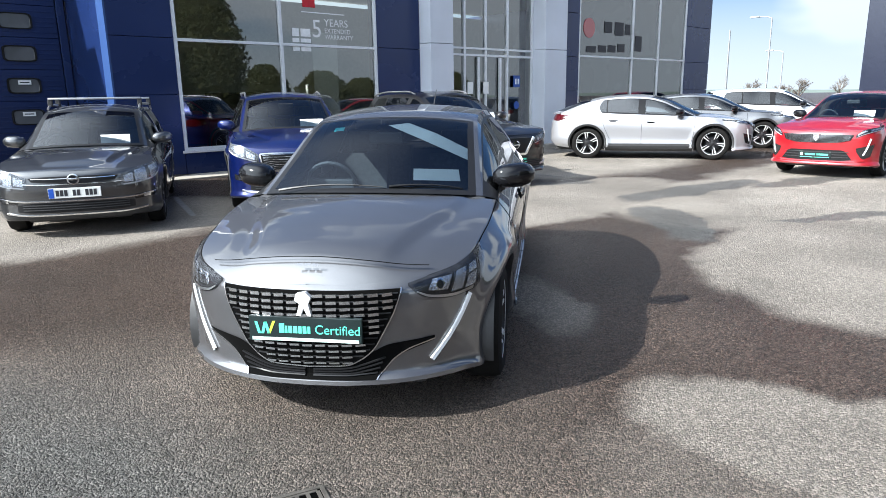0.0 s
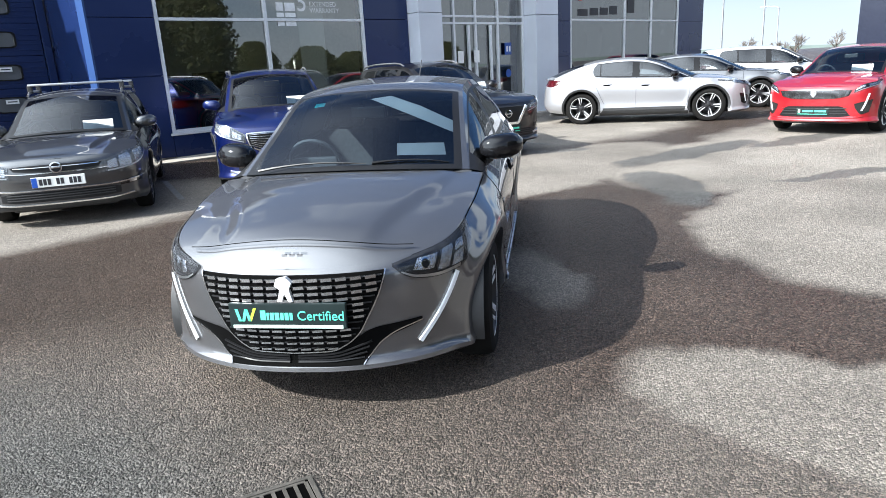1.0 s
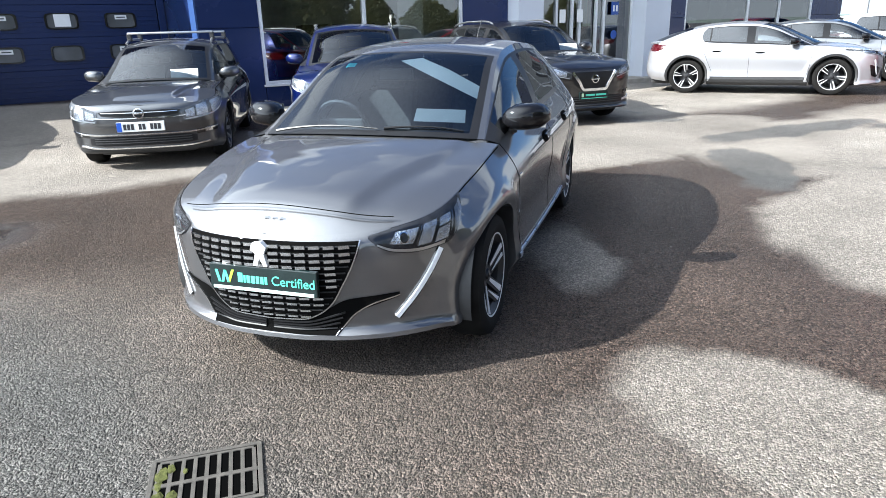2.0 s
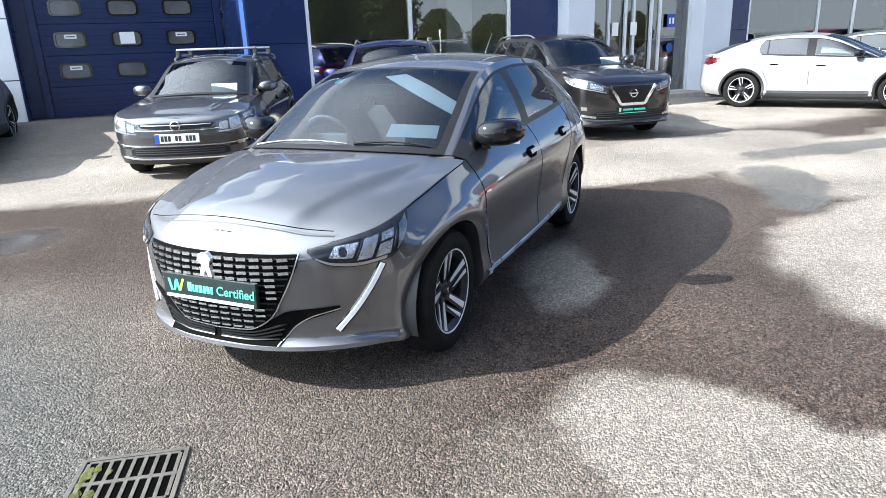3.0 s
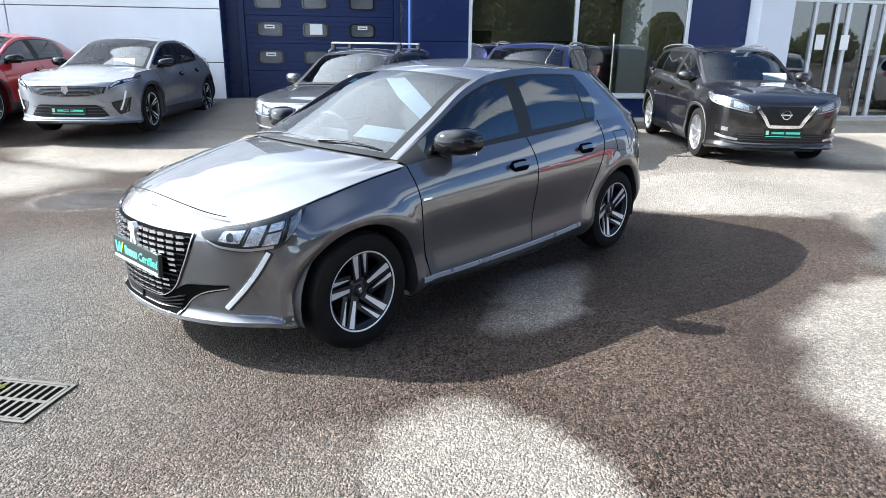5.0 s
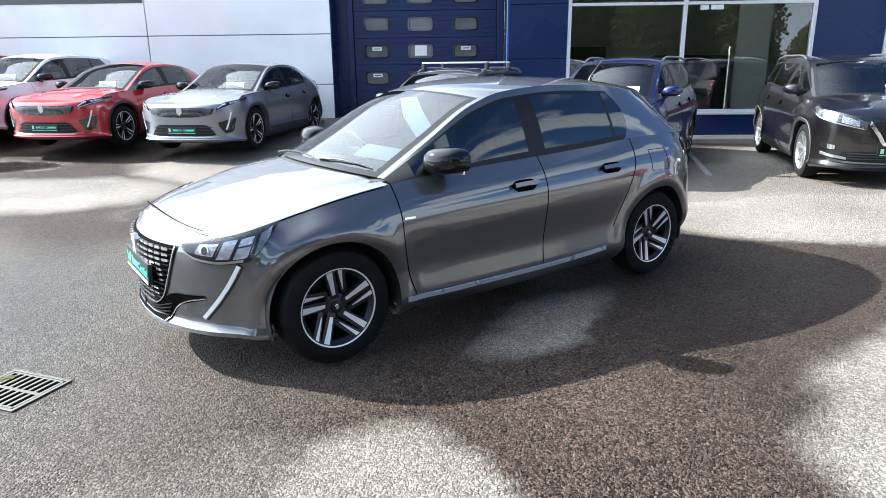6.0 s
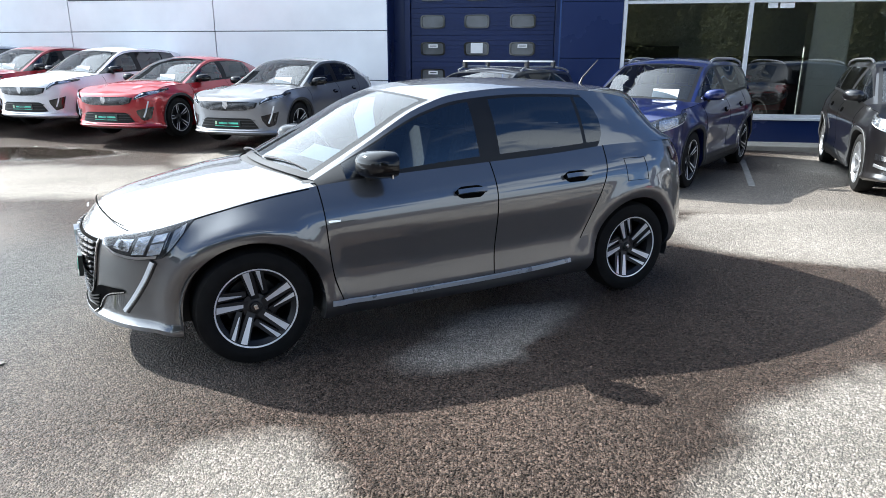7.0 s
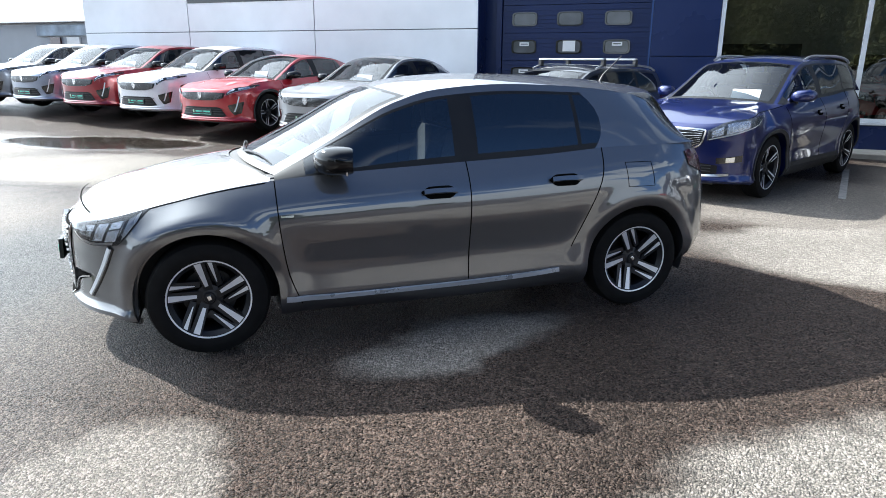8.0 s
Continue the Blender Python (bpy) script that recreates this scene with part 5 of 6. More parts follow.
for i, z in enumerate(np.linspace(0.336, 0.646, 12)):
    w = edge(float(z)) - 0.012
    pitch = 0.060
    n = int(w / pitch)
    for j in range(-n, n + 1):
        y = j * pitch
        if abs(y) > w - 0.018 or (abs(y) < 0.26 and 0.437 < z < 0.556):
            continue
        if dash_me is None:
            bm = bmesh.new()
            prism(bm, [Vector((0.004, -0.021, 0.0055)), Vector((0.004, 0.023, 0.0080)), Vector((0.004, 0.025, -0.0055)), Vector((0.004, -0.021, -0.0075))], (0.012, 0, 0))
            bmesh.ops.recalc_face_normals(bm, faces=bm.faces[:])
            d = part("grille_dash", bm, DARK_CHROME, car)
            dash_me = d.data
        else:
            d = new("grille_dash", dash_me)
            d.parent = car
        p, q = sh.on(UY(abs(y)), float(z), 0.004, 1 if y >= 0 else -1), sh.on(UY(abs(y)), float(z), 0.02, 1 if y >= 0 else -1)
        k = q - p
        d.matrix_basis = Matrix.Translation(p) @ pose(0, 0, 0, 0, 0, math.degrees(math.atan2(k.y, k.x))) @ Matrix.Diagonal((1, 1, 0.6 + 0.5 * (z - 0.33) / 0.33, 1))
    part("grille_slat", ribbon(sh, [(0.0, float(z)), (UY(w * 0.5), float(z)), (UY(w), float(z))], 0.006, 0.007, 1, 10, 0.004), RIM_DARK, car)
    part("grille_slat", ribbon(sh, [(0.0, float(z)), (UY(w * 0.5), float(z)), (UY(w), float(z))], 0.006, 0.007, -1, 10, 0.004), RIM_DARK, car)
# badge: a plain upright shield form
xb = sh.at(0, 0.60).x
bm = bmesh.new()
prism(bm, [Vector((xb, y, 0.610 + z)) for y, z in ((-0.030, 0.050), (0.012, 0.058), (0.036, 0.034), (0.022, 0.004), (0.034, -0.050), (0.016, -0.050), (0.0, -0.012), (-0.014, -0.050), (-0.034, -0.050), (-0.018, 0.004), (-0.040, 0.020))], (0.024, 0, 0))
bmesh.ops.recalc_face_normals(bm, faces=bm.faces[:])
part("badge", bm, RIM_FACE, car, "bright maker's badge without lettering")
# dealer board
wb_ = 0.52
xbd = sh.at(0, 0.52).x + 0.026
lean = -3
bd = part("dealer_board", boxed(-0.022, -wb_ / 2, -0.056, 0, wb_ / 2, 0.056, 0.004), PLATE_DARK, car, "dark green dealer board under a clear strip")
bd.matrix_basis = pose(xbd - 0.004, 0.0, 0.497, 0, lean, 0)
part("board_strip", boxed(-0.001, -0.245, -0.054, 0.002, 0.245, -0.040), surface("pale_mint_strip", (0.55, 0.72, 0.66), 0.4), bd, "pale mint strip")
bm = bmesh.new()
for a, b in ((-0.232, -0.217), (-0.188, -0.203), (-0.188, -0.173)):
    prism(bm, [Vector((0.0, a, 0.030)), Vector((0.0, a + 0.013, 0.030)), Vector((0.0, b + 0.013, -0.024)), Vector((0.0, b, -0.024))], (0.002, 0, 0))
bmesh.ops.recalc_face_normals(bm, faces=bm.faces[:])
part("board_mark", bm, MINT, bd, "mint folded mark")
bm = bmesh.new()
prism(bm, [Vector((0.0, -0.148, 0.034)), Vector((0.0, -0.135, 0.034)), Vector((0.0, -0.160, -0.024)), Vector((0.0, -0.172, -0.024))], (0.002, 0, 0))
bmesh.ops.recalc_face_normals(bm, faces=bm.faces[:])
part("board_mark", bm, LIME, bd, "lime stroke of the mark")
for a, b in ((-0.118, -0.094), (-0.090, -0.080), (-0.075, -0.058), (-0.053, -0.034), (-0.029, -0.014), (-0.009, 0.008), (0.013, 0.026)):
    part("board_bar", boxed(0.0, a, -0.018, 0.002, b, 0.014 if a > -0.1 else 0.024), MINT, bd)
letters("Certified", 0.058, Matrix.Translation((0.0015, 0.046, -0.018)) @ pose(0, 0, 0, 90, 0, 90), MINT, bd)
# lower intake and its slats
for s in (1, -1):
    part("lower_intake", patch(sh, [(0, 0.316), (UY(0.17), 0.322), (UY(0.27), 0.365), (UY(0.37), 0.412), (UY(0.56), 0.425)], [(0, 0.256), (UY(0.17), 0.254), (UY(0.30), 0.252), (UY(0.40), 0.350), (UY(0.56), 0.405)], 0.004, s, 26, 5), SEAM, car, "black lower intake")
    for f in (0.2, 0.4, 0.6, 0.8):
        a, b = (0.27, 0.355), (0.30, 0.270)
        part("intake_slat", ribbon(sh, [(UY(0.02), 0.256 + 0.058 * f), (UY(0.17), 0.254 + 0.066 * f), (UY(0.30 + 0.06 * f), 0.256 + 0.120 * f)], 0.007, 0.008, s, 14, 0.004), BLACK_TRIM, car)
    part("intake_edge", ribbon(sh, [(UY(0.305), 0.250), (UY(0.345), 0.296), (UY(0.39), 0.346), (UY(0.46), 0.385), (UY(0.56), 0.412)], 0.007, 0.005, s, 18, 0.004), DARK_CHROME, car, "thin satin intake edge")
    # head lamp: dark housing, two bright reflectors, clear cover
    l1 = [(UY(0.455), 0.680), (UY(0.56), 0.703), (UY(0.67), 0.728), (UX(1.64), 0.762), (UX(1.545), 0.788)]
    l0 = [(UY(0.455), 0.668), (UY(0.51), 0.618), (UY(0.62), 0.592), (UX(1.70), 0.606), (UX(1.545), 0.782)]
    lamp = part("headlamp", patch(sh, l1, l0, 0.003, s, 26, 8), LAMP_HOUSING, car, "dark headlamp with clear lens", True)
    def mixed(f0, f1, g0, g1, off, n=10, m=4):
        return between(sh, l1, l0, f0, f1, g0, g1, off, s, n, m)
    for f0, f1, g0, g1 in ((0.27, 0.45, 0.30, 0.78), (0.49, 0.60, 0.20, 0.82), (0.63, 0.74, 0.16, 0.52), (0.63, 0.74, 0.58, 0.80)):
        part("reflector", mixed(f0, f1, g0, g1, 0.006), REFLECTOR, lamp, "bright faceted reflector")
    for f, g, r in ((0.36, 0.52, 0.023),):
        a, b = curve3(l1)(f * 4), curve3(l0)(f * 4)
        uc, zc = b[0] + (a[0] - b[0]) * g, b[1] + (a[1] - b[1]) * g
        bm = bmesh.new()
        grid(bm, [[sh.on(uc + r * k * math.cos(w), zc + r * k * math.sin(w), d, s) for w in np.linspace(0, 2 * math.pi, 21)[:-1]] for k, d in ((1.0, 0.007), (1.0, 0.012), (0.82, 0.012), (0.74, 0.008))], True)
        part("bezel_ring", bm, CHROME, lamp, "", True, 40)
        bm = bmesh.new()
        bm.faces.new([bm.verts.new(sh.on(uc + r * 0.76 * math.cos(w), zc + r * 0.76 * math.sin(w), 0.009, s)) for w in np.linspace(0, 2 * math.pi, 21)[:-1]])
        part("projector", bm, LAMP_HOUSING, lamp, "dark projector lens")
    for f in (0.47, 0.755):
        part("reflector_rib", mixed(f, f + 0.008, 0.30, 0.80, 0.0085, 2, 4), SMOKED_BAR, lamp)
    part("indicator", mixed(0.80, 0.93, 0.1, 0.8, 0.007), surface("smoked_silver", (0.30, 0.31, 0.33), 0.25, 0.6), lamp)
    part("light_guide", mixed(0.14, 0.72, 0.04, 0.13, 0.008, 16, 2), SATIN, lamp)
    part("lens", patch(sh, l1, l0, 0.014, s, 26, 8), LAMP_GLASS, lamp, "clear lens", True)
    # daylight tusk below it
    t0, t1 = UX(1.728), UY(0.550)
    tusk = [(t0 + (t1 - t0) * f, 0.592 - 0.282 * g) for f, g in ((0, 0), (0.26, 0.33), (0.60, 0.67), (1, 1))]
    part("tusk_recess", ribbon(sh, tusk, 0.040, 0.004, s, 16, 0.002), GLOSS_BLACK, car)
    part("daylight_strip", ribbon(sh, [(u - 0.004, z) for u, z in tusk], 0.024, 0.008, s, 16, 0.006), DRL, car, "white tusk-shaped daylight strip")
    # sill strip and side moulding
    part("sill_strip", ribbon(sh, [(UX(0.88), 0.284), (UX(0.60), 0.276), (UX(0.0), 0.279), (UX(-0.5), 0.292), (UX(-0.72), 0.306)], 0.030, 0.005, s, 24, 0.006), STRIP, car, "satin silver sill strip")
    # side repeater badge
    part("wing_badge", ribbon(sh, [(UX(0.885), 0.735), (UX(0.82), 0.735)], 0.014, 0.003, s, 3, 0.002), CHROME, car)
# fuel flap on the near rear quarter
fl = [(-1.14, 0.93), (-1.32, 0.93), (-1.33, 0.79), (-1.15, 0.79), (-1.14, 0.93)]
for a, b in zip(fl, fl[1:]):
    part("flap_line", ribbon(sh, [(UX(a[0]), a[1]), (UX(b[0]), b[1])], 0.0035, 0.001, 1, 6, 0.0006), SEAM, car)
# front edge of the bonnet
bm = bmesh.new()
pts = [Vector((1.928 - 0.075 * (abs(y) / 0.45) ** 2.4, y, 0)) for y in np.linspace(-0.52, 0.52, 41)]
for p in pts:
    p.z = sh.bonnet(p.x, p.y) + 0.0006
grid(bm, [[p + Vector((0.004, 0, -0.0012)) for p in pts], [p - Vector((0.004, 0, -0.0006)) for p in pts]])
part("bonnet_gap", bm, SEAM, car)
# raised model bars on the nose panel
for y0, y1 in ((-0.050, -0.022), (-0.013, 0.013), (0.022, 0.050)):
    bm = bmesh.new()
    q = []
    for xx in (1.978, 1.968):
        q.append([Vector((xx, y, sh.bonnet(xx, y) + 0.002)) for y in np.linspace(y0, y1, 4)])
    grid(bm, q)
    part("model_mark", bm, SMOKED_BAR, car)
# windscreen: paper strip, card, sticker, wipers
screen_quad(car, sh, [(1.95, 0.0), (2.08, 0.22), (1.32, 0.9), (1.02, 0.9)], 0.014, PAPER, "visor_strip", "pale sunlit strip behind the windscreen")
screen_quad(car, sh, [(0.85, 0.38), (0.85, 0.80), (0.52, 0.82), (0.52, 0.40)], 0.04, PAPER, "price_card", "white card on the dashboard")
screen_quad(car, sh, [(1.95, -0.66), (1.93, -0.53), (1.79, -0.52), (1.79, -0.645)], 0.012, TEAL_TAPE, "sticker", "small teal sticker")
for y0, y1, x0, x1 in ((-0.52, 0.12, 1.01, 1.035), (0.15, 0.56, 1.03, 0.90)):
    bm = bmesh.new()
    p0, p1 = Vector((x0 - 0.01, y0, 0)), Vector((x1, y1, 0))
    pts = []
    for f in np.linspace(0, 1, 8):
        p = p0.lerp(p1, f)
        p.z = sh.bonnet(min(max(p.x, 0.9), 1.2), p.y) + 0.028 + 0.01 * math.sin(math.pi * f)
        pts.append(p)
    tube(bm, pts, [0.009, 0.008, 0.006, 0.005, 0.005, 0.004, 0.004, 0.003], 6)
    part("wiper", bm, BLACK_TRIM, car, "black wiper arm", True)
bm = bmesh.new()
tube(bm, [(-1.42, 0.0, 1.375), (-1.44, 0.0, 1.42), (-1.58, 0.0, 1.55)], [0.012, 0.006, 0.003], 6)
part("aerial", bm, BLACK, car)

# ---------------------------------------------------------------- drain in the tarmac
gx, gy, gt = 1.31, 2.535, -17
drain = thing("drain_grating", pose(gx, gy, 0.004, 0, 0, gt), "rusty cast iron drain grating with moss in the tarmac", "drain")
IRON = surface("worn_cast_iron", (0.065, 0.058, 0.05), 0.55, 0.2, 0.3, 30, 0.3, 200)
MOSS = surface("yellow_green_moss", (0.06, 0.065, 0.022), 0.95, 0, 0.45, 60, 0.5, 300, spec=0.1)
VOID = surface("drain_void", (0.002, 0.002, 0.002), 1.0, 0, 0, spec=0.0)
W_, D_ = 0.195, 0.165
part("void", boxed(-W_ + 0.004, -D_ + 0.004, -0.003, W_ - 0.004, D_ - 0.004, 0.0005), VOID, drain, "dark opening")
for a in ((-W_, -D_, W_, -D_ + 0.018), (-W_, D_ - 0.018, W_, D_), (-W_, -D_ + 0.018, -W_ + 0.018, D_ - 0.018), (W_ - 0.018, -D_ + 0.018, W_, D_ - 0.018)):
    part("rim", boxed(a[0], a[1], -0.002, a[2], a[3], 0.005, 0.002), IRON, drain)
part("cross_bar", boxed(-W_ + 0.018, -0.010, -0.002, W_ - 0.018, 0.010, 0.0045, 0.002), IRON, drain)
for r in (-1, 1):
    y0, y1 = (0.010, D_ - 0.034) if r > 0 else (-D_ + 0.034, -0.010)
    part("rail", boxed(-W_ + 0.03, y1 if r > 0 else y0 - 0.012, -0.002, W_ - 0.03, (y1 + 0.012) if r > 0 else y0, 0.0045, 0.002), IRON, drain)
    for k in range(9):
        x = -W_ + 0.030 + k * (2 * W_ - 0.06) / 8
        bm = bmesh.new()
        prism(bm, [Vector((x - 0.007, y0, 0.0042)), Vector((x + 0.007, y0, 0.0042)), Vector((x + 0.007, y1, 0.0042)), Vector((x - 0.007, y1, 0.0042))], (0, 0, -0.006))
        bmesh.ops.recalc_face_normals(bm, faces=bm.faces[:])
        part("bar", bm, IRON, drain)
rng = random.Random(4)
for x, y, w in ((-0.155, -0.07, 0.022), (-0.15, 0.06, 0.024), (-0.11, -0.075, 0.02), (-0.125, 0.09, 0.015), (-0.06, -0.15, 0.014), (-0.16, 0.0, 0.016), (-0.10, -0.14, 0.012), (-0.075, 0.06, 0.010)):
    bm = bmesh.new()
    bmesh.ops.create_icosphere(bm, subdivisions=2, radius=1.0)
    for v in bm.verts:
        v.co *= 1 + rng.uniform(-0.25, 0.25)
        v.co = Vector((x + v.co.x * w * rng.uniform(0.8, 1.1), y + v.co.y * w * 1.8, 0.003 + max(v.co.z, -0.2) * 0.004))
    part("moss", bm, MOSS, drain, "yellow-green moss tuft")


# ---------------------------------------------------------------- other parked cars
LAMP_GREY = surface("grey_lamp_housing", (0.16, 0.165, 0.175), 0.25, 0.5, 0.2, 30)


def dress(root, sh, kind, body_mat, plate="dark", badge=True):
    """Lamps, grille, bumper openings and plate of a neighbour car."""
    zs0, zb0 = sh.zs(sh.X[0]), sh.zb(sh.X[0])
    h = zs0 - zb0
    H = sh.half
    gz0, gz1, gy = {"slim": (0.755, 0.905, 0.50), "suv": (0.56, 0.92, 0.52), "wide": (0.66, 0.92, 0.62), "vee": (0.50, 0.92, 0.42)}[kind]
    z0, z1 = zb0 + h * gz0, zb0 + h * gz1
    for s in (1, -1):
        g = patch(sh, [(0, z1), (sh.uy(H * gy * 0.6), z1), (sh.uy(H * gy), z1 - 0.01)], [(0, z0), (sh.uy(H * gy * 0.55), z0 + 0.01), (sh.uy(H * gy * 0.92), z0 + (z1 - z0) * 0.35)], 0.006, s, 14, 3)
        part("grille", g, BLACK_TRIM, root, "black grille")
        n = {"slim": 1, "suv": 7, "wide": 8, "vee": 0}[kind]
        for i in range(n):
            f = (i + 0.7) / n
            part("grille_bar", ribbon(sh, [(0.02, z0 + (z1 - z0) * f), (sh.uy(H * gy * 0.5), z0 + (z1 - z0) * f), (sh.uy(H * gy * (0.88 + 0.06 * f)), z0 + (z1 - z0) * (0.3 + 0.65 * f))], 0.010 if kind == "slim" else 0.006, 0.010, s, 10, 0.006), CHROME if kind in ("slim", "suv") else SMOKED_BAR, root)
        # head lamp
        xh = sh.xf + 0.18
        l1 = [(sh.uy(H * gy * 1.04), z1 - 0.005), (sh.uy(H * 0.80), sh.zs(sh.xf + 0.50) - 0.035), (sh.ux(xh), sh.zs(xh) - 0.035)]
        dz = {"wide": 0.07, "slim": 0.175, "suv": 0.15, "vee": 0.13}[kind]
        l0 = [(sh.uy(H * gy * 1.04), z1 - dz * 0.75), (sh.uy(H * 0.80), sh.zs(sh.xf + 0.50) - 0.04 - dz), (sh.ux(xh), sh.zs(xh) - 0.06)]
        lamp = part("headlamp", patch(sh, l1, l0, 0.004, s, 16, 5), LAMP_HOUSING if kind == "wide" else LAMP_GREY, root, "clear headlamp", True)
        mods = {"wide": ((0.10, 0.52, 0.45, 0.85), (0.60, 0.80, 0.25, 0.75)), "slim": ((0.06, 0.26, 0.2, 0.8), (0.30, 0.52, 0.14, 0.86), (0.58, 0.80, 0.10, 0.85)), "suv": ((0.10, 0.34, 0.2, 0.75), (0.40, 0.70, 0.15, 0.82)), "vee": ((0.12, 0.40, 0.2, 0.8), (0.46, 0.66, 0.14, 0.84), (0.70, 0.86, 0.2, 0.7))}[kind]
        for f0, f1, g0, g1 in mods:
            part("reflector", between(sh, l1, l0, f0, f1, g0, g1, 0.008, s, 6, 3), REFLECTOR, lamp, "bright reflector")
        part("light_guide", between(sh, l1, l0, 0.04, 0.9, 0.02, 0.12, 0.010, s, 12, 2), DRL, lamp)
        part("lens", patch(sh, l1, l0, 0.014, s, 14, 4), LAMP_GLASS, lamp, "", True)
        if kind == "wide":
            # daylight tusk
            part("daylight_strip", ribbon(sh, [(sh.uy(H * 0.86), z1 - dz), (sh.uy(H * 0.82), zb0 + h * 0.50), (sh.uy(H * 0.78), zb0 + h * 0.32)], 0.026, 0.006, s, 10, 0.006), DRL, root, "white daylight strip")
            part("side_intake", patch(sh, [(sh.uy(H * 0.66), zb0 + h * 0.52), (sh.uy(H * 0.80), zb0 + h * 0.58), (sh.uy(H * 0.91), zb0 + h * 0.64)], [(sh.uy(H * 0.68), zb0 + h * 0.40), (sh.uy(H * 0.78), zb0 + h * 0.22), (sh.uy(H * 0.88), zb0 + h * 0.28)], 0.004, s, 10, 5), GLOSS_BLACK, root)
        else:
            part("fog_lamp_recess", patch(sh, [(sh.uy(H * 0.66), zb0 + h * 0.44), (sh.uy(H * 0.90), zb0 + h * 0.50)], [(sh.uy(H * 0.66), zb0 + h * 0.34), (sh.uy(H * 0.90), zb0 + h * 0.38)], 0.004, s, 8, 3), GLOSS_BLACK, root)
            part("fog_lamp", patch(sh, [(sh.uy(H * 0.76), zb0 + h * 0.45), (sh.uy(H * 0.84), zb0 + h * 0.47)], [(sh.uy(H * 0.76), zb0 + h * 0.37), (sh.uy(H * 0.84), zb0 + h * 0.38)], 0.010, s, 6, 3), CHROME, root)
        lo, hi, ww = {"wide": (0.15, 0.46, 0.62), "slim": (0.16, 0.36, 0.66)}.get(kind, (0.14, 0.34, 0.68))
        part("lower_intake", patch(sh, [(0, zb0 + h * hi), (sh.uy(H * ww * 0.66), zb0 + h * hi), (sh.uy(H * ww * (0.80 if kind == "wide" else 1.0)), zb0 + h * (hi - 0.03))], [(0, zb0 + h * lo), (sh.uy(H * ww * 0.66), zb0 + h * lo), (sh.uy(H * ww), zb0 + h * (lo + 0.03))], 0.006, s, 12, 3), BLACK_TRIM, root, "black lower intake")
        for f in (0.3, 0.55, 0.8):
            zz = zb0 + h * (lo + (hi - lo) * f)
            part("intake_slat", ribbon(sh, [(0.0, zz), (sh.uy(H * ww * 0.5), zz), (sh.uy(H * ww * 0.9), zz)], 0.012, 0.010, s, 8, 0.006), BLACK, root)
        if kind == "slim":
            part("bright_line", ribbon(sh, [(0, zb0 + h * 0.40), (sh.uy(H * 0.5), zb0 + h * 0.40), (sh.uy(H * 0.90), zb0 + h * 0.47)], 0.018, 0.010, s, 14, 0.008), CHROME, root)
            part("bright_line", ribbon(sh, [(0, zb0 + h * 0.745), (sh.uy(H * 0.35), zb0 + h * 0.745), (sh.uy(H * 0.55), zb0 + h * 0.765)], 0.012, 0.010, s, 14, 0.006), CHROME, root)
            part("under_lip", patch(sh, [(0, zb0 + h * 0.09), (sh.uy(H * 0.5), zb0 + h * 0.09), (sh.uy(H * 0.85), zb0 + h * 0.12)], [(0, zb0 + 0.005), (sh.uy(H * 0.5), zb0 + 0.005), (sh.uy(H * 0.85), zb0 + 0.005)], 0.006, s, 12, 3), BLACK, root)
        part("lip", ribbon(sh, [(0, zb0 + h * 0.11), (sh.uy(H * 0.5), zb0 + h * 0.11), (sh.uy(H * 0.8), zb0 + h * 0.16)], 0.020 if kind == "slim" else 0.03, 0.008, s, 12, 0.008), {"slim": CHROME, "suv": SATIN, "vee": BLACK}.get(kind, body_mat), root)
        if kind == "suv":
            part("grille_frame", ribbon(sh, [(0, z1 + 0.004), (sh.uy(H * gy * 0.6), z1 + 0.004), (sh.uy(H * gy), z1 - 0.004), (sh.uy(H * gy * 0.93), z0 + (z1 - z0) * 0.36), (sh.uy(H * gy * 0.60), z0 + 0.004), (0, z0 - 0.004)], 0.022, 0.012, s, 24, 0.008), CHROME, root, "bright grille frame")
        if kind == "vee":
            part("bumper_glint", ribbon(sh, [(sh.uy(H * 0.62), zb0 + h * 0.20), (sh.uy(H * 0.80), zb0 + h * 0.24), (sh.uy(H * 0.90), zb0 + h * 0.28)], 0.035, 0.006, s, 8, 0.006), SATIN, root)
            part("grille_vee", ribbon(sh, [(sh.uy(H * 0.42), z1), (sh.uy(H * 0.30), z0 + (z1 - z0) * 0.45), (sh.uy(H * 0.20), z0), (0.0, z0)], 0.05, 0.014, s, 16, 0.012), CHROME, root, "bright V-shaped grille trim")
        if sh.wr > 0.33:
            # plastic arch edging and sill of the taller cars
            for xw in (sh.xf, sh.xr):
                R = sh.arch
                pts = [(sh.ux(xw + (R + 0.02) * math.cos(a)), sh.wr + (R + 0.02) * math.sin(a)) for a in np.linspace(-0.25, math.pi + 0.25, 15)]
                part("arch_edging", ribbon(sh, pts, 0.05, 0.006, s, 28, 0.006), BLACK, root, "black plastic arch edging")
            part("sill_cladding", patch(sh, [(sh.ux(sh.xf - sh.arch - 0.02), sh.zb(0) + 0.18), (sh.ux(0), sh.zb(0) + 0.18), (sh.ux(sh.xr + sh.arch + 0.02), sh.zb(0) + 0.18)], [(sh.ux(sh.xf - sh.arch - 0.02), sh.zb(0) + 0.01), (sh.ux(0), sh.zb(0) + 0.01), (sh.ux(sh.xr + sh.arch + 0.02), sh.zb(0) + 0.01)], 0.008, s, 14, 3), BLACK, root)
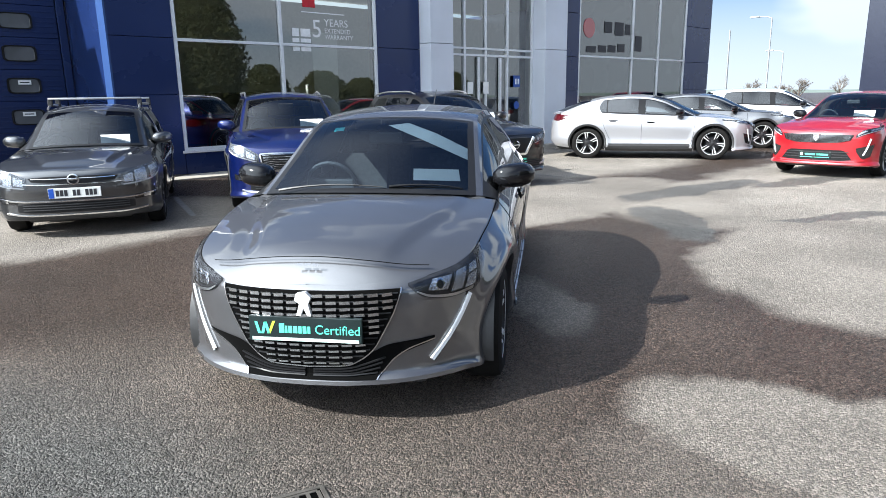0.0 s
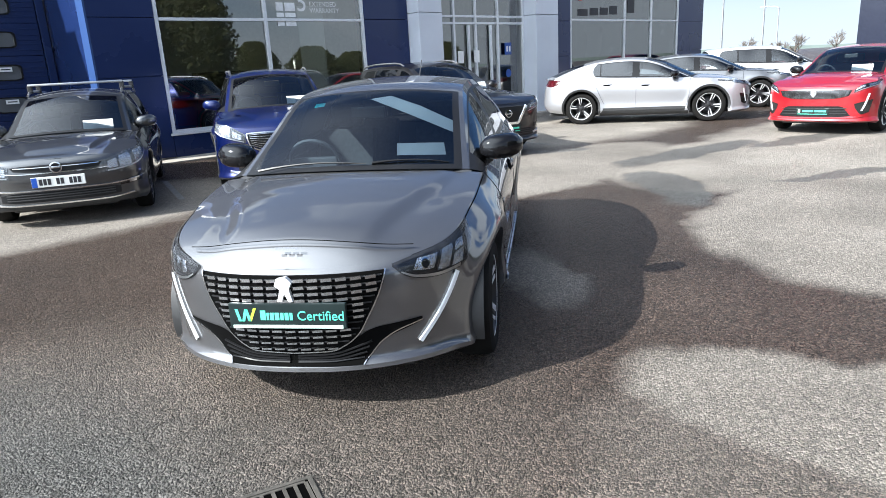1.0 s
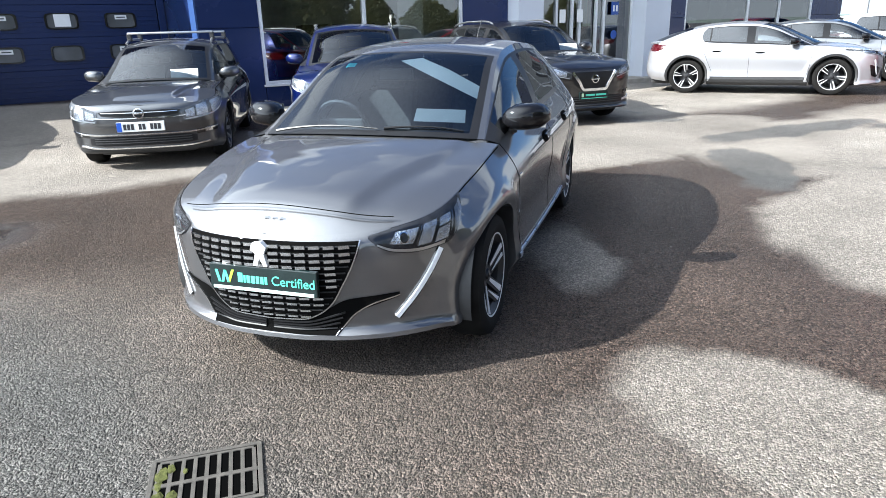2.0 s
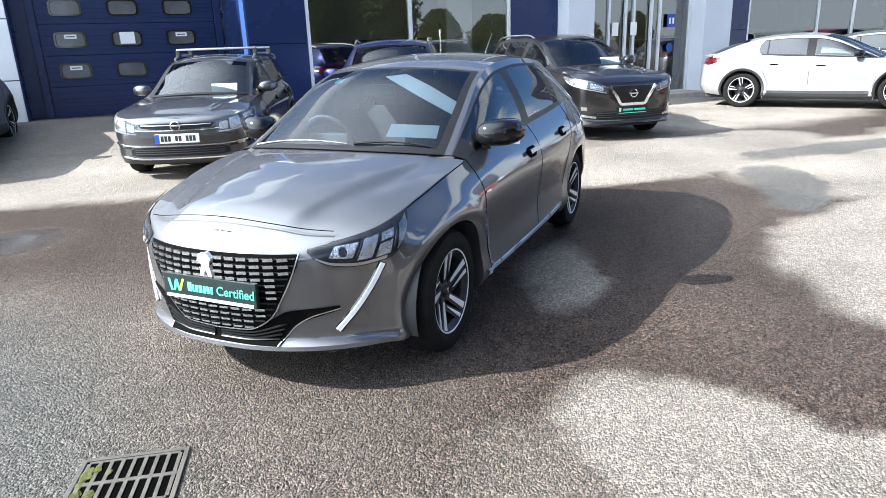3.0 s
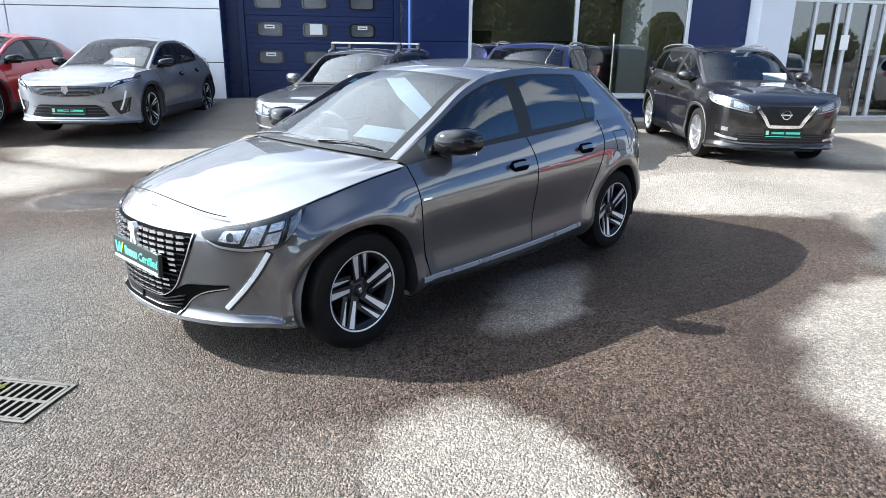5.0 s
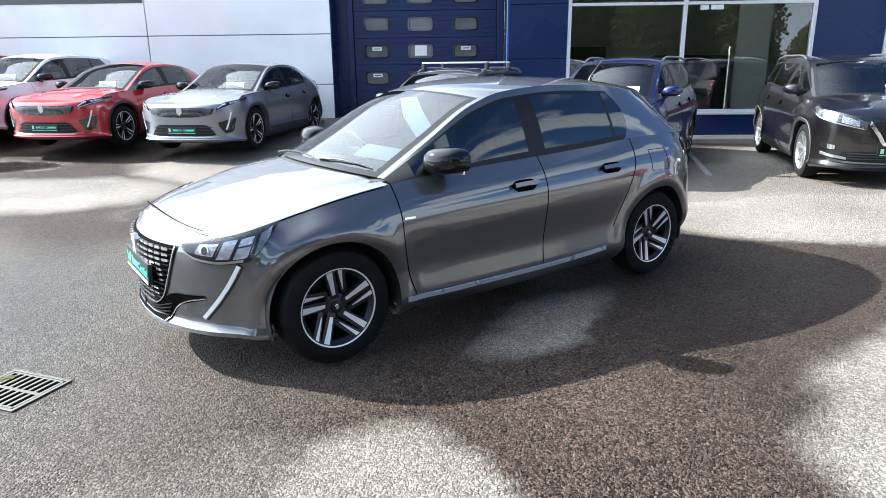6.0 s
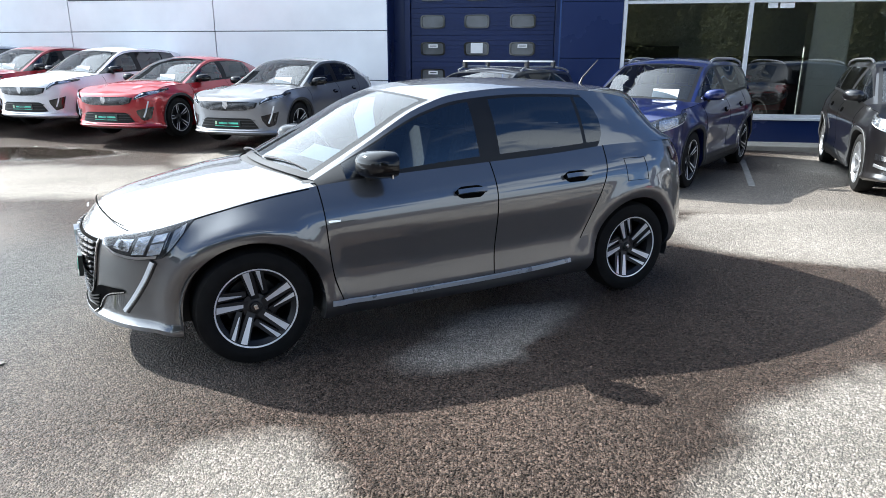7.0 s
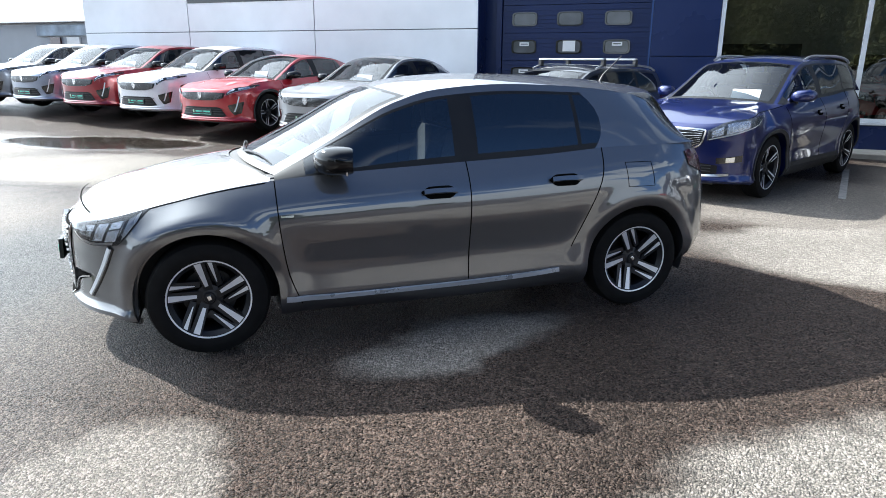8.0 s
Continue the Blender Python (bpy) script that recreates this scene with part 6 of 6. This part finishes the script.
    if badge:
        zc = z0 + (z1 - z0) * 0.6
        x = sh.at(0, zc).x
        bm = bmesh.new()
        if kind in ("slim", "vee"):
            rows = [[Vector((x + d, r * math.cos(a), zc + r * math.sin(a))) for a in np.linspace(0, 2 * math.pi, 25)[:-1]] for r, d in ((0.062, 0.0), (0.062, 0.022), (0.048, 0.024), (0.046, 0.012))]
            grid(bm, rows, True)
            box(bm, x, -0.045 if kind == "slim" else -0.075, zc - 0.010, x + 0.020, 0.045 if kind == "slim" else 0.075, zc + 0.012, 0.003)
        else:
            prism(bm, [Vector((x, y, zc + z)) for y, z in ((-0.045, 0.06), (0.045, 0.06), (0.048, -0.01), (0.0, -0.068), (-0.048, -0.01))], (0.018, 0, 0))
        bmesh.ops.recalc_face_normals(bm, faces=bm.faces[:])
        part("badge", bm, CHROME, root, "bright maker's badge without lettering", True, 40)
    zp = zb0 + h * {"slim": 0.565, "suv": 0.47, "wide": 0.31, "vee": 0.36}[kind]
    if plate == "white":
        pb, x = board(root, sh, zp - 0.055, zp + 0.055, 0.52, PLATE_WHITE, [(INK, a, 0.2, a + 0.062, 0.8) for a in (0.14, 0.22, 0.30, 0.46, 0.54, 0.70, 0.78, 0.86)], name="number_plate", label="white number plate with dark bars")
        part("print", boxed(x - 0.002, -0.258, zp - 0.052, x + 0.0018, -0.205, zp + 0.052), PLATE_BLUE, pb)
    elif plate:
        board(root, sh, zp - 0.055, zp + 0.055, 0.52, PLATE_DARK, [(WHITE_PRINT, 0.06, 0.3, 0.13, 0.8), (MINT, 0.20, 0.40, 0.52, 0.66), (MINT, 0.56, 0.40, 0.92, 0.66), (MINT, 0.05, 0.05, 0.95, 0.14)], label="dark green dealer board with mint print")


def dash_card(root, sh, y=0.33, w=0.34, h=0.12):
    x, z = sh.centre[0][0] - 0.16, sh.zs(0) + 0.0
    bm = bmesh.new()
    prism(bm, [Vector((x, y - w / 2, z)), Vector((x - 0.05, y - w / 2, z + h)), Vector((x - 0.056, y - w / 2, z + h)), Vector((x - 0.006, y - w / 2, z))], (0, w, 0))
    bmesh.ops.recalc_face_normals(bm, faces=bm.faces[:])
    part("price_card", bm, PAPER, root, "white card on the dashboard")


def roof_rails(root, sh, mat, lift=0.03):
    cr = curve3(sh.rail)
    for s in (1, -1):
        pts = []
        for k in np.linspace(3.1, 6.8, 12):
            r = cr(k)
            e = 1 - abs((k - 4.95) / 1.85) ** 8
            pts.append((r[0], s * (r[1] + 0.0), r[2] + 0.02 + lift * e))
        bm = bmesh.new()
        tube(bm, pts, 0.016, 8)
        part("roof_rail", bm, mat, root, "bright roof rail", True)


def parked(name, spec, x, y, heading, mat, label, kind, wheel, plate="dark", group="", detail=1, rails=None, card=True, mirror_mat=None):
    """x, y: where the nose stands."""
    sh_nose = spec["outline"][0][0]
    a = radians(heading)
    cx, cy = x - math.cos(a) * sh_nose, y - math.sin(a) * sh_nose
    root, sh = build_car(name, spec, pose(cx, cy, ground_z(cx, cy) , 0, 0, heading), mat, label, "car", wheel, detail, mirror_mat, group)
    dress(root, sh, kind, mat, plate)
    if card:
        dash_card(root, sh)
    if rails is not None:
        roof_rails(root, sh, rails)
    return root, sh


ALLOY = ("ten", RIM_SILVER, RIM_DARK)
TWO_TONE = ("five", RIM_FACE, RIM_DARK)
PALE = ("steel", RIM_SILVER, RIM_SILVER)
estate, esh = parked("estate_car", ESTATE, 2.25, 8.70, -113, ESTATE_PAINT, "mid-grey estate car with aluminium roof bars", "slim", ALLOY, "white", detail=2, rails=SATIN)
for k in (3.6, 5.2):
    c, r = curve3(esh.centre)(k), curve3(esh.rail)(k)
    bm = bmesh.new()
    box(bm, r[0] - 0.04, -r[1] - 0.02, c[1] + 0.07, r[0] + 0.04, r[1] + 0.02, c[1] + 0.10, 0.012)
    part("load_bar", bm, SATIN, estate, "aluminium load bar", True)
    for s in (1, -1):
        part("bar_foot", boxed(r[0] - 0.035, s * r[1] - 0.03, r[2] + 0.03, r[0] + 0.035, s * r[1] + 0.03, c[1] + 0.08, 0.01), BLACK, estate)
parked("suv", SUV, 4.78, 8.20, -116, BLUE_PAINT, "deep blue SUV with bright roof rails by the showroom", "suv", TWO_TONE, "", detail=2, rails=SATIN)
parked("suv", SUV, 8.61, 7.80, -101, BLACK_PAINT, "brown-black SUV with bright V grille and roof rails", "vee", PALE, "dark", detail=2, rails=SATIN)
parked("fastback_car", FASTBACK, 16.2, 7.15, -60, SILVER_PAINT, "silver fastback crossover parked beside the entrance", "wide", TWO_TONE, "dark", detail=2, mirror_mat=MIRROR_BLACK)
ROW = "row of new cars along the workshop wall"
FLANK = "cars parked on the far side of the yard"
parked("fastback_car", FASTBACK, -1.20, 10.28, -97, ROW_PAINT, "steel-grey fastback crossover beside the workshop door", "wide", TWO_TONE, "dark", ROW, mirror_mat=MIRROR_BLACK)
parked("fastback_car", FASTBACK, -3.70, 10.60, -97, RED_PAINT, "red fastback crossover in the workshop row", "wide", TWO_TONE, "dark", ROW, mirror_mat=MIRROR_BLACK)
parked("suv", SUV, -6.10, 11.40, -97, WHITE_PAINT, "pearl white SUV in the workshop row", "wide", TWO_TONE, "dark", ROW, mirror_mat=MIRROR_BLACK)
parked("suv", SUV, -8.25, 11.80, -97, DARKRED_PAINT, "dark red SUV in the workshop row", "wide", TWO_TONE, "dark", ROW, mirror_mat=MIRROR_BLACK)
parked("suv", SUV, -10.5, 12.25, -97, BLUEGREY_PAINT, "pale blue-grey SUV in the workshop row", "wide", TWO_TONE, "dark", ROW, mirror_mat=MIRROR_BLACK)
parked("suv", SUV, -12.8, 12.65, -97, STEEL_PAINT, "grey SUV at the end of the workshop row", "wide", TWO_TONE, "", ROW, mirror_mat=MIRROR_BLACK)
parked("fastback_car", FASTBACK, 12.98, 4.74, 180, RED_PAINT, "red fastback crossover facing across the yard", "wide", TWO_TONE, "dark", FLANK, detail=2, mirror_mat=MIRROR_BLACK)
parked("fastback_car", FASTBACK, 20.0, 7.6, -60, STEEL_PAINT, "dark grey fastback crossover behind the silver one", "wide", TWO_TONE, "dark", FLANK, mirror_mat=MIRROR_BLACK)
parked("suv", SUV, 23.0, 7.0, -60, WHITE_PAINT, "white SUV on the far side of the yard", "wide", TWO_TONE, "dark", FLANK, mirror_mat=MIRROR_BLACK)
parked("suv", SUV, 26.5, 8.6, -60, DARKRED_PAINT, "dark red SUV beyond the white one", "wide", TWO_TONE, "", FLANK)
parked("estate_car", ESTATE, 30.5, 11.4, -60, WHITE_PAINT, "white estate car far across the yard", "slim", ALLOY, "", FLANK)
# cars inside the showroom
parked("suv", SUV, 8.9, 16.4, -60, RED_PAINT, "red SUV on show behind the window", "suv", TWO_TONE, "", "show cars", card=False)
parked("hatchback", HATCH, 6.3, 16.9, -85, BLACK_PAINT, "dark hatchback on show behind the window", "wide", TWO_TONE, "", "show cars", card=False)


# ---------------------------------------------------------------- beyond the yard
POLE = surface("galvanised_pole", (0.32, 0.33, 0.34), 0.5, 0.6, 0.1)
BARK = surface("bark", (0.09, 0.07, 0.055), 0.9, 0, 0.3, 12, 0.4, 40)
TWIG = surface("bare_twigs", (0.12, 0.10, 0.085), 0.9, 0, 0.3)
LEAF, leaf_nt, leaf_b = material("dark_evergreen_leaf")
leaf_nt.nodes.remove(leaf_b)
leaf_mix = leaf_nt.nodes.new("ShaderNodeMixShader")
for leaf_i, leaf_kind, leaf_col in ((1, "ShaderNodeBsdfDiffuse", (0.085, 0.09, 0.045, 1)), (2, "ShaderNodeBsdfTranslucent", (0.10, 0.11, 0.045, 1))):
    leaf_n = leaf_nt.nodes.new(leaf_kind)
    leaf_n.inputs["Color"].default_value = leaf_col
    leaf_nt.links.new(leaf_n.outputs["BSDF"], leaf_mix.inputs[leaf_i])
leaf_nt.links.new(leaf_mix.outputs["Shader"], leaf_nt.nodes["Material Output"].inputs["Surface"])
HILL = surface("far_hills", (0.12, 0.15, 0.14), 1.0, 0, 0.25, 0.03)
FAR_WALL = surface("far_shed_cladding", (0.40, 0.42, 0.44), 0.7, 0, 0.08, 0.5)


def lamp_post(x, y, h, arm, lab):
    t = thing("street_lamp", pose(x, y, 0), lab, "street lamp", "lamp posts beyond the yard")
    bm = bmesh.new()
    tube(bm, [(0, 0, 0), (0, 0, h * 0.5), (0, 0, h)], [0.06, 0.05, 0.035], 10)
    part("pole", bm, POLE, t, "", True)
    if arm:
        bm = bmesh.new()
        tube(bm, [(0, 0, h - 0.05), (0, 0.3, h + 0.08), (0, 0.8, h + 0.10)], 0.025, 8)
        part("arm", bm, POLE, t)
        part("lantern", boxed(-0.12, 0.7, h + 0.07, 0.12, 1.25, h + 0.15, 0.03), FAR_WALL, t, "flat grey lantern")
    return t


lamp_post(33.0, 15.6, 4.4, False, "dark slim post beyond the yard")
lamp_post(42.0, 17.3, 5.7, True, "tall grey lamp post with one arm")
lamp_post(52.0, 20.3, 4.3, True, "tall grey lamp post further off")


def bare_tree(x, y, h, seed):
    rng = random.Random(seed)
    t = thing("tree", pose(x, y, 0), "leafless winter tree beyond the car park", "tree", "bare trees beyond the yard")
    bm = bmesh.new()
    tube(bm, [(0, 0, 0), (rng.uniform(-0.1, 0.1), 0, h * 0.3), (rng.uniform(-0.2, 0.2), 0, h * 0.6)], [0.16, 0.11, 0.05], 8)
    part("trunk", bm, BARK, t)
    bm = bmesh.new()

    def grow(p, d, l, r, n):
        q = p + d * l
        tube(bm, [p, q], [r, r * 0.6], 4, False)
        if n:
            for _ in range(4 if n > 1 else 3):
                e = (d + Vector((rng.uniform(-0.8, 0.8), rng.uniform(-0.8, 0.8), rng.uniform(-0.15, 0.5)))).normalized()
                grow(p + d * l * rng.uniform(0.55, 1.0), e, l * rng.uniform(0.5, 0.75), r * 0.55, n - 1)

    for _ in range(6):
        a = rng.uniform(0, 6.28)
        grow(Vector((0, 0, h * rng.uniform(0.25, 0.55))), Vector((math.cos(a) * 0.6, math.sin(a) * 0.6, 0.9)).normalized(), h * 0.28, 0.05, 3)
    part("crown", bm, TWIG, t, "bare twigs")


for i, (x, y, h) in enumerate(((60, 25.8, 2.5), (70, 25.4, 2.9), (80, 24.9, 2.8), (66, 24.6, 2.0), (75, 29.0, 2.2))):
    bare_tree(x, y, h, 20 + i)


def leafy_tree(x, y, h, w, seed):
    rng = random.Random(seed)
    t = thing("tree", pose(x, y, 0), "dark evergreen tree across the road", "tree", "evergreen belt across the road")
    bm = bmesh.new()
    tube(bm, [(0, 0, 0), (0.1, 0, h * 0.4), (0, 0, h * 0.85)], [0.28, 0.2, 0.06], 8)
    for _ in range(9):
        a, z = rng.uniform(0, 6.28), h * rng.uniform(0.25, 0.7)
        tube(bm, [(0, 0, z), (math.cos(a) * w * 0.6, math.sin(a) * w * 0.6, z + h * 0.14)], [0.08, 0.03], 5, False)
    part("trunk", bm, BARK, t)
    verts, faces = [], []
    for _ in range(14000):
        z = rng.uniform(0.12, 1.0)
        rad = w * (0.35 + 0.65 * math.sin(math.pi * min(z * 0.9 + 0.1, 1))) * math.sqrt(rng.random()) * rng.uniform(0.75, 1.1)
        a = rng.uniform(0, 6.28)
        c = Vector((rad * math.cos(a), rad * math.sin(a), z * h + rng.uniform(-0.3, 0.3)))
        u = Vector((rng.uniform(-1, 1), rng.uniform(-1, 1), rng.uniform(-1, 1))).normalized()
        v = u.orthogonal().normalized()
        s = rng.uniform(0.09, 0.22)
        k = len(verts)
        verts += [c - u * s, c + v * s * 0.6, c + u * s, c - v * s * 0.6]
        faces.append((k, k + 1, k + 2, k + 3))
    me = bpy.data.meshes.new("crown")
    me.from_pydata([tuple(p) for p in verts], [], faces)
    me.materials.append(LEAF)
    o = new("crown", me)
    o.parent = t
    tagged(o, "ragged dark crown", kind="stuff")


rng = random.Random(9)
for i in range(9):
    leafy_tree(4.0 + i * 2.3 + rng.uniform(-0.5, 0.5), -24 + rng.uniform(-1.5, 1.5), rng.uniform(9.0, 11.5), rng.uniform(2.4, 3.0), 60 + i)
for i in range(6):
    leafy_tree(30 + i * 7 + rng.uniform(-1, 1), -40 + rng.uniform(-3, 3), rng.uniform(3.5, 5.0), rng.uniform(2.4, 3.4), 80 + i)
for i in range(5):
    leafy_tree(-30 + i * 6 + rng.uniform(-1, 1), -34 + rng.uniform(-3, 3), rng.uniform(3.5, 6.0), rng.uniform(2.4, 3.4), 90 + i)

# low hills all round the horizon, far off
bm = bmesh.new()
rows = []
for h0 in (0, 1):
    row = []
    for a in np.linspace(0, 2 * math.pi, 181):
        n_ = noise.noise(Vector((math.cos(a) * 3, math.sin(a) * 3, 0.3))) + 0.5 * noise.noise(Vector((math.cos(a) * 9, math.sin(a) * 9, 1.3)))
        row.append(Vector((math.cos(a) * 700, math.sin(a) * 700, -4 + h0 * (7 + 4 * n_))))
    rows.append(row)
grid(bm, rows)
tagged(part("backdrop", bm, HILL, None, "", True), "low hazy hills on the horizon", "hills", kind="structure")

# far shed with a faded sign, and the dark sign pylon
shed = thing("industrial_shed", pose(-31.6, 34, 0), "pale grey industrial shed with a faded fascia", "building")
part("wall", boxed(-30, 0, -0.1, 0, 14, 3.75), FAR_WALL, shed)
part("roof", boxed(-30.3, -0.3, 3.76, 0.3, 14.3, 3.92, 0.05), SATIN, shed)
part("fascia", boxed(-5.0, -0.16, 2.95, -0.5, -0.02, 3.6), surface("faded_fascia", (0.30, 0.36, 0.42), 0.6, 0, 0.4, 1.2), shed, "faded blue-grey fascia")
part("poster", boxed(-3.9, -0.14, 2.2, -3.0, -0.02, 2.85), RED_LENS, shed, "red poster panel")
part("poster", boxed(-2.4, -0.14, 2.25, -1.3, -0.02, 2.85), PAPER, shed, "white poster panel")
pylon = thing("sign_pylon", pose(44.8, 10.45, 0, 0, 0, 0), "tall navy sign pylon beside the yard", "sign")
part("panel", boxed(-0.3, -2.63, 0.0, 0.3, 2.63, 10.5, 0.05), surface("dark_pylon_panel", (0.004, 0.007, 0.022), 0.35), pylon)
part("foot", boxed(-0.4, -2.8, -0.05, 0.4, 2.8, 0.12, 0.02), CONCRETE, pylon)
